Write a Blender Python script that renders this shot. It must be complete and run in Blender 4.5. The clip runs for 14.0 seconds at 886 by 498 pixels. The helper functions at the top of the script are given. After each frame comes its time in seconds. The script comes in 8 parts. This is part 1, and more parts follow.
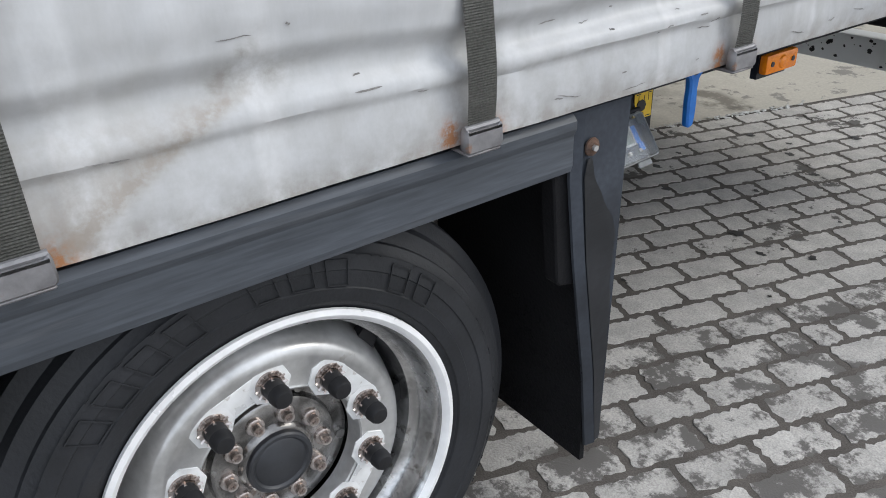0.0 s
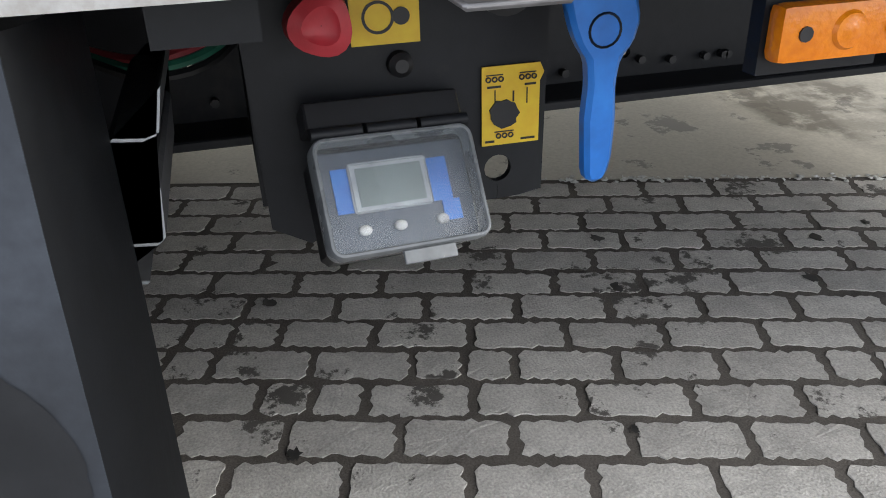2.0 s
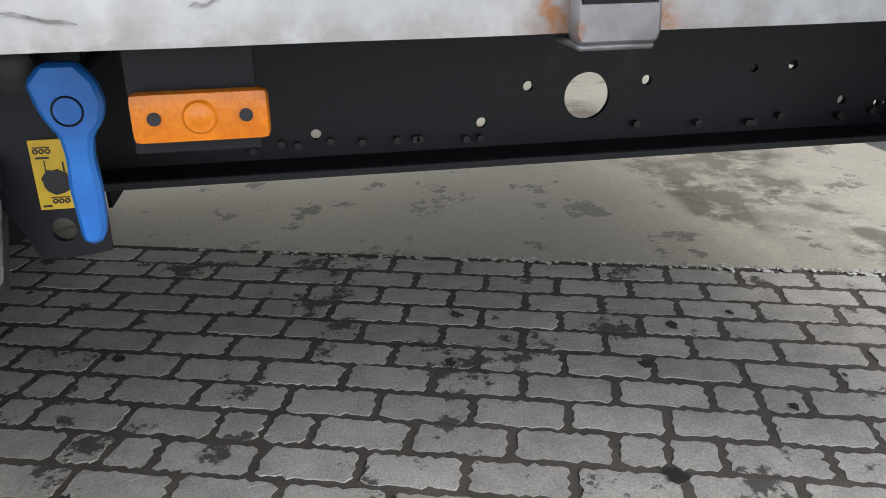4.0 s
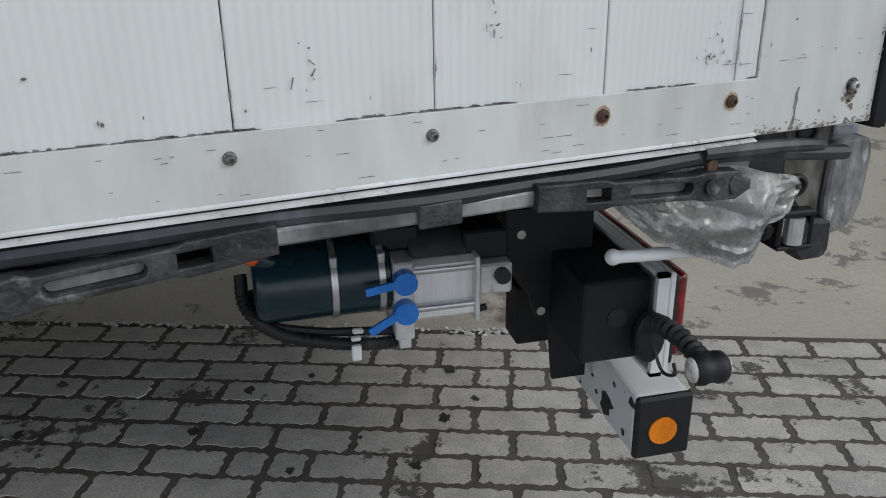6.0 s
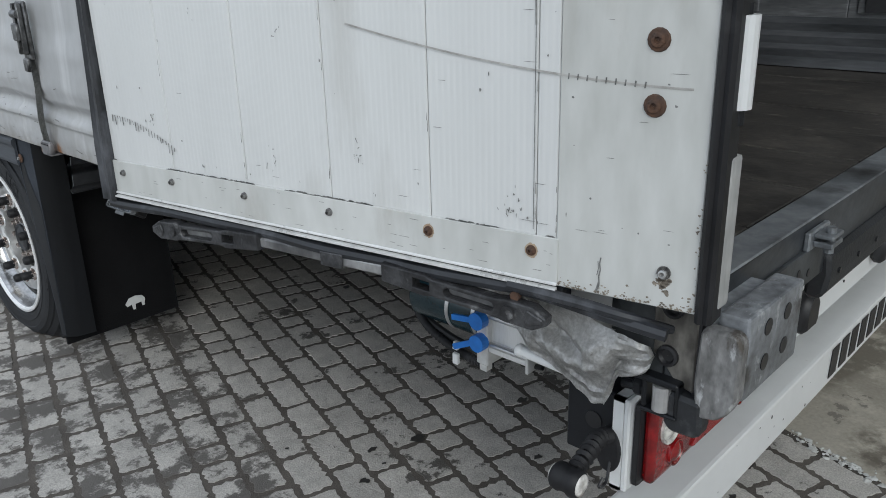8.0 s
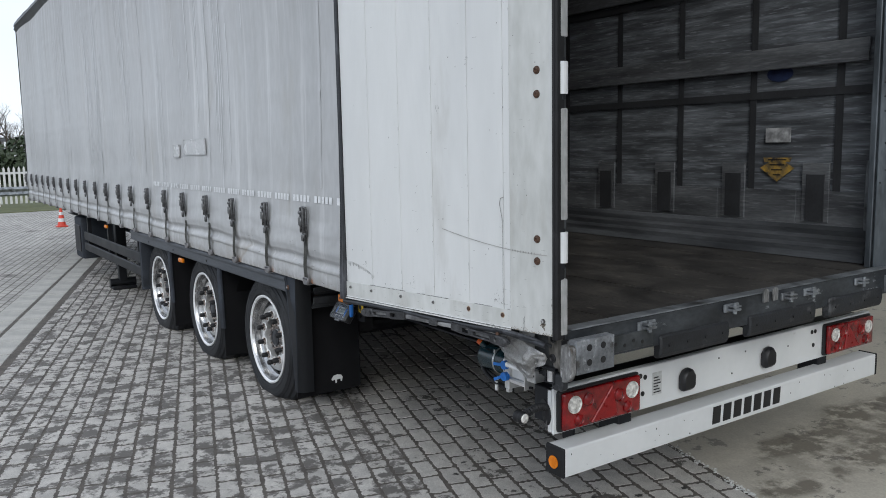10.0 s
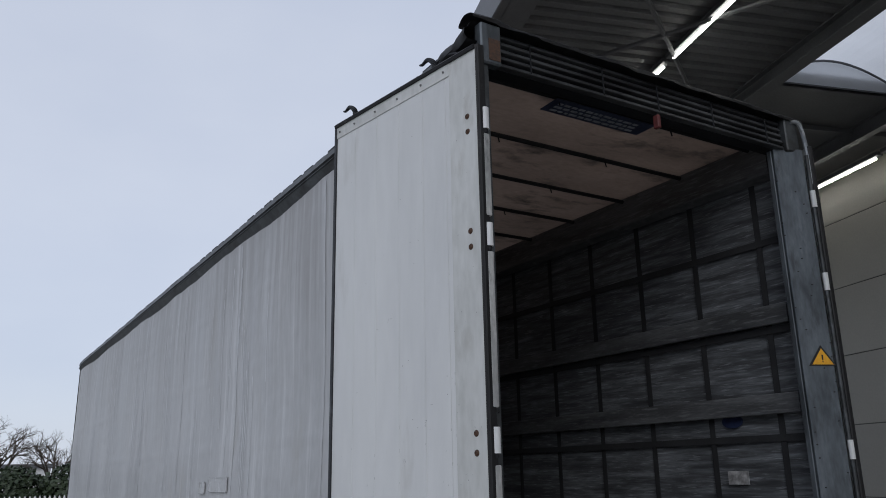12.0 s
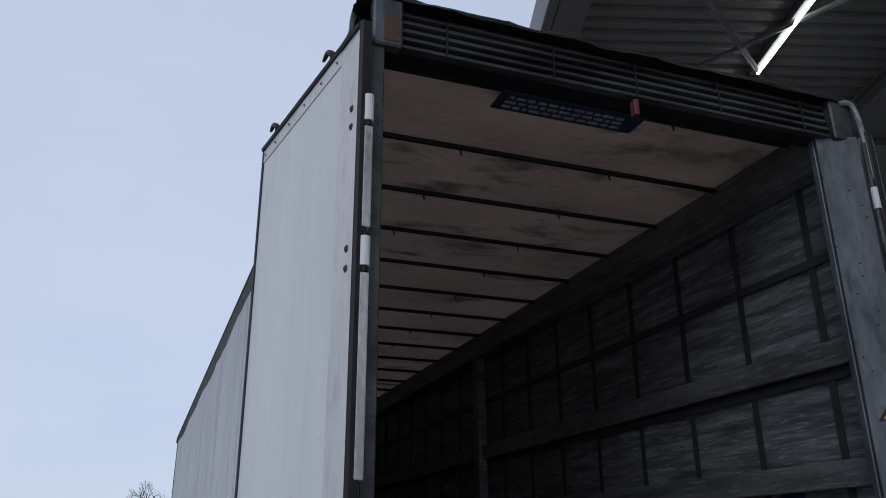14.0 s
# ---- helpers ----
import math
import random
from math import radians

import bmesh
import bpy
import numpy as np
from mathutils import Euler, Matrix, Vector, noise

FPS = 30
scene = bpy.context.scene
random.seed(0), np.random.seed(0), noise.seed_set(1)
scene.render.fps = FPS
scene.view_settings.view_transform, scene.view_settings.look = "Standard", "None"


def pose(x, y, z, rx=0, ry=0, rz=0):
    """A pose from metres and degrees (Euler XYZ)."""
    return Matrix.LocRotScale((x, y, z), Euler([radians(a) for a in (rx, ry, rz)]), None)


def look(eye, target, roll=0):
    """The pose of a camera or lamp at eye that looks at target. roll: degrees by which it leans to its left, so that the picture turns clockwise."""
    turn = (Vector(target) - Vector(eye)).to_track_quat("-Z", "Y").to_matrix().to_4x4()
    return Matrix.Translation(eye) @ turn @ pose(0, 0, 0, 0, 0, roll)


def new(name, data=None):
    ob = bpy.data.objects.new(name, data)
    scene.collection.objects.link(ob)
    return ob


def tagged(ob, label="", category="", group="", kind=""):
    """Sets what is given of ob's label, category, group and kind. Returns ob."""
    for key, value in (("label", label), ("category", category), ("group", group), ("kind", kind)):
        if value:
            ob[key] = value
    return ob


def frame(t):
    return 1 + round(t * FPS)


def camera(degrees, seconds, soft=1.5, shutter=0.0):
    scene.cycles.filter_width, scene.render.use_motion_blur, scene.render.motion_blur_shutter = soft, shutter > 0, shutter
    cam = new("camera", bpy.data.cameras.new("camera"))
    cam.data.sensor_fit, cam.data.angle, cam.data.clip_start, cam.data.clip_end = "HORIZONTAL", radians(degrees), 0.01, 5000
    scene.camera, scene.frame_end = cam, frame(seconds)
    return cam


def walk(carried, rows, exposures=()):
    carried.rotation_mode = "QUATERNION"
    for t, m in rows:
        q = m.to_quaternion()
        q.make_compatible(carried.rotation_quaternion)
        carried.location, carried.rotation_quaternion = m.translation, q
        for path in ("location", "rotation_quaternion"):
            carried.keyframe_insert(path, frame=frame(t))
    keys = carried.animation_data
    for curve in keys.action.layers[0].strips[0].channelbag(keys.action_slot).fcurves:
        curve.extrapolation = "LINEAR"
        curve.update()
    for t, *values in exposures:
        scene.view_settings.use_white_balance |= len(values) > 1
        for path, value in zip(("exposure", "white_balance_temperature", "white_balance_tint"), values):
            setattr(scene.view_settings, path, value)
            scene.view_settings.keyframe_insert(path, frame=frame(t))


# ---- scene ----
cam = camera(58.0, 14.0, soft=0.95)
PATH = [
    (0, (-0.845, 3.343, 1.298), (0.59, 2.326, 0.345), -2.3),
    (0.5, (-0.841, 2.99, 1.271), (0.734, 2.129, 0.389), -2.9),
    (1, (-0.778, 2.621, 1.09), (0.808, 1.818, 0.173), -2.9),
    (1.5, (-0.657, 2.392, 1.079), (0.93, 1.7, 0.077), -1.9),
    (2, (-0.41, 2.248, 0.964), (1.301, 1.808, 0.028), -1.7),
    (2.2, (-0.348, 2.204, 0.93), (1.404, 1.847, 0.033), -0.8),
    (4.3, (-0.621, 1.604, 0.992), (1.206, 1.284, 0.245), -0.8),
    (4.5, (-0.632, 1.492, 1.01), (1.185, 1.134, 0.254), -0.9),
    (5, (-0.75, 1.262, 1.096), (1.052, 0.847, 0.334), -1.0),
    (5.5, (-0.92, 1.026, 1.183), (0.884, 0.607, 0.428), -1.1),
    (6, (-0.942, 0.759, 1.225), (0.867, 0.346, 0.479), -0.9),
    (6.5, (-0.981, 0.453, 1.279), (0.87, 0.478, 0.522), -1.0),
    (7, (-1.019, 0.124, 1.339), (0.77, 0.588, 0.577), -1.5),
    (7.5, (-0.895, -0.187, 1.361), (0.709, 0.733, 0.599), -1.9),
    (7.7, (-0.909, -0.274, 1.383), (0.57, 0.838, 0.625), -2.0),
    (9.8, (-1.851, -1.981, 1.67), (-0.762, -0.348, 1.287), -1.3),
    (10, (-1.953, -2.121, 1.665), (-0.835, -0.482, 1.411), -1.1),
    (10.5, (-2.157, -2.456, 1.73), (-1.029, -0.812, 1.575), -0.9),
    (11, (-2.182, -2.799, 1.741), (-1.05, -1.15, 1.699), -1.0),
    (11.5, (-2.169, -2.957, 1.767), (-1.052, -1.314, 2.001), -1.2),
    (12, (-2.034, -2.92, 1.763), (-1.028, -1.278, 2.302), -1.1),
    (12.5, (-1.774, -2.778, 1.796), (-0.86, -1.146, 2.505), -1.1),
    (13, (-1.44, -2.758, 1.79), (-0.56, -1.105, 2.492), -1.2),
    (13.5, (-1.068, -2.747, 1.826), (-0.219, -1.08, 2.533), -1.3),
    (14, (-0.684, -2.607, 1.816), (-0.029, -0.855, 2.525), -0.4),
]
walk(cam, [(t, look(eye, target, roll)) for t, eye, target, roll in PATH],
     exposures=[(0, 1.15, 6540, 7), (1, 1.3, 6560, 7), (1.5, 1.58, 6590, 8), (2.2, 1.65, 6650, 7), (4.3, 1.68, 6620, 8), (5, 1.4, 6550, 8), (5.5, 0.75, 6600, 8), (6, 0.5, 6520, 6), (6.5, 0.5, 6450, 4), (7.5, 0.6, 6400, 4), (10, 0.6, 6330, 6), (10.5, 0.51, 6330, 7),
                (11, 0.45, 6330, 8), (11.5, 0.22, 6280, 8), (12.2, -0.13, 6150, 10), (14, -0.11, 5860, 10)])

# ---- sky and sun: overcast winter day ----
SUN_AZ, SUN_EL = radians(215), radians(32)
world = bpy.data.worlds.new("overcast")
scene.world = world
world.use_nodes = True
wn, wl = world.node_tree.nodes, world.node_tree.links
wn.clear()
w_out, w_bg = wn.new("ShaderNodeOutputWorld"), wn.new("ShaderNodeBackground")
w_sky = wn.new("ShaderNodeTexSky")
w_sky.sky_type, w_sky.sun_disc, w_sky.sun_elevation, w_sky.sun_rotation = "NISHITA", False, SUN_EL, SUN_AZ
w_tc, w_map = wn.new("ShaderNodeTexCoord"), wn.new("ShaderNodeMapping")
w_map.inputs["Scale"].default_value = (1.0, 1.0, 2.2)
w_noise, w_ramp, w_mix = wn.new("ShaderNodeTexNoise"), wn.new("ShaderNodeValToRGB"), wn.new("ShaderNodeMix")
w_noise.inputs["Scale"].default_value, w_noise.inputs["Detail"].default_value = 2.4, 6
w_ramp.color_ramp.elements[0].position, w_ramp.color_ramp.elements[0].color = 0.3, (5.85, 6.2, 7.2, 1)
w_ramp.color_ramp.elements[1].position, w_ramp.color_ramp.elements[1].color = 0.72, (6.7, 6.95, 7.7, 1)
w_mix.data_type = "RGBA"
w_mix.inputs["Factor"].default_value = 0.85
wl.new(w_tc.outputs["Generated"], w_map.inputs["Vector"])
wl.new(w_map.outputs["Vector"], w_noise.inputs["Vector"])
wl.new(w_noise.outputs["Fac"], w_ramp.inputs["Fac"])
wl.new(w_sky.outputs["Color"], w_mix.inputs[6])
wl.new(w_ramp.outputs["Color"], w_mix.inputs[7])
wl.new(w_mix.outputs[2], w_bg.inputs["Color"])
w_bg.inputs["Strength"].default_value = 0.11
wl.new(w_bg.outputs["Background"], w_out.inputs["Surface"])

sun_data = bpy.data.lights.new("sun", "SUN")
sun_data.energy, sun_data.angle, sun_data.color = 0.6, radians(25), (1.0, 0.97, 0.93)
sun = new("sun", sun_data)
sun.matrix_world = look((0, 0, 0), (math.sin(SUN_AZ) * -math.cos(SUN_EL), -math.cos(SUN_AZ) * math.cos(SUN_EL), -math.sin(SUN_EL)))

# ---- mesh helpers ----
def thing(name, label, category, at=(0, 0, 0), group="", kind=""):
    ob = new(name)
    ob.empty_display_size = 0.1
    ob.location = at
    tagged(ob, label, category, group, kind)
    return ob


def base_of(ob):
    p = Vector((0, 0, 0))
    while ob is not None:
        p += ob.location
        ob = ob.parent
    return p


def mesh_of(name, bm, mat, smooth=False, at=(0, 0, 0)):
    """Turns a bmesh in world coordinates into mesh data about the point at."""
    me = bpy.data.meshes.new(name)
    if any(at):
        bmesh.ops.translate(bm, verts=bm.verts, vec=-Vector(at))
    bmesh.ops.recalc_face_normals(bm, faces=bm.faces)
    bm.to_mesh(me)
    bm.free()
    if mat:
        me.materials.append(mat)
    if smooth:
        for p in me.polygons:
            p.use_smooth = True
        me.set_sharp_from_angle(angle=radians(38))
    return me


def part(name, bm, mat, parent, label="", smooth=False, at=None):
    """One mesh object under a thing or a part; bm is in world coordinates, at is its own origin."""
    base = base_of(parent)
    o = Vector(at) if at is not None else base
    ob = new(name, mesh_of(name, bm, mat, smooth, o))
    ob.parent = parent
    ob.location = o - base
    return tagged(ob, label)


def holder(name, parent, at, label=""):
    """A part that is made of sub-parts."""
    ob = new(name)
    ob.empty_display_size = 0.05
    ob.parent = parent
    ob.location = Vector(at) - base_of(parent)
    return tagged(ob, label)


def again(name, me, parent, world_at, turn=None, label=""):
    """Another object on the same mesh data, at a place in the world."""
    ob = new(name, me)
    ob.parent = parent
    ob.location = Vector(world_at) - base_of(parent)
    if turn is not None:
        ob.rotation_euler = turn
    return tagged(ob, label)


def single(name, bm, mat, label, category, group="", kind="", smooth=False, at=(0, 0, 0)):
    ob = new(name, mesh_of(name, bm, mat, smooth, at))
    ob.location = at
    return tagged(ob, label, category, group, kind)


def box(bm, x0, x1, y0, y1, z0, z1, bevel=0.0, m=None, seg=1):
    r = bmesh.ops.create_cube(bm, size=1)
    vs = r["verts"]
    bmesh.ops.scale(bm, vec=(x1 - x0, y1 - y0, z1 - z0), verts=vs)
    bmesh.ops.translate(bm, vec=((x0 + x1) / 2, (y0 + y1) / 2, (z0 + z1) / 2), verts=vs)
    if bevel:
        es = list({e for v in vs for e in v.link_edges})
        out = bmesh.ops.bevel(bm, geom=es, offset=bevel, segments=seg, affect="EDGES", profile=0.6)
        vs = list({v for f in out["faces"] for v in f.verts} | {v for v in vs if v.is_valid})
    if m is not None:
        bmesh.ops.transform(bm, matrix=m, verts=vs)
    return vs


def prism(bm, poly, axis, a, b, bevel=0.0, m=None):
    """A polygon drawn in the plane across the axis, pulled from a to b. x: (y, z), y: (x, z), z: (x, y)."""
    def at(p, h):
        return {"x": (h, p[0], p[1]), "y": (p[0], h, p[1]), "z": (p[0], p[1], h)}[axis]
    lo = [bm.verts.new(at(p, a)) for p in poly]
    hi = [bm.verts.new(at(p, b)) for p in poly]
    n = len(poly)
    fs = [bm.faces.new(lo), bm.faces.new(hi[::-1])]
    for i in range(n):
        fs.append(bm.faces.new((lo[i], hi[i], hi[(i + 1) % n], lo[(i + 1) % n])))
    bmesh.ops.recalc_face_normals(bm, faces=fs)
    vs = lo + hi
    if bevel:
        es = list({e for v in vs for e in v.link_edges})
        out = bmesh.ops.bevel(bm, geom=es, offset=bevel, segments=1, affect="EDGES")
        vs = list({v for f in out["faces"] for v in f.verts} | {v for v in vs if v.is_valid})
    if m is not None:
        bmesh.ops.transform(bm, matrix=m, verts=vs)
    return vs


def rod(bm, p, q, r, seg=12, r2=None):
    """A round bar from p to q."""
    p, q = Vector(p), Vector(q)
    d = q - p
    turn = d.to_track_quat("Z", "Y").to_matrix().to_4x4()
    out = bmesh.ops.create_cone(bm, cap_ends=True, segments=seg, radius1=r, radius2=r if r2 is None else r2, depth=d.length,
                                matrix=Matrix.Translation((p + q) / 2) @ turn)
    return out["verts"]


def lathe(bm, profile, seg, centre, axis="x", closed=False):
    """Profile points (h along the axis, radius) turned round the axis through centre."""
    rings = []
    cx, cy, cz = centre
    for h, r in profile:
        ring = []
        for k in range(seg):
            a = 2 * math.pi * k / seg
            c, s = r * math.cos(a), r * math.sin(a)
            ring.append(bm.verts.new({"x": (cx + h, cy + c, cz + s), "y": (cx + c, cy + h, cz + s), "z": (cx + c, cy + s, cz + h)}[axis]))
        rings.append(ring)
    pairs = list(zip(rings, rings[1:])) + ([(rings[-1], rings[0])] if closed else [])
    for a, b in pairs:
        for k in range(seg):
            bm.faces.new((a[k], a[(k + 1) % seg], b[(k + 1) % seg], b[k]))
    return rings


def tube(bm, pts, r, seg=8):
    """A bent round bar or hose through the points."""
    pts = [Vector(p) for p in pts]
    rings = []
    for i, p in enumerate(pts):
        d = (pts[min(i + 1, len(pts) - 1)] - pts[max(i - 1, 0)]).normalized()
        side = d.cross(Vector((0.123, 0.2, 0.97))).normalized()
        up = side.cross(d)
        rr = r(i / (len(pts) - 1)) if callable(r) else r
        rings.append([bm.verts.new(p + rr * (math.cos(2 * math.pi * k / seg) * side + math.sin(2 * math.pi * k / seg) * up)) for k in range(seg)])
    for a, b in zip(rings, rings[1:]):
        for k in range(seg):
            bm.faces.new((a[k], a[(k + 1) % seg], b[(k + 1) % seg], b[k]))
    bm.faces.new(rings[0][::-1])
    bm.faces.new(rings[-1])


def curve_pts(ctrl, n):
    """Points on a smooth line through the control points."""
    ctrl = [Vector(c) for c in ctrl]
    ext = [2 * ctrl[0] - ctrl[1]] + ctrl + [2 * ctrl[-1] - ctrl[-2]]
    out = []
    for i in range(1, len(ext) - 2):
        a, b, c, d = ext[i - 1:i + 3]
        for k in range(n):
            t = k / n
            out.append(0.5 * (2 * b + (c - a) * t + (2 * a - 5 * b + 4 * c - d) * t * t + (3 * b - a - 3 * c + d) * t ** 3))
    out.append(ctrl[-1])
    return out


def sheet(bm, nx, ny, f):
    """A grid of nx by ny cells with corners at f(i, j)."""
    vs = [[bm.verts.new(f(i, j)) for j in range(ny + 1)] for i in range(nx + 1)]
    for i in range(nx):
        for j in range(ny):
            bm.faces.new((vs[i][j], vs[i + 1][j], vs[i + 1][j + 1], vs[i][j + 1]))
    return vs


# The yard, its paving and the hall stand 17.3 degrees across the trailer.
YAW = radians(17.3)
U, N = Vector((math.sin(YAW), math.cos(YAW), 0)), Vector((math.cos(YAW), -math.sin(YAW), 0))
YARD = Matrix(((N.x, U.x, 0, 0), (N.y, U.y, 0, 0), (0, 0, 1, 0), (0, 0, 0, 1)))


def yard(n, u, z=0.0):
    return N * n + U * u + Vector((0, 0, z))

# ---- materials ----
def mat(name, base, dark=None, scale=6.0, rough=0.6, metal=0.0, fine=60.0, fine_amount=0.12, bump=0.15, bump_scale=None,
        stretch=(1, 1, 1), rough_var=0.12, stain=None, stain_scale=1.5, stain_at=(0.55, 0.75), coat=0.0, per_object=0.0, per_island=0.0, world=False, spec=0.5, bump_dist=0.004, stain_rough=0.62):
    """A surface with broad patches, fine grain, stains and relief."""
    m = bpy.data.materials.new(name)
    m.use_nodes = True
    nt = m.node_tree
    nd, ln = nt.nodes, nt.links
    b = nd["Principled BSDF"]
    tc, mp = nd.new("ShaderNodeTexCoord"), nd.new("ShaderNodeMapping")
    mp.inputs["Scale"].default_value = stretch
    geo = nd.new("ShaderNodeNewGeometry")
    ln.new(geo.outputs["Position"] if world else tc.outputs["Object"], mp.inputs["Vector"])
    vec = mp.outputs["Vector"]
    if per_object:
        info = nd.new("ShaderNodeObjectInfo")
    if per_object and not world:
        off = nd.new("ShaderNodeVectorMath")
        off.operation = "MULTIPLY_ADD"
        ln.new(info.outputs["Random"], off.inputs[0])
        off.inputs[1].default_value = (37, 53, 71)
        ln.new(vec, off.inputs[2])
        vec = off.outputs[0]
    big, small = nd.new("ShaderNodeTexNoise"), nd.new("ShaderNodeTexNoise")
    big.inputs["Scale"].default_value, big.inputs["Detail"].default_value = scale, 6
    small.inputs["Scale"].default_value, small.inputs["Detail"].default_value = fine, 4
    ln.new(vec, big.inputs["Vector"])
    ln.new(vec, small.inputs["Vector"])
    dark = dark or tuple(c * 0.7 for c in base)
    ramp = nd.new("ShaderNodeValToRGB")
    ramp.color_ramp.elements[0].position, ramp.color_ramp.elements[0].color = 0.36, (*dark, 1)
    ramp.color_ramp.elements[1].position, ramp.color_ramp.elements[1].color = 0.64, (*base, 1)
    ln.new(big.outputs["Fac"], ramp.inputs["Fac"])
    col = ramp.outputs["Color"]
    grain = nd.new("ShaderNodeMix")
    grain.data_type, grain.blend_type = "RGBA", "OVERLAY"
    grain.inputs["Factor"].default_value = min(1.0, fine_amount * 3)
    ln.new(col, grain.inputs[6])
    ln.new(small.outputs["Color"], grain.inputs[7])
    bw = nd.new("ShaderNodeRGBToBW")
    ln.new(small.outputs["Color"], bw.inputs[0])
    ln.new(bw.outputs[0], grain.inputs[7])
    col = grain.outputs[2]
    if per_object or per_island:
        hsv = nd.new("ShaderNodeHueSaturation")
        mr = nd.new("ShaderNodeMapRange")
        mr.inputs["To Min"].default_value, mr.inputs["To Max"].default_value = 1 - (per_object or per_island), 1 + (per_object or per_island)
        ln.new(info.outputs["Random"] if per_object else geo.outputs["Random Per Island"], mr.inputs["Value"])
        ln.new(mr.outputs[0], hsv.inputs["Value"])
        ln.new(col, hsv.inputs["Color"])
        col = hsv.outputs["Color"]
    if stain:
        st, sr, mx = nd.new("ShaderNodeTexNoise"), nd.new("ShaderNodeMapRange"), nd.new("ShaderNodeMix")
        st.inputs["Scale"].default_value, st.inputs["Detail"].default_value, st.inputs["Roughness"].default_value = stain_scale, 8, stain_rough
        sr.inputs["From Min"].default_value, sr.inputs["From Max"].default_value = stain_at
        ln.new(vec, st.inputs["Vector"])
        ln.new(st.outputs["Fac"], sr.inputs["Value"])
        mx.data_type = "RGBA"
        ln.new(sr.outputs[0], mx.inputs["Factor"])
        ln.new(col, mx.inputs[6])
        mx.inputs[7].default_value = (*stain, 1)
        col = mx.outputs[2]
    ln.new(col, b.inputs["Base Color"])
    rr = nd.new("ShaderNodeMapRange")
    rr.inputs["To Min"].default_value, rr.inputs["To Max"].default_value = max(0.02, rough - rough_var), min(1, rough + rough_var)
    ln.new(big.outputs["Fac"], rr.inputs["Value"])
    ln.new(rr.outputs[0], b.inputs["Roughness"])
    b.inputs["Metallic"].default_value = metal
    b.inputs["Specular IOR Level"].default_value = spec
    b.inputs["Coat Weight"].default_value = coat
    if bump:
        bp = nd.new("ShaderNodeBump")
        bp.inputs["Strength"].default_value, bp.inputs["Distance"].default_value = bump, bump_dist
        if bump_scale:
            bn = nd.new("ShaderNodeTexNoise")
            bn.inputs["Scale"].default_value, bn.inputs["Detail"].default_value = bump_scale, 5
            ln.new(vec, bn.inputs["Vector"])
            ln.new(bn.outputs["Fac"], bp.inputs["Height"])
        else:
            ln.new(small.outputs["Fac"], bp.inputs["Height"])
        ln.new(bp.outputs["Normal"], b.inputs["Normal"])
    return m


def glow(name, colour, strength):
    m = bpy.data.materials.new(name)
    m.use_nodes = True
    b = m.node_tree.nodes["Principled BSDF"]
    b.inputs["Base Color"].default_value = (*colour, 1)
    b.inputs["Emission Color"].default_value = (*colour, 1)
    b.inputs["Emission Strength"].default_value = strength
    return m


PAVER = dict(scale=14, rough=0.78, fine=220, fine_amount=0.26, bump=0.6, stain=(0.105, 0.097, 0.088), stain_scale=3.2, stain_at=(0.575, 0.6), world=True, stain_rough=0.74)
M_BRICK = mat("concrete_paver", (0.52, 0.495, 0.46), (0.42, 0.4, 0.372), per_object=0.1, **PAVER)
M_BRICK_DIRTY = mat("dirty_concrete_paver", (0.52, 0.495, 0.46), (0.42, 0.4, 0.372), per_island=0.1, **{**PAVER, "stain": (0.135, 0.125, 0.115), "stain_scale": 6.0, "stain_at": (0.49, 0.545)})
M_BRICK_REST = mat("concrete_paver_rest", (0.52, 0.495, 0.46), (0.42, 0.4, 0.372), per_island=0.1, **PAVER)
M_JOINT = mat("joint_sand", (0.125, 0.11, 0.096), (0.085, 0.075, 0.065), 9, 0.95, fine=250, fine_amount=0.3, bump=0.6)
M_CONCRETE = mat("wet_concrete", (0.53, 0.493, 0.42), (0.435, 0.404, 0.343), 0.9, 0.45, fine=90, fine_amount=0.12, bump=0.12, rough_var=0.2, stain=(0.24, 0.222, 0.195), stain_scale=4.2, stain_at=(0.575, 0.6), stain_rough=0.7)
M_SLAB = mat("drain_slab_concrete", (0.48, 0.465, 0.43), (0.36, 0.35, 0.325), 4, 0.8, fine=120, bump=0.3)
M_IRON = mat("cast_iron_grate", (0.05, 0.045, 0.04), (0.03, 0.028, 0.026), 20, 0.7, 0.4, bump=0.3)
M_WALL = mat("hall_panel", (0.3, 0.289, 0.262), (0.26, 0.251, 0.227), 0.6, 0.5, fine=40, fine_amount=0.05, bump=0.05)
M_WALLJ = mat("panel_joint", (0.1, 0.1, 0.095), None, 3, 0.8)
M_PLINTH = mat("concrete_plinth", (0.3, 0.3, 0.29), (0.22, 0.22, 0.21), 2, 0.8, bump=0.3)
M_STEEL_GREY = mat("painted_steel_grey", (0.11, 0.114, 0.12), (0.085, 0.089, 0.094), 2, 0.45, fine=40, bump=0.06)
M_DECK = mat("corrugated_steel", (0.13, 0.133, 0.138), (0.1, 0.103, 0.107), 1.3, 0.5, 0.1, fine=30, bump=0.06)
M_SKYLIGHT = mat("translucent_skylight", (0.88, 0.89, 0.9), (0.82, 0.83, 0.84), 1.5, 0.5, bump=0.02)
M_LAMP = glow("lamp_tube", (1.0, 0.96, 0.86), 10.0)
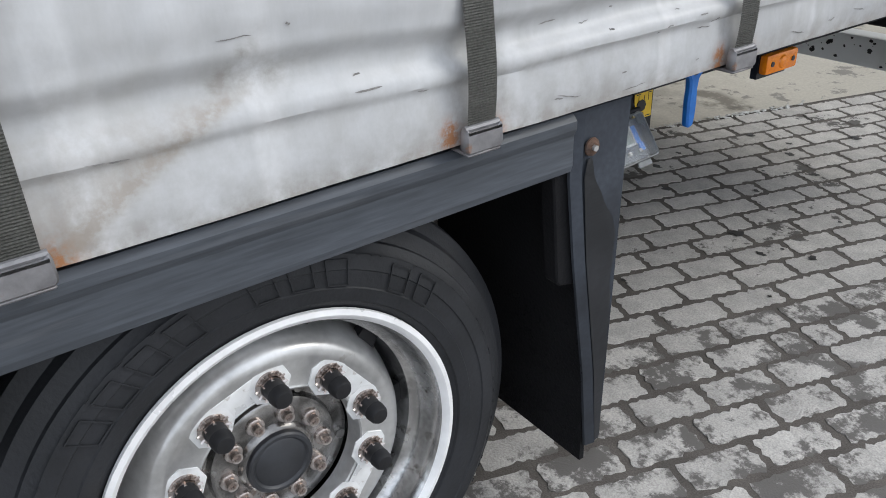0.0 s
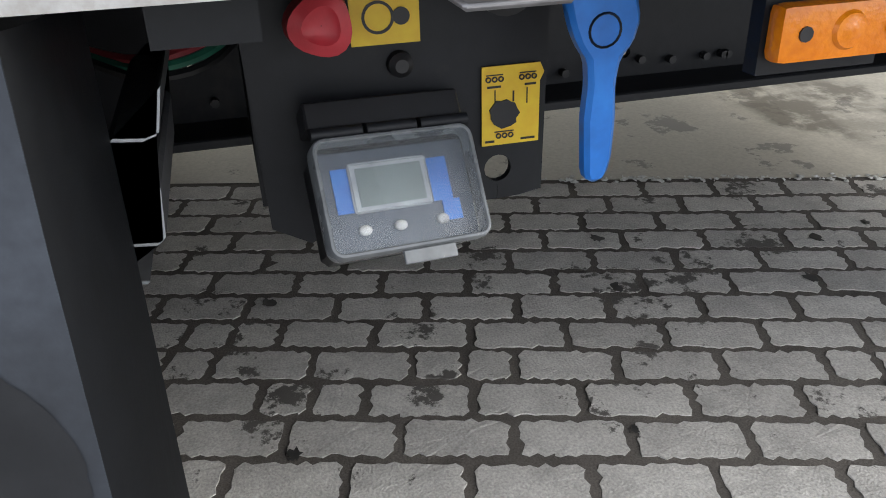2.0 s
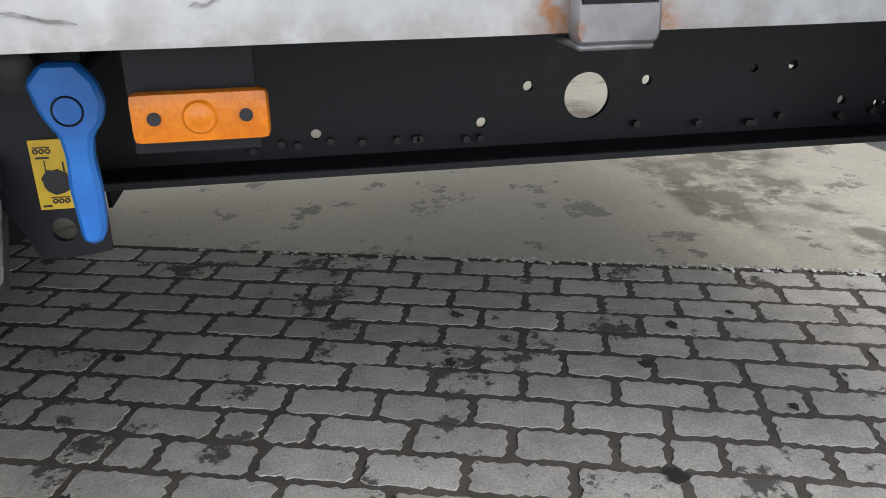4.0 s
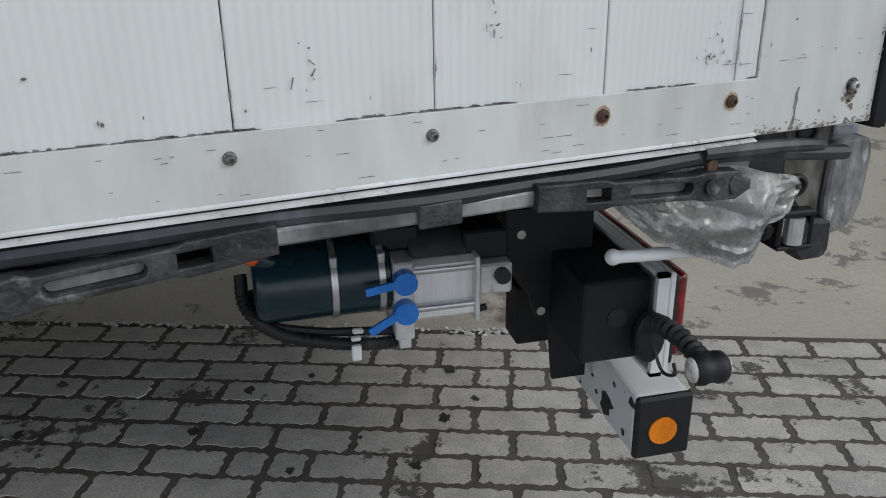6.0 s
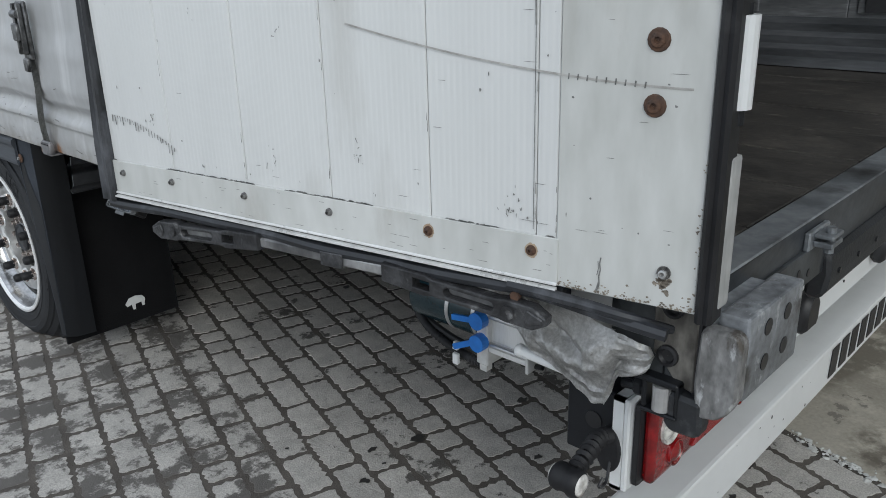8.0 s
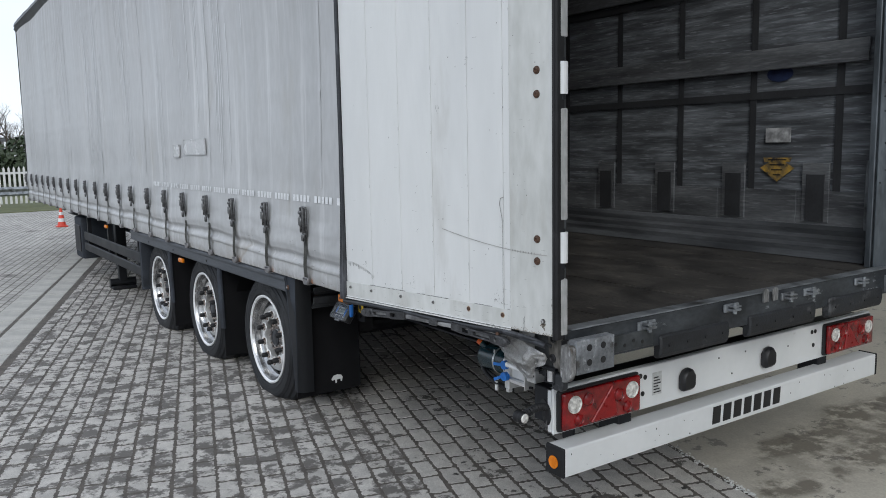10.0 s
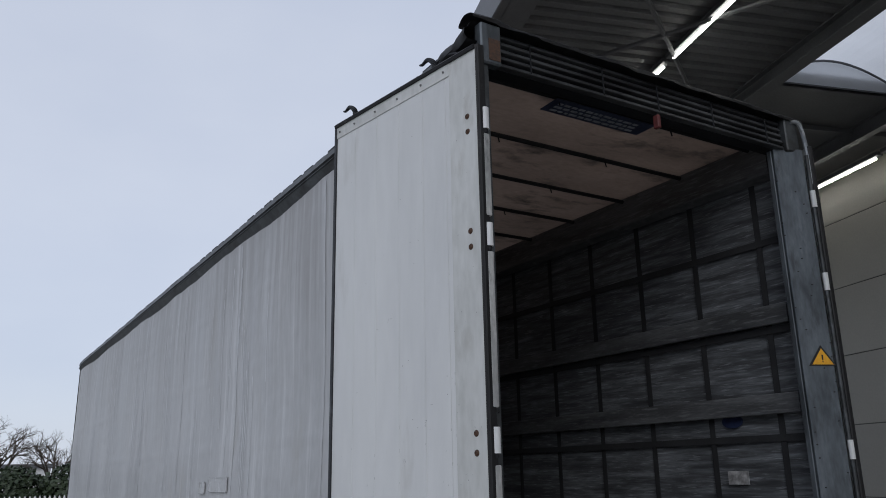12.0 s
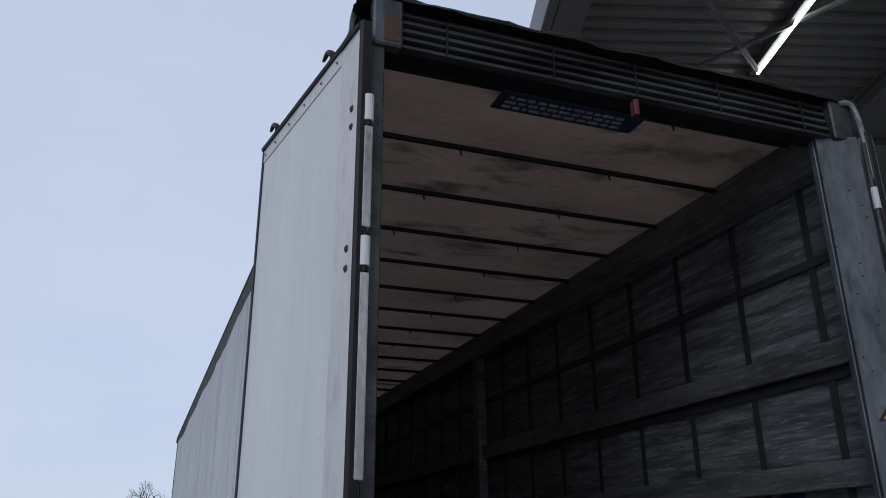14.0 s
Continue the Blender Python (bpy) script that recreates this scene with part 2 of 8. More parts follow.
M_CURTAIN = mat("silver_tarpaulin", (0.49, 0.495, 0.5), (0.41, 0.415, 0.42), 1.6, 0.42, spec=0.38, fine=25, fine_amount=0.06, bump=0.16, bump_scale=9, bump_dist=0.02, stretch=(1, 1, 0.35), stain=(0.36, 0.345, 0.315), stain_scale=2.4, stain_at=(0.58, 0.82))
M_DOOR = mat("white_door_panel", (0.6, 0.605, 0.585), (0.5, 0.505, 0.485), 3.0, 0.42, fine=30, fine_amount=0.1, bump=0.06, stretch=(1, 1, 0.35), stain=(0.36, 0.345, 0.31), stain_scale=7, stain_at=(0.56, 0.85))
M_ALU = mat("bare_aluminium", (0.62, 0.62, 0.62), (0.48, 0.48, 0.48), 12, 0.35, 0.75, fine=80, bump=0.08, stain=(0.2, 0.19, 0.18), stain_scale=9, stain_at=(0.6, 0.75))
M_GALV = mat("galvanised_steel", (0.36, 0.38, 0.4), (0.2, 0.215, 0.23), 9, 0.5, 0.6, fine=60, bump=0.15, stain=(0.07, 0.07, 0.07), stain_scale=6, stain_at=(0.5, 0.7))
M_GALV_DARK = mat("grimy_and_shaded_galvanised", (0.095, 0.103, 0.11), (0.04, 0.044, 0.047), 8, 0.5, 0.4, fine=60, bump=0.2, stain=(0.03, 0.03, 0.03), stain_scale=5, stain_at=(0.5, 0.68))
M_RUBBER = mat("black_rubber", (0.015, 0.015, 0.017), (0.009, 0.009, 0.01), 12, 0.55, bump=0.15, spec=0.35, stain=(0.05, 0.05, 0.052), stain_scale=9, stain_at=(0.62, 0.8))
M_SEAL = mat("scuffed_rubber_seal", (0.024, 0.026, 0.031), (0.012, 0.013, 0.015), 12, 0.5, bump=0.15, stain=(0.12, 0.125, 0.14), stain_scale=9, stain_at=(0.56, 0.78), stretch=(1, 1, 0.5))
M_TYRE = mat("tyre_rubber", (0.018, 0.0192, 0.0225), (0.011, 0.012, 0.014), 9, 0.58, bump=0.25, fine=130, spec=0.4, stain=(0.036, 0.034, 0.032), stain_scale=6, stain_at=(0.6, 0.85))
M_CHASSIS = mat("chassis_black_paint", (0.012, 0.013, 0.016), (0.008, 0.009, 0.011), 4, 0.5, spec=0.3, fine=60, bump=0.08, stain=(0.05, 0.047, 0.043), stain_scale=5, stain_at=(0.6, 0.85))
M_PLASTIC = mat("dark_grey_plastic", (0.05, 0.056, 0.067), (0.034, 0.038, 0.046), 5, 0.72, spec=0.1, fine=90, bump=0.1, stain=(0.028, 0.03, 0.034), stain_scale=4, stain_at=(0.5, 0.7))
M_FLAP = mat("black_mudflap", (0.008, 0.008, 0.009), (0.005, 0.005, 0.006), 10, 0.85, spec=0.2, bump=0.4, fine=150)
M_CHROME = mat("polished_rim_steel", (0.62, 0.62, 0.62), (0.3, 0.3, 0.3), 14, 0.24, 0.95, fine=90, fine_amount=0.2, bump=0.1, stain=(0.2, 0.185, 0.17), stain_scale=26, stain_at=(0.57, 0.66), stain_rough=0.7)
M_WHITE = mat("white_paint", (0.72, 0.73, 0.73), (0.66, 0.67, 0.67), 3, 0.35, fine=30, fine_amount=0.04, bump=0.03, stain=(0.3, 0.28, 0.25), stain_scale=7, stain_at=(0.68, 0.8))
M_BLACK = mat("black_paint", (0.015, 0.015, 0.017), None, 8, 0.45, bump=0.05)
M_FLOORPLY = mat("worn_plywood_floor", (0.075, 0.069, 0.062), (0.03, 0.028, 0.026), 5, 0.55, fine=70, fine_amount=0.33, bump=0.3, rough_var=0.15, stretch=(1, 0.7, 1), stain=(0.14, 0.128, 0.11), stain_scale=4.5, stain_at=(0.54, 0.74), stain_rough=0.75)
M_INNER = mat("grimy_inner_tarpaulin", (0.25, 0.258, 0.266), (0.11, 0.115, 0.122), 2.4, 0.55, fine=16, fine_amount=0.25, bump=0.25, stretch=(1, 0.7, 6), stain=(0.32, 0.326, 0.33), stain_scale=2.2, stain_at=(0.55, 0.75))
M_STRAP_IN = mat("black_belt", (0.03, 0.031, 0.034), None, 8, 0.7)
M_SLAT = mat("grimy_aluminium_slat", (0.17, 0.176, 0.183), (0.08, 0.083, 0.088), 3, 0.5, 0.3, fine=40, fine_amount=0.2, bump=0.2, stretch=(1, 0.4, 3))
M_ROOFCLOTH = mat("translucent_roof_tarpaulin", (0.36, 0.27, 0.22), (0.26, 0.195, 0.16), 1.2, 0.6, fine=20, bump=0.08, stain=(0.06, 0.05, 0.045), stain_scale=1.7, stain_at=(0.56, 0.7), stretch=(1.0, 2.0, 1))
M_AMBER = mat("amber_lens", (0.75, 0.22, 0.008), (0.6, 0.16, 0.005), 30, 0.2, bump=0.2, fine=200)
M_RED = mat("red_lens", (0.27, 0.004, 0.006), (0.09, 0.001, 0.002), 22, 0.08, bump=0.3, fine=140, coat=0.6)
M_CLEAR = mat("clear_lens", (0.8, 0.78, 0.74), (0.4, 0.385, 0.36), 60, 0.08, bump=0.25, fine=220, coat=0.5)
M_BLUE = mat("blue_plastic", (0.02, 0.2, 0.66), (0.015, 0.15, 0.52), 18, 0.4, bump=0.06)
M_YELLOW = mat("yellow_sticker", (0.75, 0.5, 0.03), (0.68, 0.44, 0.025), 20, 0.5, bump=0.04)
M_RUST = mat("rust", (0.1, 0.052, 0.031), (0.05, 0.03, 0.022), 60, 0.8, bump=0.4, fine=250)
M_WEB = mat("grey_webbing", (0.165, 0.165, 0.15), (0.11, 0.11, 0.098), 10, 0.85, fine=300, fine_amount=0.25, bump=0.4)
M_GREEN_TANK = mat("dark_green_plastic", (0.008, 0.032, 0.042), (0.006, 0.024, 0.032), 6, 0.25, bump=0.04)
M_FENCE = mat("white_fence_paint", (0.75, 0.75, 0.74), (0.68, 0.68, 0.67), 5, 0.5)
M_BARK = mat("bark", (0.1, 0.08, 0.065), (0.06, 0.05, 0.04), 18, 0.9, bump=0.5)
M_LEAF = mat("dark_hedge_leaf", (0.045, 0.065, 0.03), (0.025, 0.04, 0.018), 20, 0.6)
M_GRASS = mat("winter_grass", (0.13, 0.14, 0.06), (0.09, 0.1, 0.045), 3, 0.9, fine=60, fine_amount=0.3)
M_CONE = mat("orange_cone_plastic", (0.68, 0.075, 0.045), (0.58, 0.06, 0.035), 10, 0.5)


def let_light_through(m, share):
    """Thin cloth: part of the light goes through."""
    nd, ln = m.node_tree.nodes, m.node_tree.links
    b, out = nd["Principled BSDF"], nd["Material Output"]
    tr, mx = nd.new("ShaderNodeBsdfTranslucent"), nd.new("ShaderNodeMixShader")
    ln.new(b.inputs["Base Color"].links[0].from_socket, tr.inputs["Color"])
    mx.inputs["Fac"].default_value = share
    ln.new(b.outputs[0], mx.inputs[1])
    ln.new(tr.outputs[0], mx.inputs[2])
    ln.new(mx.outputs[0], out.inputs["Surface"])


def streaks(m, colour, stretch, at, amount, detail=5):
    """Rubbed streaks of a second colour, drawn out along the axes by stretch (cycles a metre)."""
    nd, ln = m.node_tree.nodes, m.node_tree.links
    b = nd["Principled BSDF"]
    tc, mp, no, mr, mx = (nd.new("ShaderNode" + k) for k in ("TexCoord", "Mapping", "TexNoise", "MapRange", "Mix"))
    mp.inputs["Scale"].default_value = stretch
    ln.new(tc.outputs["Object"], mp.inputs["Vector"])
    ln.new(mp.outputs["Vector"], no.inputs["Vector"])
    no.inputs["Scale"].default_value, no.inputs["Detail"].default_value, no.inputs["Roughness"].default_value = 1.0, detail, 0.62
    mr.inputs["From Min"].default_value, mr.inputs["From Max"].default_value = at
    mr.inputs["To Max"].default_value = amount
    ln.new(no.outputs["Fac"], mr.inputs["Value"])
    mx.data_type = "RGBA"
    ln.new(mr.outputs[0], mx.inputs["Factor"])
    ln.new(b.inputs["Base Color"].links[0].from_socket, mx.inputs[6])
    mx.inputs[7].default_value = (*colour, 1)
    ln.new(mx.outputs[2], b.inputs["Base Color"])


def grime(m, colour, scale, cover, layer="dirt", span=(0.32, 0.66), stretch=(1, 1, 1)):
    """Dirt where the mesh's own layer of that name lies, broken up by fine noise."""
    nd, ln = m.node_tree.nodes, m.node_tree.links
    b = nd["Principled BSDF"]
    at, tc, no, mr, mul, mx = (nd.new("ShaderNode" + k) for k in ("Attribute", "TexCoord", "TexNoise", "MapRange", "Math", "Mix"))
    at.attribute_name = layer
    no.inputs["Scale"].default_value, no.inputs["Detail"].default_value, no.inputs["Roughness"].default_value = scale, 8, 0.65
    mp = nd.new("ShaderNodeMapping")
    mp.inputs["Scale"].default_value = stretch
    ln.new(tc.outputs["Object"], mp.inputs["Vector"])
    ln.new(mp.outputs["Vector"], no.inputs["Vector"])
    mr.inputs["From Min"].default_value, mr.inputs["From Max"].default_value = span
    mr.inputs["To Max"].default_value = 1.5
    ln.new(no.outputs["Fac"], mr.inputs["Value"])
    mul.operation, mul.use_clamp = "MULTIPLY", True
    ln.new(at.outputs["Fac"], mul.inputs[0])
    ln.new(mr.outputs[0], mul.inputs[1])
    sc = nd.new("ShaderNodeMath")
    sc.operation = "MULTIPLY"
    sc.inputs[1].default_value = cover
    ln.new(mul.outputs[0], sc.inputs[0])
    mx.data_type = "RGBA"
    ln.new(sc.outputs[0], mx.inputs["Factor"])
    ln.new(b.inputs["Base Color"].links[0].from_socket, mx.inputs[6])
    mx.inputs[7].default_value = (*colour, 1)
    ln.new(mx.outputs[2], b.inputs["Base Color"])


streaks(M_CURTAIN, (0.62, 0.625, 0.63), (9, 9, 0.3), (0.58, 0.68), 0.6, 3)
streaks(M_CURTAIN, (0.36, 0.355, 0.34), (5, 5, 0.5), (0.56, 0.74), 0.5, 4)
grime(M_CURTAIN, (0.222, 0.202, 0.176), 24, 0.7)
grime(M_CURTAIN, (0.29, 0.255, 0.215), 60, 0.75, "trodden", (0.25, 0.6))
grime(M_CURTAIN, (0.27, 0.26, 0.25), 8, 0.75, "rain", (0.3, 0.62), (1, 1, 0.04))
grime(M_CURTAIN, (0.36, 0.15, 0.055), 90, 0.9, "rust", (0.36, 0.6))
streaks(M_SLAT, (0.3, 0.31, 0.32), (1, 6, 55), (0.53, 0.68), 0.6)
streaks(M_FLOORPLY, (0.3, 0.27, 0.23), (26, 9, 1), (0.6, 0.72), 0.55, 8)
streaks(M_FLOORPLY, (0.02, 0.018, 0.017), (4, 1.2, 1), (0.5, 0.66), 0.75, 8)
grime(M_CONCRETE, (0.115, 0.098, 0.075), 7, 0.8, "wet", (0.38, 0.56))
let_light_through(M_ROOFCLOTH, 0.17)
let_light_through(M_SKYLIGHT, 0.75)

# ---- the yard ----
EDGE, DRAIN_A, DRAIN_B, WALL_N = 1.19, -2.80, -3.32, 9.35

bm = bmesh.new()
sheet(bm, 40, 40, lambda i, j: ((i - 20) ** 3 * 0.19 + (i - 20) * 3, (j - 20) ** 3 * 0.19 + (j - 20) * 3, -0.0014))
single("ground", bm, M_JOINT, "dark sandy ground under the yard's paving", "ground", kind="structure")

M_FARPAVE = mat("far_paving", (0.47, 0.45, 0.415), (0.35, 0.335, 0.31), 0.9, 0.8, fine=120, bump=0.3, stain=(0.14, 0.13, 0.118), stain_scale=0.9, stain_at=(0.54, 0.66), stain_rough=0.72)


def paver_pattern(m):
    """Courses of pavers, too far off to be laid one by one."""
    nd, ln = m.node_tree.nodes, m.node_tree.links
    b = nd["Principled BSDF"]
    old = b.inputs["Base Color"].links[0].from_socket
    tc, mp, br, mx = nd.new("ShaderNodeTexCoord"), nd.new("ShaderNodeMapping"), nd.new("ShaderNodeTexBrick"), nd.new("ShaderNodeMix")
    mp.inputs["Rotation"].default_value = (0, 0, radians(-90 + 17.3))
    ln.new(tc.outputs["Object"], mp.inputs["Vector"])
    ln.new(mp.outputs["Vector"], br.inputs["Vector"])
    br.inputs["Color1"].default_value, br.inputs["Color2"].default_value, br.inputs["Mortar"].default_value = (0.85, 0.85, 0.85, 1), (1.15, 1.15, 1.15, 1), (0.33, 0.31, 0.29, 1)
    br.inputs["Scale"].default_value, br.inputs["Mortar Size"].default_value, br.inputs["Mortar Smooth"].default_value = 1.0, 0.011, 0.3
    br.inputs["Brick Width"].default_value, br.inputs["Row Height"].default_value = 0.205, 0.109
    mx.data_type, mx.blend_type = "RGBA", "MULTIPLY"
    mx.inputs["Factor"].default_value = 1.0
    ln.new(old, mx.inputs[6])
    ln.new(br.outputs["Color"], mx.inputs[7])
    ln.new(mx.outputs[2], b.inputs["Base Color"])
    bp = b.inputs["Normal"].links[0].from_node
    ln.new(br.outputs["Fac"], bp.inputs["Height"])
    bp.invert = True
    bp.inputs["Distance"].default_value = 0.006


paver_pattern(M_FARPAVE)
bm = bmesh.new()
prism(bm, [yard(-30, -14).xy, yard(DRAIN_B, -14).xy, yard(DRAIN_B, 24.5).xy, yard(-30, 24.5).xy], "z", -0.06, 0.0)
single("pavement", bm, M_FARPAVE, "grey concrete pavers beyond the drain, dirty and damp", "pavement", kind="structure")
bm = bmesh.new()
prism(bm, [yard(DRAIN_A, 15).xy, yard(EDGE, 15).xy, yard(EDGE, 24.5).xy, yard(DRAIN_A, 24.5).xy], "z", -0.06, 0.0)
prism(bm, [yard(DRAIN_A, -14).xy, yard(EDGE, -14).xy, yard(EDGE, -3.35).xy, yard(DRAIN_A, -3.35).xy], "z", -0.06, -0.0009)
single("pavement", bm, M_FARPAVE, "grey concrete pavers ahead of and behind the trailer", "pavement", kind="structure")

bm = bmesh.new()
def steps(lo, a, b, hi, fine, coarse):
    """Fine steps from a to b, coarse ones outside."""
    out = [a + fine * k for k in range(int((b - a) / fine) + 1)]
    return [lo + (a - lo) * k / coarse for k in range(coarse)] + out + [out[-1] + (hi - out[-1]) * (k + 1) / coarse for k in range(coarse)]


ns, us = steps(EDGE + 0.01, EDGE + 0.02, 4.6, WALL_N - 1.85, 0.04, 10), steps(-14, -2.4, 2.4, 30, 0.04, 24)
sheet(bm, len(ns) - 1, len(us) - 1, lambda i, j: yard(ns[i], us[j], 0.001 + 0.0012 * noise.noise((ns[i] * 1.4, us[j] * 0.6, 0))))
floor_slab = single("floor", bm, M_CONCRETE, "beige wet concrete floor before the hall, with stains", "floor", kind="structure")

def wet_ground(x, y):
    """Brown puddle behind the trailer, drying patches round it and a trail of drops."""
    d = 0.0
    for cx, cy, a, b in ((2.82, -0.02, 0.42, 0.2), (2.75, 0.36, 0.3, 0.1), (2.14, -0.02, 0.1, 0.13), (2.45, 0.02, 0.16, 0.1), (3.3, 0.3, 0.5, 0.14), (1.87, -0.04, 0.05, 0.05), (1.76, -0.09, 0.05, 0.045),
                         (1.58, -0.06, 0.07, 0.05), (1.42, 0.0, 0.12, 0.09), (2.1, 0.3, 0.3, 0.12), (3.4, -1.2, 0.5, 0.25)):
        n = noise.noise((x * 5, y * 5, cx)) * 0.5
        d = max(d, 1.25 - math.hypot((x - cx) / a, (y - cy) / b) * 0.75 + n)
    d = min(1.0, max(0.0, d * 1.6 - 0.15))
    return max(d, 0.6 * math.exp(-((x - 2.4) / 0.9) ** 2 - ((y - 0.12) / 0.32) ** 2))


wet = floor_slab.data.attributes.new("wet", "FLOAT", "POINT")
for v, item in zip(floor_slab.data.vertices, wet.data):
    item.value = wet_ground(v.co.x + floor_slab.location.x, v.co.y + floor_slab.location.y)

# ---- drain channel between two rows of slabs ----
drain = thing("drain_channel", "concrete drain channel with two rows of slabs and a dark slot", "drain", tuple(yard(-3.05, 0)), kind="structure")
bm = bmesh.new()
prism(bm, [yard(-3.09, -8).xy, yard(-3.02, -8).xy, yard(-3.02, 24).xy, yard(-3.09, 24).xy], "z", -0.05, -0.008)
part("grate", bm, M_IRON, drain, "dark iron slot grate")
slab_meshes = []
for side, (a, b) in enumerate(((DRAIN_B + 0.004, -3.07), (-3.04, DRAIN_A - 0.004))):
    bm = bmesh.new()
    box(bm, -(b - a) / 2, (b - a) / 2, -0.242, 0.242, -0.05, 0, bevel=0.008)
    slab_meshes.append((mesh_of("slab", bm, M_SLAB), (a + b) / 2))
for me, n in slab_meshes:
    for k in range(56):
        again("slab", me, drain, yard(n, -6 + 0.5 * k, 0.004 + 0.0015 * math.sin(k * 2.3)), (0, 0, -YAW))

# ---- the hall: panelled wall, plinth, canopy ----
hall = thing("hall", "beige panelled industrial hall with a corrugated canopy and lit tubes", "hall", tuple(yard(WALL_N, 5)), kind="structure")
bm = bmesh.new()
prism(bm, [yard(WALL_N + 0.012, -14).xy, yard(WALL_N + 0.2, -14).xy, yard(WALL_N + 0.2, 30).xy, yard(WALL_N + 0.012, 30).xy], "z", 0, 8.2)
part("wall", bm, M_WALLJ, hall)
bm = bmesh.new()
box(bm, 0, 0.012, -2.995, 2.995, 0.006, 1.194, bevel=0.003)
panel_me = mesh_of("wall_panel", bm, M_WALL)
for r in range(7):
    for k in range(6):
        again("wall_panel", panel_me, hall, yard(WALL_N, -9 + 6 * k, 0.03 + 1.205 * r), (0, 0, -YAW))
bm = bmesh.new()
prism(bm, [yard(WALL_N - 1.85, -14).xy, yard(WALL_N, -14).xy, yard(WALL_N, 30).xy, yard(WALL_N - 1.85, 30).xy], "z", -0.1, 0.02)
part("apron", bm, M_PLINTH, hall, "grey damp concrete apron along the wall")

ROOF_Z, ROOF_A, ROOF_B = 7.0, 1.64, 5.75
bm = bmesh.new()
prof = []
for k in range(190):
    u = -12 + k * 0.2
    prof += [(u, ROOF_Z), (u + 0.1, ROOF_Z), (u + 0.125, ROOF_Z + 0.045), (u + 0.175, ROOF_Z + 0.045)]
for a, b in zip(prof, prof[1:]):
    q = [bm.verts.new(yard(n, p[0], p[1])) for n, p in ((ROOF_A, a), (ROOF_B, a), (ROOF_B, b), (ROOF_A, b))]
    bm.faces.new(q)
part("canopy_deck", bm, M_DECK, hall, "grey corrugated steel roof deck")
bm = bmesh.new()
box(bm, ROOF_A, ROOF_B + 0.1, -12, 26, ROOF_Z + 0.06, ROOF_Z + 0.25, m=YARD)
box(bm, ROOF_B + 0.1, WALL_N, 5.5, 26, ROOF_Z + 0.06, ROOF_Z + 0.25, m=YARD)
box(bm, 8.3, WALL_N, -12, 5.5, ROOF_Z + 0.06, ROOF_Z + 0.25, m=YARD)
part("canopy_roof", bm, M_DECK, hall)
bm = bmesh.new()
box(bm, ROOF_A - 0.12, ROOF_A - 0.0, -12, 26, ROOF_Z - 0.2, ROOF_Z + 0.3, bevel=0.01, m=YARD)
box(bm, ROOF_A - 0.02, ROOF_A + 0.3, -12, 26, ROOF_Z - 0.2, ROOF_Z - 0.17, m=YARD)
part("fascia", bm, M_STEEL_GREY, hall, "pale grey steel edge beam")
bm = bmesh.new()
for n, w, h in ((ROOF_B, 0.2, 0.22), (8.3, 0.14, 0.24)):
    box(bm, n - w / 2, n + w / 2, -12, 26, ROOF_Z - 0.02, ROOF_Z + 0.0, m=YARD)
    box(bm, n - 0.012, n + 0.012, -12, 26, ROOF_Z - h, ROOF_Z - 0.02, m=YARD)
    box(bm, n - w / 2, n + w / 2, -12, 26, ROOF_Z - h - 0.02, ROOF_Z - h, m=YARD)
part("beam", bm, M_STEEL_GREY, hall, "grey steel roof beam")
bm = bmesh.new()
for k in range(9):
    u = -11 + 4.4 * k
    box(bm, ROOF_A + 0.3, WALL_N, u - 0.06, u + 0.06, ROOF_Z - 0.1, ROOF_Z - 0.02, m=YARD)
    for s in (0, 1):
        p, q = yard(ROOF_A + 0.2, u + 4.4 * s, ROOF_Z - 0.12), yard(ROOF_B - 0.1, u + 4.4 - 4.4 * s, ROOF_Z - 0.12)
        rod(bm, p, q, 0.03, 6)
part("wind_brace", bm, M_STEEL_GREY, hall, "thin steel cross braces")
bm = bmesh.new()
sheet(bm, 16, 2, lambda i, j: yard(ROOF_B + 0.11 + (8.3 - ROOF_B - 0.11) * i / 16, -12 + 17.45 * j / 2, ROOF_Z + 0.05 + 0.42 * math.sin(math.pi * i / 16)))
end = [yard(ROOF_B + 0.11 + (8.3 - ROOF_B - 0.11) * i / 16, 5.45, ROOF_Z + 0.05 + 0.42 * math.sin(math.pi * i / 16)) for i in range(17)]
bm.faces.new([bm.verts.new(p) for p in end])
part("skylight", bm, M_SKYLIGHT, hall, "pale translucent barrel skylight")
for u in (5.42, 3.4, 1.4, -0.6, -2.6):
    bm = bmesh.new()
    tube(bm, [yard(ROOF_B + 0.11 + (8.3 - ROOF_B - 0.11) * i / 16, u, ROOF_Z + 0.03 + 0.42 * math.sin(math.pi * i / 16)) for i in range(17)], 0.018, 6)
    part("skylight_rib", bm, M_STEEL_GREY, hall)
bm = bmesh.new()
sheet(bm, 6, 1, lambda i, j: yard(ROOF_B + (WALL_N - ROOF_B) * j, 5.46 + 3.4 * i, ROOF_Z - 0.01))
part("inner_deck", bm, M_DECK, hall)
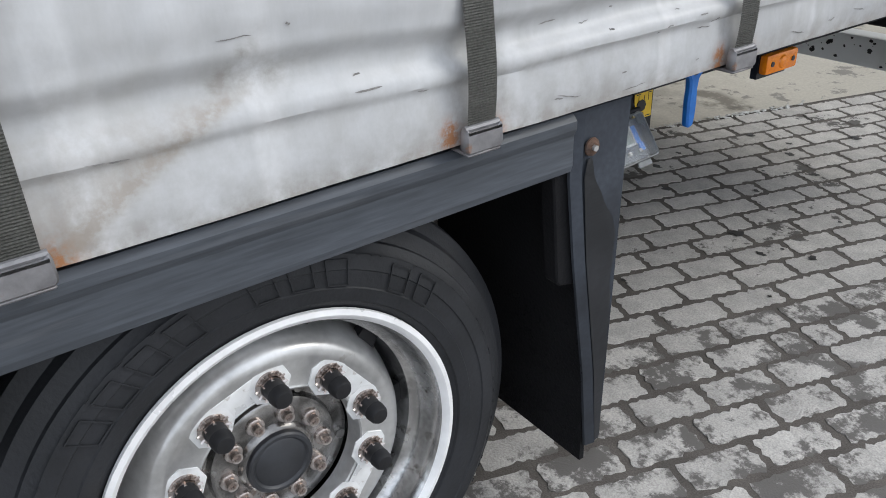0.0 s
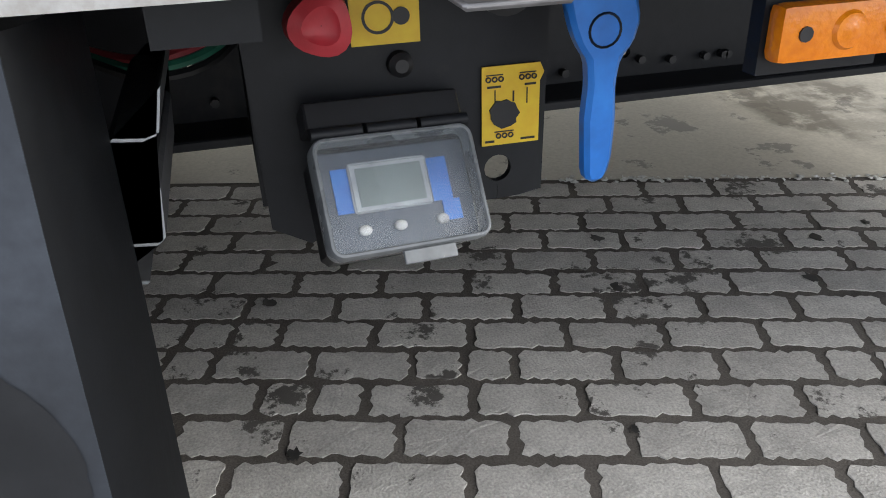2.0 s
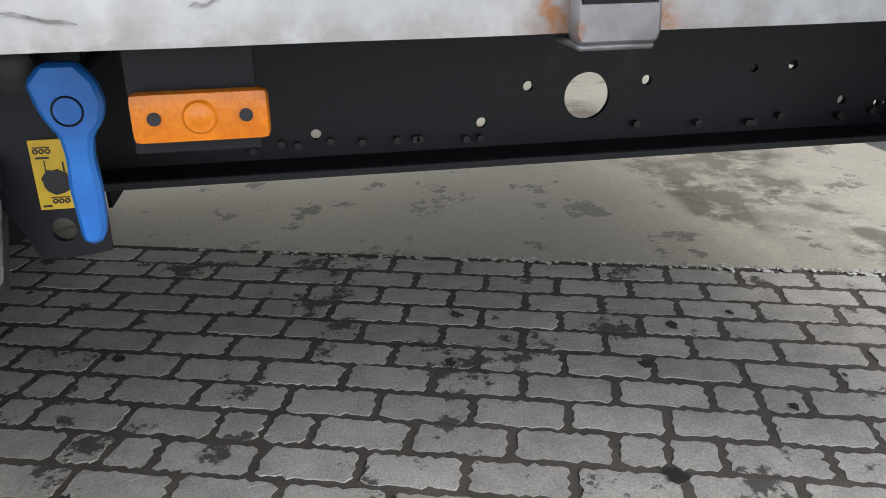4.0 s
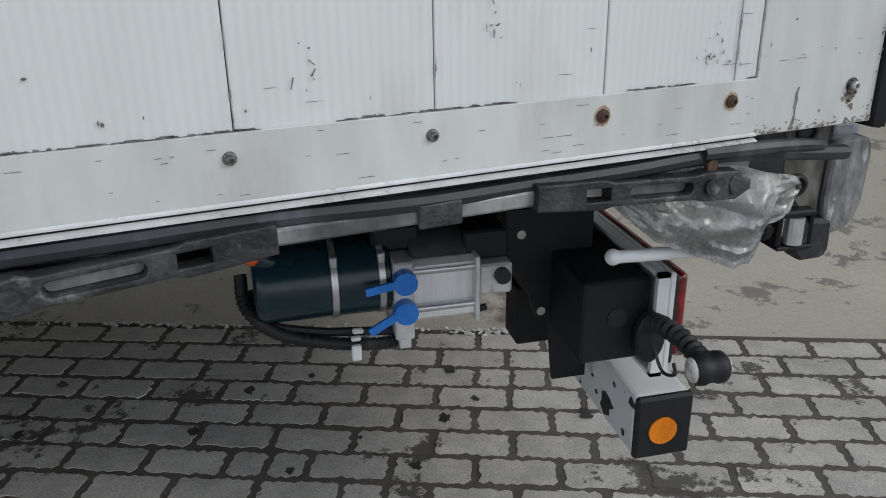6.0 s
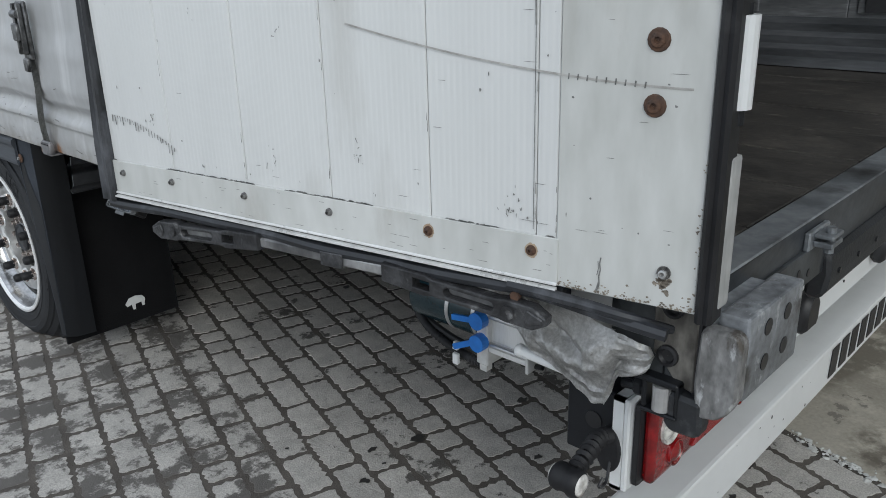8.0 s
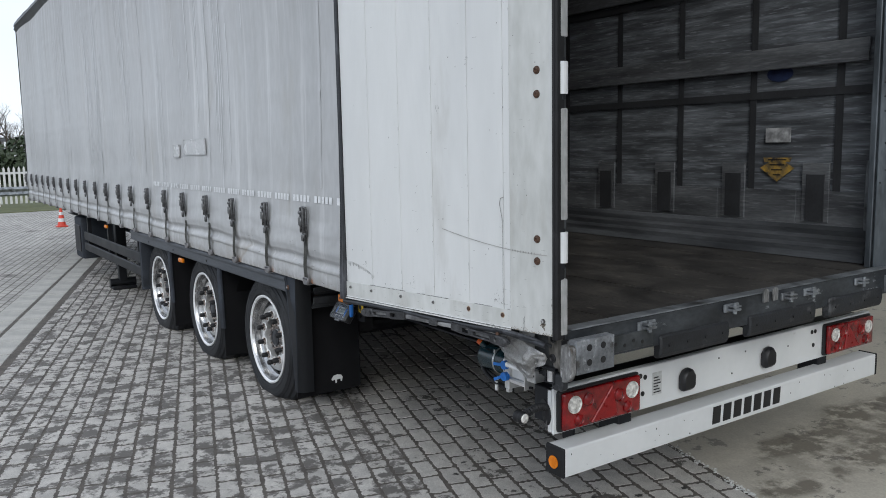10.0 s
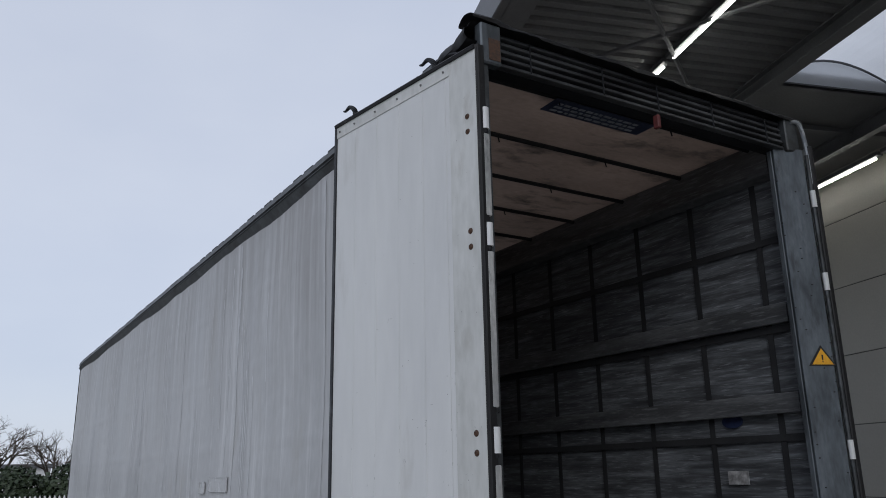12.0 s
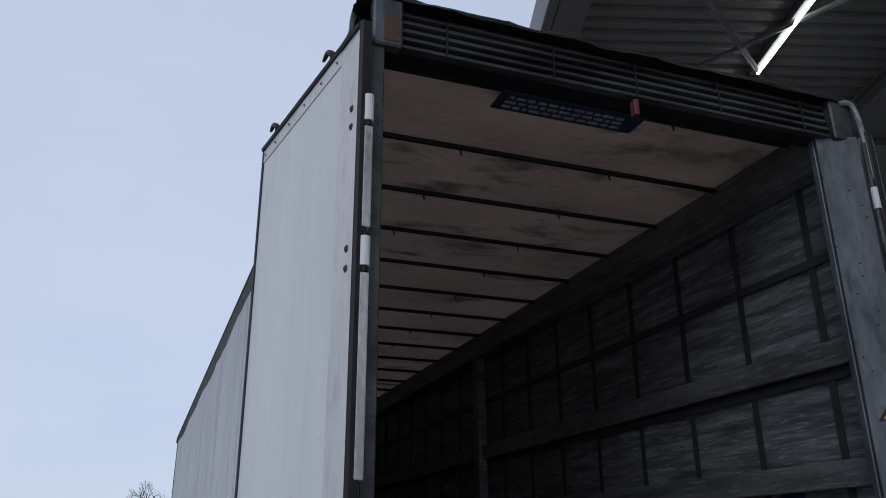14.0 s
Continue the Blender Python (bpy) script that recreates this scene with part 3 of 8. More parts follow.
for n, z in ((4.13, ROOF_Z - 0.13), (8.9, 6.62)):
    for k in range(8):
        u = -8.18 + 3.3 * k if n < 5 else -6.5 + 3.3 * k
        lamp_thing = thing("strip_light", "lit fluorescent strip light hung under the canopy deck", "lamp", tuple(yard(n, u, z)), "strip lights under the canopy")
        bm = bmesh.new()
        box(bm, n - 0.06, n + 0.06, u, u + 3.24, z + 0.02, z + 0.09, bevel=0.008, m=YARD)
        part("housing", bm, M_STEEL_GREY, lamp_thing)
        bm = bmesh.new()
        rod(bm, yard(n, u + 0.1, z - 0.005), yard(n, u + 1.58, z - 0.005), 0.02, 10)
        rod(bm, yard(n, u + 1.66, z - 0.005), yard(n, u + 3.14, z - 0.005), 0.02, 10)
        part("tube", bm, M_LAMP, lamp_thing, "glowing white tube")

# ---- far side of the yard ----
bm = bmesh.new()
prism(bm, [(-60, 24.0), (9, 24.0), (9, 60), (-60, 60)], "z", -0.06, 0.02)
single("grass_verge", bm, M_GRASS, "dull green grass verge behind the rail", "grass", kind="stuff")
FY = 27.0
fence = thing("fence", "white picket fence along the far edge of the yard", "fence", (0, FY, 0))
bm = bmesh.new()
prism(bm, [(-0.035, 0), (0.035, 0), (0.035, 1.12), (0, 1.2), (-0.035, 1.12)], "y", -0.012, 0.012)
picket_me = mesh_of("picket", bm, M_FENCE)
for k in range(150):
    again("picket", picket_me, fence, (-16 + 0.145 * k, FY, 0.1))
for z in (0.4, 1.05):
    bm = bmesh.new()
    box(bm, -16.2, 6, FY + 0.014, FY + 0.05, z, z + 0.07)
    part("rail", bm, M_FENCE, fence)
for k in range(10):
    bm = bmesh.new()
    box(bm, -16.1 + 2.4 * k, -16.0 + 2.4 * k, FY + 0.015, FY + 0.11, 0.0, 1.15, bevel=0.005)
    part("post", bm, M_FENCE, fence)
guard = thing("guard_rail", "galvanised crash barrier before the picket fence", "guard rail", (0, 25.4, 0))
bm = bmesh.new()
prism(bm, [(25.4, 0.42), (25.36, 0.47), (25.4, 0.55), (25.36, 0.63), (25.4, 0.7), (25.44, 0.7), (25.4, 0.63), (25.44, 0.55), (25.4, 0.47), (25.44, 0.42)], "x", -18, 7)
part("rail", bm, M_GALV, guard)
for k in range(7):
    bm = bmesh.new()
    box(bm, -17.5 + 4 * k, -17.4 + 4 * k, 25.45, 25.55, 0, 0.72)
    part("post", bm, M_GALV, guard)

# ---- the curtain-sided trailer ----
LEN, WID, DECK_Z, TOP_Z = 13.62, 2.5, 0.976, 3.88
trailer = thing("semi_trailer", "silver-grey curtain-sided semi trailer with its rear doors open", "trailer", (1.25, 6.8, 0))
CURTAIN_END = 0.12


HEM = ((0.0, 0.013), (0.04, 0.0155), (0.084, 0.0125), (0.0935, 0.0195), (0.102, 0.019), (0.130, 0.001), (0.138, 0.0), (0.172, 0.021), (0.205, 0.026), (0.29, 0.019), (0.4, 0.008), (0.6, 0.0), (4.0, 0.0))


def hem_roll(h):
    for (a, p), (b, q) in zip(HEM, HEM[1:]):
        if h <= b:
            t = (h - a) / (b - a)
            return p + (q - p) * t * t * (3 - 2 * t)
    return 0.0


def belly(y, z):
    """How far the cloth stands out: rolls near the hem, soft bulges above."""
    h = z - 0.895
    n1 = noise.noise((y * 0.9, 0.0, 3.0))
    n2 = noise.noise((y * 2.3, 4.0, 3.0))
    n3 = noise.noise((y * 5.5, z * 3.0, 7.0))
    up = min(1.0, max(0.0, (y - 2.6) / 0.35))
    roll = hem_roll(max(0.0, h * (1 - 0.11 * up * up * (3 - 2 * up)) * (1 - 0.14 * n1 - 0.07 * n2 - 0.02 * n3))) * (1 + 0.4 * n2 + 0.15 * n3)
    soft = 0.014 * noise.noise((y * 0.8, z * 1.1, 1.0)) + 0.004 * noise.noise((y * 3.1, z * 1.2, 5.0))
    fine = 0.0026 * noise.noise((y * 6.0, z * 9.0, 9.0)) + 0.0011 * noise.noise((y * 19.0, z * 26.0, 2.0))
    k = round((y - 2.11) / 0.571)
    pull = -0.007 * math.exp(-((y - (2.11 + 0.571 * k)) / 0.04) ** 2) * math.exp(-((h - 0.2) / 0.18) ** 2)
    slats = sum(0.0035 * math.exp(-((z - c) / 0.03) ** 2) * (0.4 + max(0.0, noise.noise((y * 0.7, c, 2.0)))) for c in (2.0, 2.62, 3.22))
    return roll + soft * min(1.0, h / 0.3 + 0.1) + fine + pull + slats


def curtain_mesh():
    bm = bmesh.new()
    zs = [0.895 + 0.006 * k for k in range(64)]
    zs += [zs[-1] + (3.81 - zs[-1]) * k / 70 for k in range(1, 71)]
    ys = [CURTAIN_END + 0.011 * k for k in range(361)]
    ys += [ys[-1] + (LEN - ys[-1]) * k / 110 for k in range(1, 111)]
    front = sheet(bm, len(ys) - 1, len(zs) - 1, lambda i, j: (-belly(ys[i], zs[j]), ys[i], zs[j]))
    back = [bm.verts.new((0.012, y, 0.893)) for y in ys]  # the turned-in hem
    for i in range(len(ys) - 1):
        bm.faces.new((front[i][0], back[i], back[i + 1], front[i + 1][0]))
    return bm


curtain = part("curtain", curtain_mesh(), M_CURTAIN, trailer, "dirty silver-grey tarpaulin side curtain", smooth=True)


def bump_at(v, c, w):
    return math.exp(-((v - c) / w) ** 2)


def curtain_dirt_and_crease(y, z):
    """Grime on the cloth: rubbed hem, a run of rusty water, a trodden patch, and smudges by each belt; also the
    crease's shade as a dark line.
    """
    h = z - 0.895
    d = 0.55 * math.exp(-max(0, h) / 0.012) + 0.22 * math.exp(-max(0, h) / 0.08) + 0.2 * math.exp(-max(0, h) / 0.4)
    d += 1.0 * bump_at(y, 1.25 + 0.006 * math.sin(h * 60), 0.016) * (1.0 if h < 0.13 else math.exp(-(h - 0.13) / 0.06))
    d += 0.3 * bump_at(y, 1.25, 0.05) * math.exp(-h / 0.2)
    d += 0.8 * bump_at(y + 0.9 * (z - 1.08), 3.01, 0.009) * (1.0 if 1.03 < z < 1.16 else 0.0) * max(0.0, 0.5 + 1.5 * noise.noise((y * 30, z * 30, 4.0)))
    # shade in the hem's crease, painted as a broken dark line
    d += 0.55 * bump_at(h, 0.093 + 0.004 * math.sin(y * 4), 0.007) * max(0.0, 0.35 + 1.4 * noise.noise((y * 1.9, 1.0, 8.0)))
    d += 0.7 * bump_at(h, 0.155, 0.02) * bump_at(y, 2.99, 0.05)
    k = round((y - 2.11) / 0.571)
    d += 0.4 * bump_at(abs(y - (2.11 + 0.571 * k)), 0.035, 0.018) * math.exp(-max(0, h) / 0.16)
    d += max(0.0, 0.28 * noise.noise((y * 1.3, z * 2.0, 4.0))) * math.exp(-max(0, h - 0.1) / 0.35)
    return min(1.0, max(0.0, d))


def trodden(y, z):
    """Tan scuffed patch with a slanting, rounded border, thickest along it."""
    h = z - 0.895
    if h > 0.15 or y > 3.5:
        return 0.0
    edge = 3.235 - 1.25 * h - 2.6 * h * h
    inside = 1 / (1 + math.exp(min(50.0, -(y - edge) / 0.004)))
    return inside * (0.25 + 0.9 * math.exp(-max(0, y - edge) / 0.035)) * min(1.0, (0.15 - h) / 0.02) + 0.5 * bump_at(y, 3.25, 0.04) * math.exp(-h / 0.02)


BELTS = {k: 2.11 + 0.571 * k + 0.012 * math.sin(k * 1.7) + (0.036 if k == 2 else 0) for k in range(-2, 21)}


def rust(y, z):
    """Rust washed out on both sides of each hook."""
    h = z - 0.895
    d = 0.0
    for k in (-2, -1, 0, 1, 2):
        for side in (-1, 1):
            c = BELTS[k] + side * 0.04
            d += (1.0 if k in (0, 1) else 0.6) * 1.5 * bump_at(y, c, 0.012) * bump_at(h, 0.012 + 0.006 * side, 0.018)
        d += 0.35 * bump_at(y, BELTS[k], 0.06) * math.exp(-max(0, h) / 0.02)
    return min(1.0, d)


def rain(y, z):
    """Long runs of washed-down dirt, thickest under the roof rail."""
    top = min(1.0, max(0.0, (z - 1.35) / 2.0))
    return top * (0.35 + 0.65 * top * top) * max(0.2, 0.8 + 0.6 * noise.noise((y * 1.1, z * 0.3, 6.0)))


for name, f in (("dirt", curtain_dirt_and_crease), ("rain", rain), ("trodden", trodden), ("rust", rust)):
    layer = curtain.data.attributes.new(name, "FLOAT", "POINT")
    for v, item in zip(curtain.data.vertices, layer.data):
        item.value = f(v.co.y + base_of(trailer).y, v.co.z + base_of(trailer).z)
bm = bmesh.new()
box(bm, WID - 0.005, WID, CURTAIN_END, LEN, 0.895, 3.785)
part("curtain", bm, M_CURTAIN, trailer)

# buckles, webbing and hooks along the hem
M_BUCKLE = mat("dirty_zinc_buckle", (0.2, 0.2, 0.2), (0.07, 0.07, 0.072), 40, 0.38, 0.7, fine=120, bump=0.2, stain=(0.04, 0.04, 0.04), stain_scale=30, stain_at=(0.5, 0.65))


def buckle_parts():
    bm = bmesh.new()
    box(bm, -0.030, -0.018, -0.029, 0.029, -0.085, 0.08, bevel=0.004)
    box(bm, -0.046, -0.030, -0.021, -0.013, -0.07, 0.075, bevel=0.003)
    box(bm, -0.046, -0.030, 0.013, 0.021, -0.07, 0.075, bevel=0.003)
    rod(bm, (-0.042, -0.02, 0.045), (-0.042, 0.02, 0.045), 0.012, 10)
    box(bm, -0.056, -0.044, -0.018, 0.018, -0.03, 0.02, bevel=0.004)
    box(bm, -0.042, -0.028, -0.016, 0.016, -0.12, -0.08, bevel=0.004)
    return mesh_of("ratchet_buckle", bm, M_BUCKLE, True)


def webbing_mesh(h):
    """A ribbed belt that follows the cloth, from the buckle down to the hook."""
    bm = bmesh.new()
    rows = 150
    left, right = [], []
    for j in range(rows + 1):
        z = 0.925 + h * j / rows
        x = -0.030 - 0.004 * math.sin(j * 0.045) - (0.0012 if j % 2 else 0)
        left.append(bm.verts.new((x, 0.0245, z)))
        right.append(bm.verts.new((x, -0.0245, z)))
    for j in range(rows):
        bm.faces.new((left[j], left[j + 1], right[j + 1], right[j]))
    bmesh.ops.solidify(bm, geom=bm.faces, thickness=0.002)
    return mesh_of("webbing", bm, M_WEB)


def hook_mesh():
    bm = bmesh.new()
    prism(bm, [(-0.029, 0.889), (0.029, 0.889), (0.033, 0.896), (0.032, 0.923), (0.0275, 0.927), (0.026, 0.9205), (-0.026, 0.9205), (-0.0275, 0.927), (-0.032, 0.923), (-0.033, 0.896)], "x", -0.040, -0.022, bevel=0.003)
    rod(bm, (-0.03, -0.03, 0.924), (-0.03, 0.03, 0.924), 0.005, 8)
    box(bm, -0.038, 0.02, -0.029, 0.029, 0.885, 0.890, bevel=0.002)
    return mesh_of("hem_hook", bm, M_HOOK, True)


M_HOOK = mat("scuffed_zinc_hook", (0.27, 0.265, 0.27), (0.15, 0.145, 0.15), 25, 0.5, 0.5, bump=0.2, stain=(0.26, 0.13, 0.07), stain_scale=24, stain_at=(0.6, 0.72))
buckle_me, webbing_me, hook_me = buckle_parts(), webbing_mesh(0.27), hook_mesh()
for k in range(-2, 21):
    y = BELTS[k]
    if k >= 0:
        again("ratchet_buckle", buckle_me, curtain, (-belly(y, 1.26), y - 0.02, 1.262), (0, 0, 0.03 * math.sin(k)), "grimy steel ratchet buckle")
    again("webbing", webbing_me, curtain, (0, y, 0), None, "ribbed grey belt webbing")
    again("hem_hook", hook_me, curtain, (0, y, 0.0), None, "zinc hook with rust at its edges")

# reflective squares and the document pocket
bm = bmesh.new()
for k in range(88):
    y = 1.30 + 0.047 * k
    if k % 6 != 3:
        q = [bm.verts.new((-belly(y + dy, z) - 0.004, y + dy, z)) for dy, z in ((0, 1.366), (0.034, 1.366), (0.034, 1.404), (0, 1.404))]
        bm.faces.new(q)
tagged(part("reflective_band", bm, mat("silver_reflector", (0.74, 0.75, 0.76), (0.66, 0.67, 0.68), 20, 0.3, fine=90), curtain, "band of pale silver reflector squares"), kind="stuff")
bm = bmesh.new()
for y, z, w, h in ((3.85, 1.64, 0.52, 0.12), (4.5, 1.62, 0.17, 0.1)):
    x = -belly(y + w / 2, z + h / 2) - 0.012
    box(bm, x, x + 0.004, y, y + w, z, z + h)
    for a, b, c, d in ((y, y + w, z, z + 0.008), (y, y + w, z + h - 0.008, z + h), (y, y + 0.01, z, z + h), (y + w - 0.01, y + w, z, z + h)):
        box(bm, x - 0.003, x, a, b, c, d)
part("document_pocket", bm, mat("clear_pocket", (0.54, 0.545, 0.55), (0.5, 0.505, 0.51), 9, 0.25), curtain, "clear plastic document pocket welded on the cloth")
# welded vertical seams and rain streaks standing slightly proud of the cloth
for k in range(7):
    bm = bmesh.new()
    y = 1.9 + 1.86 * k
    zs = [1.45 + 2.27 * j / 30 for j in range(31)]
    a = [bm.verts.new((-belly(y, z) - 0.002, y, z)) for z in zs]
    b = [bm.verts.new((-belly(y + 0.03, z) - 0.002, y + 0.03, z)) for z in zs]
    for j in range(30):
        bm.faces.new((a[j], b[j], b[j + 1], a[j + 1]))
    part("weld_seam", bm, M_CURTAIN, curtain)
M_STREAK = mat("rain_streak", (0.68, 0.69, 0.7), (0.56, 0.57, 0.58), 10, 0.4)
bm = bmesh.new()
rs = random.Random(4)
for k in range(90):
    y = rs.choice((3.6, 4.4, 6.2, 7.6, 7.9, 9.8, 11.2, 12.4)) + rs.gauss(0, 0.25)
    z1, w, ln = rs.uniform(2.3, 3.7), rs.uniform(0.004, 0.012), rs.uniform(0.3, 1.3)
    zs = [z1 - ln * j / 12 for j in range(13)]
    a = [bm.verts.new((-belly(y, z) - 0.0022, y, z)) for z in zs]
    b = [bm.verts.new((-belly(y + w, z) - 0.0022, y + w, z)) for z in zs]
    for j in range(12):
        bm.faces.new((a[j], b[j], b[j + 1], a[j + 1]))
tagged(part("rain_streak", bm, M_STREAK, curtain), kind="stuff")
# thin black rub marks along the creases of the cloth
bm = bmesh.new()
rs = random.Random(19)
for k in range(46):
    y, h = rs.uniform(1.35, 3.3), rs.choice((0.03, 0.095, 0.1, 0.13, 0.2, 0.21)) + rs.gauss(0, 0.008)
    ln, w, tilt = 0.006 + 0.05 * rs.random() ** 3, rs.uniform(0.0005, 0.0014), rs.gauss(0, 0.12)
    pts = [(y + ln * (j / 5 - 0.5), 0.895 + h + tilt * ln * (j / 5 - 0.5) + rs.gauss(0, 0.0006)) for j in range(6)]
    lo = [bm.verts.new((-belly(p, q) - 0.0012, p, q - w * (0.2 if j in (0, 5) else 1))) for j, (p, q) in enumerate(pts)]
    hi = [bm.verts.new((-belly(p, q) - 0.0012, p, q + w * (0.2 if j in (0, 5) else 1))) for j, (p, q) in enumerate(pts)]
    for j in range(5):
        bm.faces.new((lo[j], lo[j + 1], hi[j + 1], hi[j]))
tagged(part("rub_mark", bm, mat("black_rub_mark", (0.12, 0.115, 0.11), (0.25, 0.24, 0.23), 90, 0.7), curtain, "thin black rub marks"), kind="stuff")

bm = bmesh.new()
box(bm, 0.0, WID, LEN - 0.06, LEN, 0.86, TOP_Z, bevel=0.01)
part("front_wall", bm, M_WHITE, trailer)
bm = bmesh.new()
box(bm, -0.012, 0.03, LEN - 0.005, LEN + 0.02, 0.86, TOP_Z - 0.04, bevel=0.005)
part("front_post", bm, M_BLACK, trailer)

# roof rails, bows and cloth
for x, s in ((0.0, 1), (WID, -1)):
    bm = bmesh.new()
    prism(bm, [(x - 0.04 * s, 3.80), (x - 0.03 * s, 3.798), (x - 0.022 * s, 3.816), (x - 0.032 * s, 3.823), (x - 0.022 * s, 3.841), (x - 0.036 * s, 3.848), (x - 0.022 * s, 3.9), (x + 0.01 * s, 3.917),
               (x + 0.06 * s, 3.89), (x + 0.05 * s, 3.74), (x + 0.01 * s, 3.73)], "y", 0.16, LEN + 0.01)
    part("roof_rail", bm, M_GALV_DARK, trailer, "dark grey aluminium roof rail")
bm = bmesh.new()
rs = random.Random(9)
for k in range(60):
    y = 0.4 + 0.22 * k
    box(bm, -0.016, 0.05, y, y + 0.16, 3.898, 3.914 + 0.012 * rs.random(), bevel=0.004)
part("roof_edge", bm, M_RUBBER, trailer, "folded black cloth edge of the roof")
bm = bmesh.new()
sheet(bm, 24, 140, lambda i, j: (0.06 + 2.38 * i / 24, 0.1 + (LEN - 0.18) * j / 140, 3.862 + 0.012 * noise.noise((i * 0.25, j * 0.3, 2)) - 0.01 * abs(math.sin((0.1 + 13.44 * j / 140 - 0.284) * math.pi / 0.6)) ))
part("roof_cloth", bm, M_ROOFCLOTH, trailer, "pale stained tarpaulin roof seen from below", smooth=True)
for k in range(22):
    y = 0.284 + 0.6 * k
    bm = bmesh.new()
    rod(bm, (0.06, y, 3.815), (WID - 0.06, y, 3.815), 0.016, 8)
    for x in (0.72, 1.62):
        rod(bm, (x, y, 3.81), (x + 0.01, y, 3.77), 0.005, 6)
    part("roof_bow", bm, M_CHASSIS, trailer)
bm = bmesh.new()
box(bm, 0.685, 1.45, 0.25, 0.41, 3.785, 3.792, bevel=0.002)
part("roof_plate", bm, mat("dark_blue_plate", (0.025, 0.035, 0.075), (0.02, 0.028, 0.06), 6, 0.5), trailer, "dark blue plate under the roof")
rs = random.Random(3)
bm = bmesh.new()
for row in range(3):
    x = 0.73
    while x < 1.36:
        w = rs.uniform(0.02, 0.06)
        box(bm, x, x + w, 0.285 + row * 0.04, 0.302 + row * 0.04, 3.781, 3.785)
        x += w + 0.015
tagged(part("roof_plate_writing", bm, mat("pale_print", (0.3, 0.32, 0.36), None, 20, 0.6), trailer), kind="stuff")

# load floor with its long boards and worn rear edge
deck_base = DECK_Z - 0.03
bm = bmesh.new()
box(bm, 0.05, WID - 0.05, 0.12, LEN - 0.06, deck_base - 0.02, deck_base, 0)
deck = part("deck", bm, M_CHASSIS, trailer, "worn dark plywood load floor")
for k in range(8):
    x = 0.052 + 0.3 * k
    bm = bmesh.new()
    box(bm, x, x + 0.296, 0.075, LEN - 0.062, deck_base + 0.001, DECK_Z + 0.0012 * (k % 2), bevel=0.002)
    part("floor_board", bm, M_FLOORPLY, deck)
for x in (0.012, WID - 0.05):
    bm = bmesh.new()
    box(bm, x, x + 0.038, 0.16, LEN, 0.897, DECK_Z - 0.005)
    part("side_rave", bm, M_GALV_DARK, trailer)

# chassis beams with their drillings
M_HOLE = mat("bright_drilling", (0.5, 0.48, 0.42), None, 30, 0.7)


def beam(x):
    """A rolled beam: web with round openings, two flanges."""
    bm = bmesh.new()
    holes = [(1.329, 0.725, 0.036), (1.739, 0.689, 0.008), (1.857, 0.688, 0.007), (1.422, 0.744, 0.008), (1.235, 0.745, 0.008), (1.06, 0.756, 0.008), (0.993, 0.758, 0.008), (0.898, 0.698, 0.008), (1.493, 0.693, 0.008),
             (0.828, 0.762, 0.008), (0.811, 0.762, 0.006), (0.834, 0.69, 0.006), (0.818, 0.689, 0.005), (2.15, 0.70, 0.008), (2.3, 0.72, 0.008)]
    edge = [bm.edges.new((a, b)) for a, b in (lambda v: zip(v, v[1:] + v[:1]))([bm.verts.new((0, y, z)) for y, z in ((0.3, 0.655), (2.6, 0.655), (2.6, 0.93), (0.3, 0.93))])]
    for y, z, r in holes:
        n = 28 if r > 0.02 else 10
        ring = [bm.verts.new((0, y + r * math.cos(2 * math.pi * k / n), z + r * math.sin(2 * math.pi * k / n))) for k in range(n)]
        edge += [bm.edges.new((ring[k], ring[(k + 1) % n])) for k in range(n)]
    fill = bmesh.ops.triangle_fill(bm, edges=edge, use_beauty=True)
    faces = [g for g in fill["geom"] if isinstance(g, bmesh.types.BMFace)]
    bad = [f for f in faces if any((f.calc_center_median().yz - Vector((y, z))).length < r * 0.98 for y, z, r in holes)]
    bmesh.ops.delete(bm, geom=bad, context="FACES_ONLY")
    bmesh.ops.solidify(bm, geom=[f for f in bm.faces], thickness=0.01)
    bmesh.ops.translate(bm, verts=bm.verts, vec=(x, 0, 0))
    box(bm, x - 0.005, x + 0.005, 2.6, 13.0, 0.655, 0.93)
    box(bm, x - 0.07, x + 0.07, 0.3, 13.0, 0.644, 0.656, bevel=0.002)
    box(bm, x - 0.07, x + 0.07, 0.3, 13.0, 0.93, 0.94, bevel=0.002)
    return bm


part("chassis_beam", beam(0.56), M_CHASSIS, trailer, "black painted steel chassis beam with drillings")
part("chassis_beam", beam(1.9), M_CHASSIS, trailer, "black painted steel chassis beam with drillings")
rs = random.Random(11)
bm = bmesh.new()
for k in range(26):
    y = rs.uniform(0.75, 2.4)
    rod(bm, (0.546, y, 0.672 + 0.004 * (k % 3)), (0.556, y, 0.672 + 0.004 * (k % 3)), 0.0055, 8)
tagged(part("bolt", bm, M_BLACK, trailer), kind="stuff")
for k in range(9):
    y = 0.75 + 1.48 * k
    if k == 0:
        continue
    bm = bmesh.new()
    box(bm, 0.05, WID - 0.05, y, y + 0.06, 0.86, 0.938)
    part("cross_member", bm, M_CHASSIS, trailer)

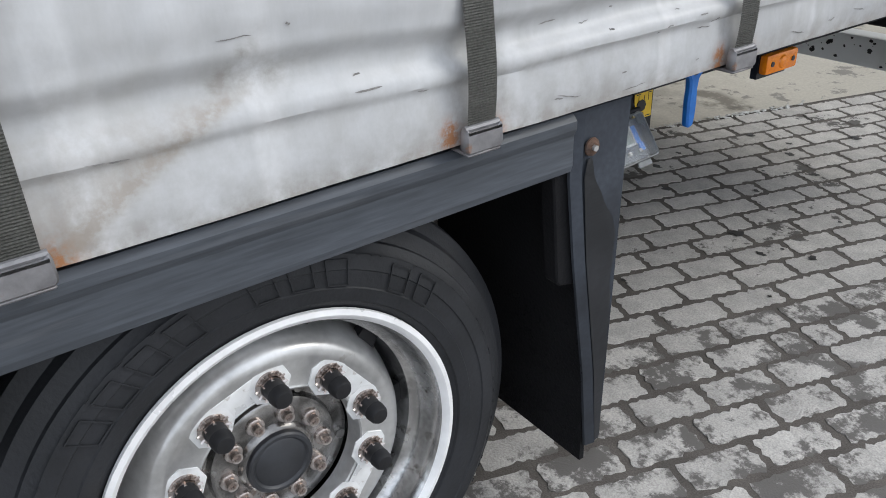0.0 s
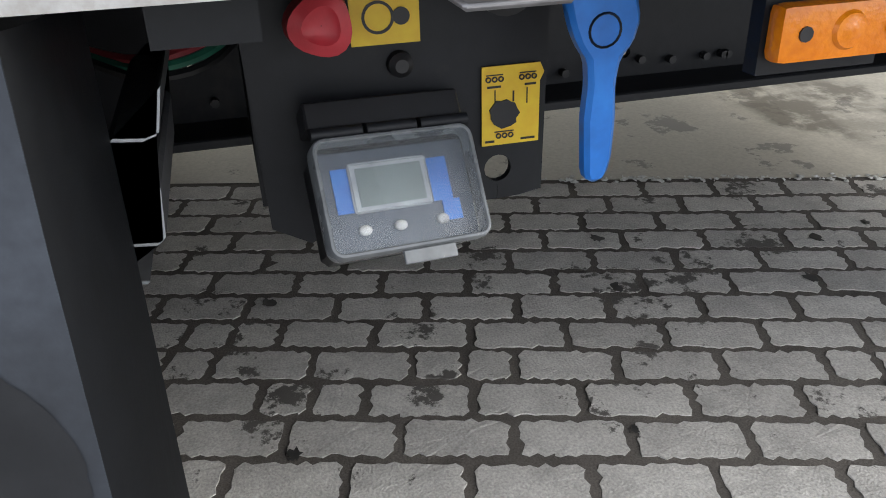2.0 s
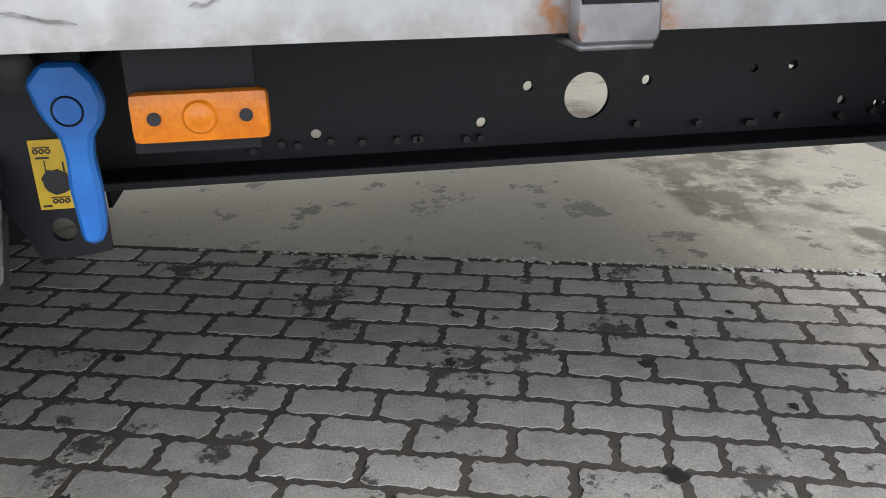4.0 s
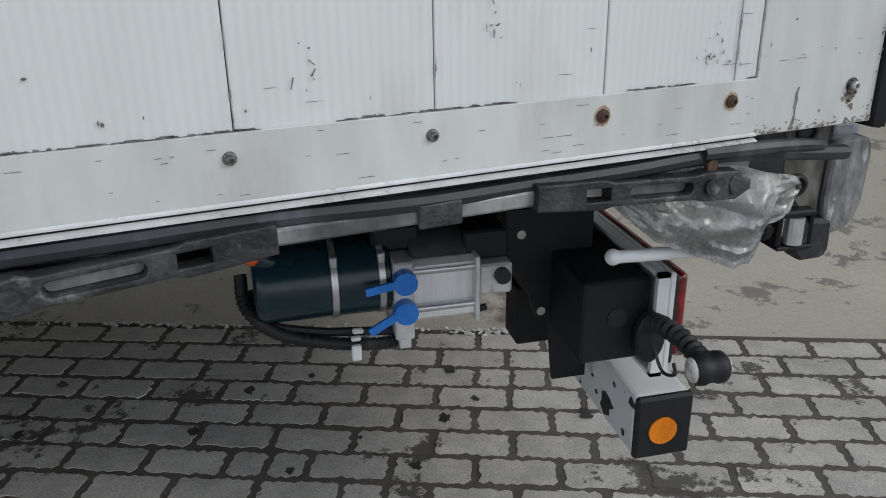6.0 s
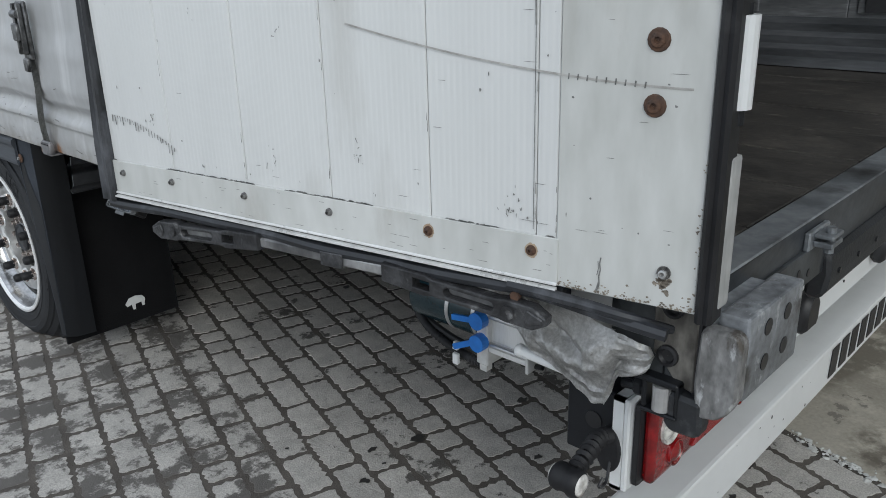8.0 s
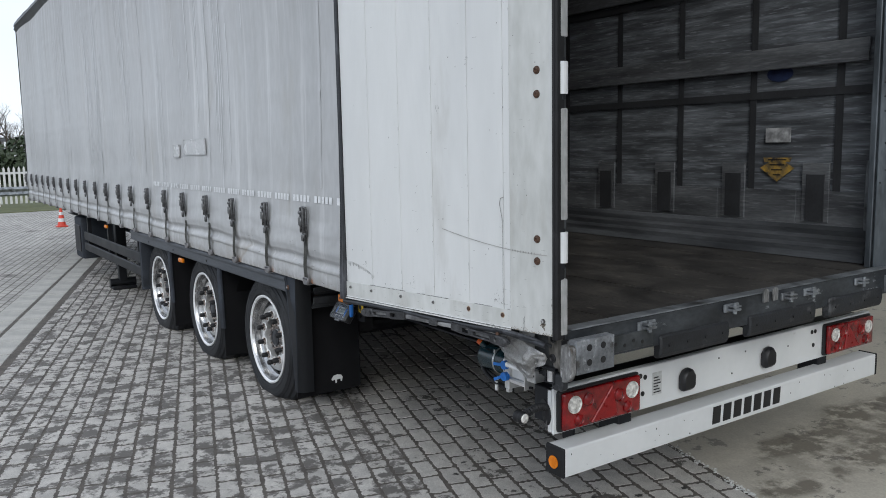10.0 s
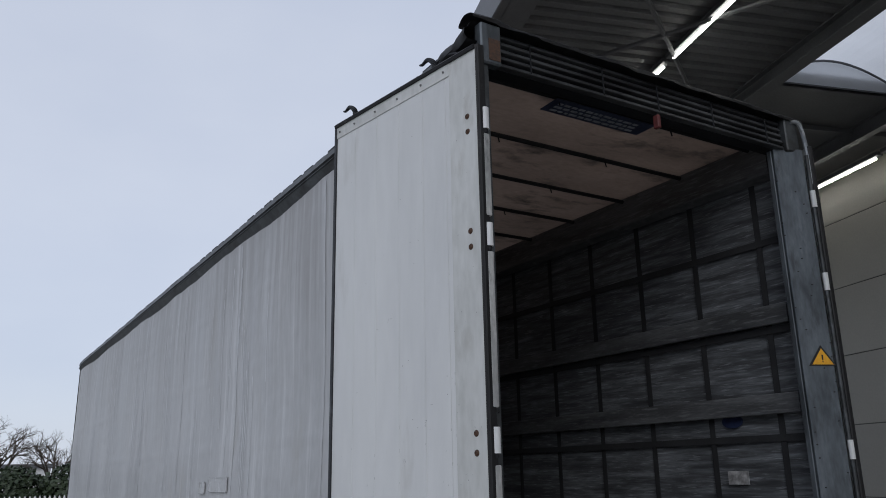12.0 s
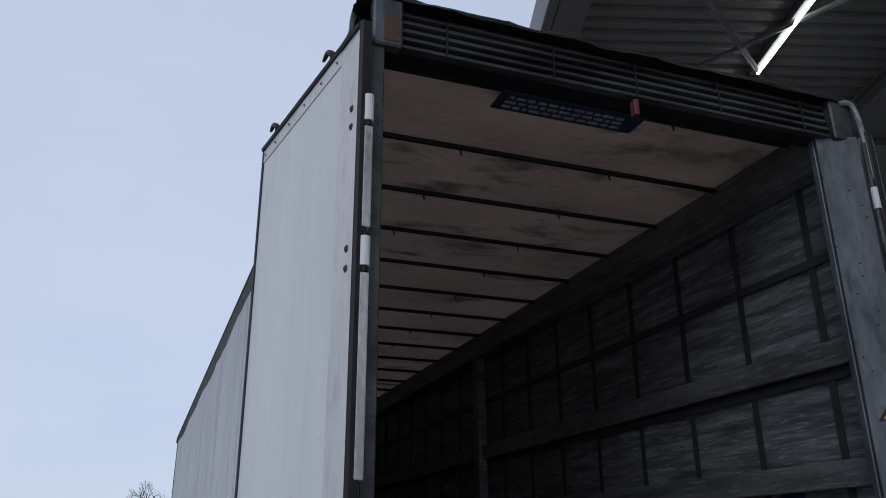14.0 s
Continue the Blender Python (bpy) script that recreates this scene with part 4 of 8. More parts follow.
# ---- rear door swung back along the side; its inner face shows ----
HX, HY = -0.057, 0.009
DDIR = Vector((-0.1651, 0.9863, 0)).normalized()
DNOR = Vector((-DDIR.y, DDIR.x, 0))
DM = Matrix(((DDIR.x, DNOR.x, 0, HX), (DDIR.y, DNOR.y, 0, HY), (0, 0, 1, 0), (0, 0, 0, 1)))  # (along, outwards, z)
DZ0, DZ1 = 0.984, 3.766
M_FLUTE = mat("fluted_door_panel", (0.66, 0.665, 0.655), (0.6, 0.605, 0.6), 2.0, 0.4, fine=14, fine_amount=0.05, bump=0.05, stretch=(1, 1, 0.25), stain=(0.44, 0.43, 0.4), stain_scale=3, stain_at=(0.62, 0.85))


def flutes(m, pitch, amount):
    nd, ln = m.node_tree.nodes, m.node_tree.links
    tc, wv = nd.new("ShaderNodeTexCoord"), nd.new("ShaderNodeTexWave")
    wv.bands_direction, wv.inputs["Scale"].default_value = "Y", 0.314 / pitch
    ln.new(tc.outputs["Object"], wv.inputs["Vector"])
    b = nd["Principled BSDF"]
    old = b.inputs["Normal"].links[0].from_node
    bp = nd.new("ShaderNodeBump")
    bp.inputs["Strength"].default_value, bp.inputs["Distance"].default_value = amount, 0.001
    ln.new(wv.outputs["Fac"], bp.inputs["Height"])
    ln.new(old.outputs["Normal"], bp.inputs["Normal"])
    ln.new(bp.outputs["Normal"], b.inputs["Normal"])


flutes(M_FLUTE, 0.0102, 0.34)
M_RIVET = mat("dull_rivet", (0.3, 0.295, 0.285), (0.1, 0.097, 0.095), 90, 0.3, 0.85, bump=0.2)
M_HALO = mat("rust_stain", (0.42, 0.33, 0.24), (0.3, 0.2, 0.13), 90, 0.6, bump=0.05)
M_SCUFF = mat("black_scuff", (0.1, 0.1, 0.1), (0.24, 0.24, 0.23), 120, 0.7)


def at_door(s, o, z):
    return DM @ Vector((s, o, z))


def rivet_mesh(r, m, ring=True):
    bm = bmesh.new()
    if ring:
        lathe(bm, [(0.0, r * 1.5), (0.003, r * 1.35), (0.0035, r), (0.007, r * 0.8), (0.0075, r * 0.45), (0.004, r * 0.35), (0.004, 0.0005)], 14, (0, 0, 0), axis="y")
    else:
        lathe(bm, [(0.0, r), (0.004, r * 0.9), (0.006, r * 0.4), (0.006, 0.0005)], 12, (0, 0, 0), axis="y")
    bmesh.ops.rotate(bm, verts=bm.verts, cent=(0, 0, 0), matrix=Matrix.Rotation(math.atan2(DNOR.y, DNOR.x) - math.pi / 2, 3, "Z"))
    return mesh_of("rivet", bm, m, True)


door = holder("rear_door", trailer, (HX, HY, 0), "white rear door folded back, its inner face showing")
bm = bmesh.new()
box(bm, -0.03, 1.174, -0.045, -0.006, DZ0 + 0.004, DZ1 - 0.004, m=DM)
part("core", bm, mat("door_core", (0.2, 0.2, 0.195), None, 8, 0.7), door)
seams = (-0.035, 0.167, 0.2, 0.382, 0.584, 0.786, 0.988, 1.178)
for k, (a, b) in enumerate(zip(seams, seams[1:])):
    bm = bmesh.new()
    box(bm, a + 0.0007, b - 0.0007, -0.006, 0.0 if k else 0.002, DZ0 if k else DZ0 - 0.004, DZ1, bevel=0.0012, m=DM)
    part("plank", bm, M_FLUTE if k else M_DOOR, door)
for z0, z1 in ((0.981, 1.052), (3.692, 3.766)):
    bm = bmesh.new()
    box(bm, 0.163, 1.179, 0.0005, 0.004, z0, z1, bevel=0.001, m=DM)
    part("trim", bm, M_DOOR, door, "riveted white trim strip")
bm = bmesh.new()
prism(bm, [(0.004, 0.982), (0.008, 0.982), (0.008, 0.984), (0.005, 0.986)], "x", 0.163, 1.179, m=DM)
prism(bm, [(0.004, 0.975), (0.011, 0.974), (0.011, 0.9768), (0.004, 0.979)], "x", 0.163, 1.179, m=DM)
part("lip", bm, mat("bright_lip", (0.78, 0.78, 0.77), (0.6, 0.6, 0.59), 20, 0.3, 0.3, bump=0.1, stain=(0.15, 0.15, 0.14), stain_scale=14, stain_at=(0.6, 0.72)), door, "bright aluminium lip")
riv_me, rust_riv_me, bolt_me = rivet_mesh(0.0047, M_RIVET), rivet_mesh(0.0055, M_RUST), rivet_mesh(0.010, M_RUST)
for k, s in enumerate((0.205, 0.385, 0.589, 0.793, 0.995, 1.147)):
    again("rivet", rust_riv_me if k < 2 else riv_me, door, at_door(s, 0.004, 1.028), None, "rusty rivet" if k < 2 else "")
    again("rivet", riv_me, door, at_door(s, 0.004, 3.728))
    if k < 2:  # rust stain round the rivet
        bm = bmesh.new()
        bm.faces.new([bm.verts.new(at_door(s + r * math.cos(a), 0.0043, 1.028 + r * math.sin(a) * 1.1)) for a, r in [(2 * math.pi * i / 28, 0.0105 + 0.0022 * noise.noise((i * 0.7, k, 5))) for i in range(28)]])
        part("rust_stain", bm, M_HALO, door)
for z in (1.249, 1.329, 1.842, 1.925, 2.767, 2.843, 3.344, 3.423):
    again("bolt", bolt_me, door, at_door(0.037, 0.002, z), None, "rusty bolt head")
TURN = Matrix.Rotation(math.atan2(DNOR.y, DNOR.x) - math.pi / 2, 3, "Z")
bm = bmesh.new()  # hexagonal grease fitting with an open nipple
rod(bm, (0, 0.0, 0), (0, 0.002, 0), 0.0095, 14)
rod(bm, (0, 0.002, 0), (0, 0.006, 0), 0.008, 6)
bmesh.ops.rotate(bm, verts=bm.verts, cent=(0, 0, 0), matrix=TURN)
fitting = again("grease_fitting", mesh_of("grease_fitting", bm, M_RIVET), door, at_door(0.010, 0.002, 1.031), None, "small hexagonal grease fitting")
bm = bmesh.new()
lathe(bm, [(0.006, 0.0058), (0.0095, 0.0054), (0.01, 0.0045), (0.01, 0.0032), (0.005, 0.0028), (0.005, 0.0004)], 14, (0, 0, 0), axis="y")
bmesh.ops.rotate(bm, verts=bm.verts, cent=(0, 0, 0), matrix=TURN)
again("nipple", mesh_of("nipple", bm, M_ALU, True), fitting, at_door(0.010, 0.002, 1.031))
bm = bmesh.new()  # grease and dirt: a run under the fitting, crusts along the plank's lower and outer edges
rs = random.Random(77)
for k in range(230):
    if k < 30:
        p, q, r = 0.010 + rs.gauss(0, 0.005), 1.022 - abs(rs.gauss(0, 0.009)), rs.uniform(0.0015, 0.004)
    elif k < 200:
        p, q = rs.uniform(-0.033, 0.163), DZ0 - 0.003 + abs(rs.gauss(0, 0.004)) * (2.2 if rs.random() < 0.2 else 1)
        if noise.noise((p * 30, 0, 4)) < -0.25:
            continue
        r = rs.uniform(0.0006, 0.0022)
    else:
        p, q, r = -0.034 + abs(rs.gauss(0, 0.0025)), DZ0 + 0.22 * rs.random() ** 1.5, rs.uniform(0.0006, 0.0022)
    bm.faces.new([bm.verts.new(at_door(p + r * 1.3 * math.cos(a) * rs.uniform(0.4, 1.2), 0.0025, max(DZ0 - 0.0035, q + r * math.sin(a) * rs.uniform(0.4, 1.2)))) for a in [2 * math.pi * i / 7 for i in range(7)]])
tagged(part("edge_dirt", bm, mat("brown_edge_dirt", (0.3, 0.26, 0.21), (0.13, 0.11, 0.09), 90, 0.8, bump=0.2), door, "brown crusted dirt along the edge"), kind="stuff")
# scuffs and scratches on the door face
rs = random.Random(21)
bm = bmesh.new()
for k in range(150):
    s, z = rs.uniform(0.0, 1.13), 1.07 + 2.5 * rs.random() ** 2.2
    if rs.random() < 0.3:
        s = rs.uniform(0.0, 0.2)
    n, sx, sz = 6, rs.uniform(0.0006, 0.003), rs.uniform(0.0006, 0.005)
    if rs.random() < 0.25:
        sx, sz = rs.uniform(0.006, 0.018), 0.0005
    vs = [bm.verts.new(at_door(s + sx * math.cos(a) * rs.uniform(0.5, 1), 0.0024, z + sz * math.sin(a) * rs.uniform(0.5, 1))) for a in [2 * math.pi * i / n for i in range(n)]]
    bm.faces.new(vs)
def stroke(bm, pts, w):
    """A thin mark along points (along, z) on the door face."""
    for (a, b), (c, d) in zip(pts, pts[1:]):
        n = Vector((-(d - b), c - a)).normalized() * w
        bm.faces.new([bm.verts.new(at_door(p + q * n.x, 0.0027, r + q * n.y)) for p, r, q in ((a, b, -1), (c, d, -1), (c, d, 1), (a, b, 1))])


for k in range(24):  # row of rubbed dashes along an arc
    t = k / 23
    s0, z0 = 1.155 - 0.18 * t, 1.148 - 0.05 * t ** 1.8
    stroke(bm, [(s0, z0), (s0 + rs.uniform(-0.002, 0.002), z0 - rs.uniform(0.006, 0.02))], rs.uniform(0.0006, 0.0016))
for k in range(9):  # comb of dashes on the long scratch
    s0 = 0.05 + 0.013 * k
    stroke(bm, [(s0, 1.278 + 0.006 * k / 9), (s0 + 0.001, 1.27 + 0.006 * k / 9)], 0.001)
stroke(bm, [(0.196, 1.475), (0.212, 1.47), (0.217, 1.45), (0.21, 1.42), (0.204, 1.39), (0.203, 1.343)], 0.0012)
stroke(bm, [(0.0985, 1.036), (0.1, 1.027), (0.0985, 1.018), (0.1005, 1.008), (0.0995, 0.996), (0.1015, 0.988)], 0.0009)
stroke(bm, [(0.1025, 1.03), (0.1015, 1.019), (0.1035, 1.009)], 0.0006)
stroke(bm, [(0.1, 1.0), (0.1025, 0.99), (0.104, 0.986)], 0.0014)
stroke(bm, [(0.203, 1.343), (0.203, 1.06)], 0.0006)
for k in range(40):  # fine level scratches on the trim
    s0, z0, w = rs.uniform(0.17, 1.16), rs.uniform(0.99, 1.048), 0.002 + 0.009 * rs.random() ** 2
    vs = [bm.verts.new(at_door(s0 + p * w, 0.0046, z0 + q * 0.0004)) for p, q in ((-1, -1), (1, -0.6), (0.9, 0.8), (-0.8, 1))]
    bm.faces.new(vs)
for k in range(10):  # knots of small nicks
    cs, cz = rs.uniform(0.0, 1.1), 1.08 + 1.6 * rs.random() ** 2
    for q in range(rs.randrange(3, 9)):
        s0, z0 = cs + rs.gauss(0, 0.006), cz + rs.gauss(0, 0.01)
        stroke(bm, [(s0, z0), (s0 + rs.gauss(0, 0.0015), z0 + rs.gauss(0, 0.003)), (s0 + rs.gauss(0, 0.002), z0 + rs.gauss(0, 0.003))], rs.uniform(0.0003, 0.0008))
for k in range(340):  # black dirt caught on the trim's upper edge and along the seams
    if k < 300:
        s0 = rs.uniform(0.17, 1.17)
        if noise.noise((s0 * 6, 0, 2)) < -0.05:
            continue
        w, h = rs.uniform(0.002, 0.012), rs.uniform(0.0008, 0.0028)
        vs = [bm.verts.new(at_door(s0 + w * p, 0.0046 if h < 0.0018 else 0.0026, 1.0525 + h * q)) for p, q in ((-1, 0), (1, 0), (0.6, rs.uniform(0.5, 1.2)), (-0.6, rs.uniform(0.4, 1)))]
    else:
        s0, z0 = rs.choice(seams[1:-1]) + rs.uniform(-0.001, 0.001), 1.06 + 1.2 * rs.random() ** 2
        vs = [bm.verts.new(at_door(s0 + p * 0.0006, 0.0026, z0 + q * rs.uniform(0.004, 0.02))) for p, q in ((-1, 0), (1, 0), (0.5, 1), (-0.5, 1))]
    bm.faces.new(vs)
tagged(part("scuff", bm, M_SCUFF, door, "black scuffs and scratches"), kind="stuff")
bm = bmesh.new()  # the long rubbed scratch
stroke(bm, [(0.53 - 0.54 * k / 30, 1.272 + 0.066 * (1 - k / 30) ** 1.8) for k in range(31)], 0.0014)
part("scratch", bm, mat("grey_rub_mark", (0.3, 0.29, 0.27), (0.45, 0.44, 0.42), 60, 0.6), door)
# rubber seals round the door
bm = bmesh.new()
slim = [(1.178, -0.03), (1.178, 0.006), (1.184, 0.009), (1.192, 0.005), (1.200, 0.006), (1.203, -0.004), (1.196, -0.03)]
wide = [(1.178, -0.03), (1.178, 0.010), (1.186, 0.016), (1.205, 0.011), (1.220, 0.013), (1.226, 0.0), (1.212, -0.03)]
rings = []
for z, k in ((0.965, 1.0), (1.08, 0.95), (1.2, 0.6), (1.4, 0.2), (1.7, 0.0), (3.785, 0.0)):  # wider towards its foot
    rings.append([bm.verts.new(at_door(a[0] + (b[0] - a[0]) * k, a[1] + (b[1] - a[1]) * k, z)) for a, b in zip(slim, wide)])
for lo, hi in zip(rings, rings[1:]):
    for k in range(7):
        bm.faces.new((lo[k], lo[(k + 1) % 7], hi[(k + 1) % 7], hi[k]))
bm.faces.new(rings[0])
bm.faces.new(rings[-1][::-1])
part("edge_seal", bm, M_SEAL, door, "black rubber edge seal")
bm = bmesh.new()
prism(bm, [(-0.036, -0.03), (-0.036, 0.008), (-0.042, 0.014), (-0.047, 0.009), (-0.053, 0.012), (-0.058, 0.005), (-0.06, -0.03)], "z", 0.972, 3.775, m=DM)
part("hinge_seal", bm, M_RUBBER, door, "black rubber seal beside the hinges")
bm = bmesh.new()
pts = [at_door(s, 0.002 + 0.003 * math.sin(s * 23), 0.960 + 0.003 * math.sin(s * 9) + (0.0 if s > 0.25 else -0.12 * (0.25 - s) ** 1.35)) for s in [1.2 - 0.04 * k for k in range(31)]]
tube(bm, pts, 0.010, 8)
tube(bm, [p + Vector((0.012, 0, 0.010 + 0.002 * math.sin(i * 1.7))) for i, p in enumerate(pts[:-4])], 0.009, 6)
part("bottom_seal", bm, M_SEAL, door, "torn black rubber seal along the bottom edge", smooth=True)
bm = bmesh.new()
tube(bm, [at_door(s, 0.004, 3.774) for s in (-0.03, 0.3, 0.7, 1.19)], 0.014, 6)
part("top_seal", bm, M_RUBBER, door)
for s in (0.28, 1.0):
    bm = bmesh.new()
    c = at_door(s, -0.01, 3.77)
    tube(bm, curve_pts([c, c + Vector((-0.008, 0.006, 0.05)), c + Vector((-0.02, 0.045, 0.082)), c + Vector((-0.026, 0.09, 0.074)), c + Vector((-0.026, 0.118, 0.084))], 6), lambda t: 0.019 - 0.014 * t, 8)
    part("roof_hook", bm, M_CHASSIS, door, "curved black hook")


def pierced(bm, outer, holes, lo, hi, m):
    """A flat bar drawn in (along, z) with openings through it, from depth lo to hi."""
    b2 = bmesh.new()
    edges = []
    for ring in [outer] + holes:
        vs = [b2.verts.new((p, 0, q)) for p, q in ring]
        edges += [b2.edges.new((vs[k], vs[(k + 1) % len(vs)])) for k in range(len(vs))]
    fill = bmesh.ops.triangle_fill(b2, edges=edges, use_beauty=True, normal=(0, 1, 0))
    e = bmesh.ops.extrude_face_region(b2, geom=list(b2.faces))
    bmesh.ops.translate(b2, verts=[v for v in e["geom"] if isinstance(v, bmesh.types.BMVert)], vec=(0, hi - lo, 0))
    bmesh.ops.translate(b2, verts=b2.verts, vec=(0, lo, 0))
    rim = [e for e in b2.edges if len(e.link_faces) == 2 and e.calc_face_angle() > 0.9 and min(v.co.y for v in e.verts) > hi - 1e-5]
    bmesh.ops.bevel(b2, geom=rim, offset=0.0026, segments=2, affect="EDGES", profile=0.6)
    bmesh.ops.transform(b2, matrix=m, verts=b2.verts)
    tmp = bpy.data.meshes.new("tmp")
    b2.to_mesh(tmp)
    b2.free()
    bm.from_mesh(tmp)
    bpy.data.meshes.remove(tmp)


def slot(a, b, lo, hi, n=5):
    """A long opening with round ends."""
    r, c = (hi - lo) / 2, (hi + lo) / 2
    return [(b - r + r * math.cos(t), c + r * math.sin(t)) for t in [-math.pi / 2 + math.pi * k / n for k in range(n + 1)]] + \
           [(a + r + r * math.cos(t), c + r * math.sin(t)) for t in [math.pi / 2 + math.pi * k / n for k in range(n + 1)]]


def lever_at(tip, d, z):
    """A cast lock lever: long slot, square slot, faceted nose; d is the way from the nose to the root."""
    h = 0.0185
    def at(q):
        return tip + d * q
    outer = [(at(0), z - 0.006), (at(0.022), z - h), (at(0.07), z - h), (at(0.085), z - h + 0.003), (at(0.2), z - h + 0.004), (at(0.215), z - h), (at(0.30), z - h + 0.004),
             (at(0.30), z + h - 0.002), (at(0.215), z + h), (at(0.2), z + h - 0.004), (at(0.085), z + h - 0.003), (at(0.07), z + h), (at(0.022), z + h), (at(0), z + 0.006)]
    def fix(r):
        return r if d > 0 else r[::-1]
    holes = [slot(*sorted((at(0.088), at(0.178))), z - 0.0075, z + 0.0075), [(p, q) for p, q in (lambda a, b: [(a, z - 0.007), (b, z - 0.007), (b, z + 0.008), (a, z + 0.008)])(*sorted((at(0.205), at(0.237))))]]
    bm = bmesh.new()
    pierced(bm, outer, holes, 0.0, 0.02, DM)
    return bm


def droop(bm, tip, d):
    """Let a lever hang: its nose lower than its root."""
    for v in bm.verts:
        along_door = (v.co - Vector((HX, HY, 0))).dot(DDIR)
        v.co.z -= 0.068 * (tip + 0.13 * d - along_door) * d
    return bm


M_CAST = mat("grey_cast_iron", (0.085, 0.086, 0.09), (0.028, 0.028, 0.03), 18, 0.42, 0.4, bump=0.5, fine=160, fine_amount=0.25, stain=(0.26, 0.26, 0.26), stain_scale=26, stain_at=(0.6, 0.74))
M_SCRAPED = mat("scraped_aluminium", (0.36, 0.36, 0.36), (0.12, 0.12, 0.124), 9, 0.45, 0.5, fine=60, fine_amount=0.25, bump=0.2, stretch=(3, 1, 0.6), stain=(0.07, 0.07, 0.07), stain_scale=10, stain_at=(0.55, 0.7))
for tip, d in ((0.172, 1), (1.058, -1)):
    lever_ob = part("lock_lever", droop(lever_at(tip, d, 0.934), tip, d), M_CAST, door, "grey cast lock lever with slots")
    bm = bmesh.new()  # round pin and facet on the nose
    rod(bm, DM @ Vector((tip + d * 0.062, 0.018, 0.934)), DM @ Vector((tip + d * 0.062, 0.024, 0.934)), 0.0105, 16)
    part("pin", droop(bm, tip, d), M_CAST, lever_ob)
    bm = bmesh.new()
    prism(bm, [(tip + d * 0.004, 0.93), (tip + d * 0.03, 0.921), (tip + d * 0.036, 0.934), (tip + d * 0.03, 0.947), (tip + d * 0.004, 0.938)], "y", 0.0195, 0.023, bevel=0.002, m=DM)
    part("nose", droop(bm, tip, d), M_CAST, lever_ob)
    bm = bmesh.new()
    prism(bm, slot(*sorted((tip + d * 0.09, tip + d * 0.176)), 0.9272, 0.9408), "y", 0.002, 0.006, m=DM)
    part("backing", droop(bm, tip, d), M_SCRAPED, lever_ob)
bm = bmesh.new()
box(bm, 0.45, 0.78, -0.012, 0.010, 0.935, 0.954, bevel=0.003, m=DM)
part("lever_strap", bm, M_SCRAPED, door, "scraped aluminium strap between the levers")
bm = bmesh.new()
box(bm, 0.56, 0.61, 0.0102, 0.015, 0.931, 0.958, bevel=0.002, m=DM)
part("strap_guide", bm, M_CAST, door)
bm = bmesh.new()
box(bm, 0.16, 1.17, -0.04, -0.016, 0.945, 0.98, m=DM)
part("bottom_profile", bm, M_CHASSIS, door)
bm = bmesh.new()  # rubber strip hanging loose from the corner
tube(bm, curve_pts([at_door(0.24, 0.006, 0.968), at_door(0.12, 0.012, 0.966), at_door(0.05, 0.006, 0.957), (-0.02, 0.02, 0.932)], 8), lambda t: 0.0095 - 0.003 * t, 8)
part("loose_seal", bm, M_SEAL, door, "loose black rubber strip at the corner", smooth=True)
bm = bmesh.new()
rod(bm, at_door(0.228, 0.004, 0.953), at_door(0.228, 0.012, 0.953), 0.008, 8)
part("rusty_nut", bm, M_RUST, door)
# hinges and bars on the rear post
M_HINGE_BAR = mat("scuffed_pale_steel", (0.5, 0.5, 0.49), (0.33, 0.335, 0.335), 9, 0.5, 0.3, fine=60, fine_amount=0.2, bump=0.2, stretch=(1, 1, 0.4), stain=(0.1, 0.098, 0.095), stain_scale=14, stain_at=(0.6, 0.72))
for z in (1.303, 1.893, 2.81, 3.388):
    bm = bmesh.new()
    rod(bm, (-0.020, -0.036, z - 0.055), (-0.020, -0.036, z + 0.055), 0.021, 16)
    part("hinge", bm, M_WHITE, trailer, "white hinge barrel")
    bm = bmesh.new()
    rod(bm, (-0.020, -0.036, z - 0.075), (-0.020, -0.036, z - 0.055), 0.014, 12)
    part("hinge_pin", bm, M_CHASSIS, trailer)
    bm = bmesh.new()
    rod(bm, (-0.020, -0.036, z + 0.055), (-0.020, -0.036, z + 0.068), 0.012, 12)
    part("hinge_pin", bm, M_CHASSIS, trailer)
for z0, z1 in ((0.985, 1.19), (1.40, 1.79), (2.03, 2.73), (2.9, 3.31)):
    bm = bmesh.new()
    box(bm, -0.038, -0.002, -0.048, -0.034, z0, z1, bevel=0.006, seg=2)
    box(bm, -0.012, -0.002, -0.036, 0.03, z0, z1, bevel=0.003)
    part("hinge_bar", bm, M_HINGE_BAR, trailer, "scuffed galvanised bar")
# the far door, folded along the other side
far_door = holder("rear_door", trailer, (WID + 0.05, 0, 0), "white rear door folded along the far side")
bm = bmesh.new()
box(bm, WID + 0.055, WID + 0.1, -0.02, 1.18, DZ0, DZ1, bevel=0.004)
part("panel", bm, M_DOOR, far_door)
bm = bmesh.new()
box(bm, WID + 0.02, WID + 0.062, -0.05, -0.015, DZ0 - 0.02, DZ1, bevel=0.006)
part("hinge_seal", bm, M_RUBBER, far_door)
for z in (1.297, 1.85, 2.86, 3.4):
    bm = bmesh.new()
    rod(bm, (WID + 0.012, -0.035, z - 0.055), (WID + 0.012, -0.035, z + 0.055), 0.0165, 14)
    part("hinge", bm, M_WHITE, trailer, "white hinge barrel")
bm = bmesh.new()
rod(bm, (WID + 0.012, -0.03, 0.95), (WID + 0.012, -0.03, 3.7), 0.012, 10)
part("hinge_bar", bm, M_GALV_DARK, trailer)

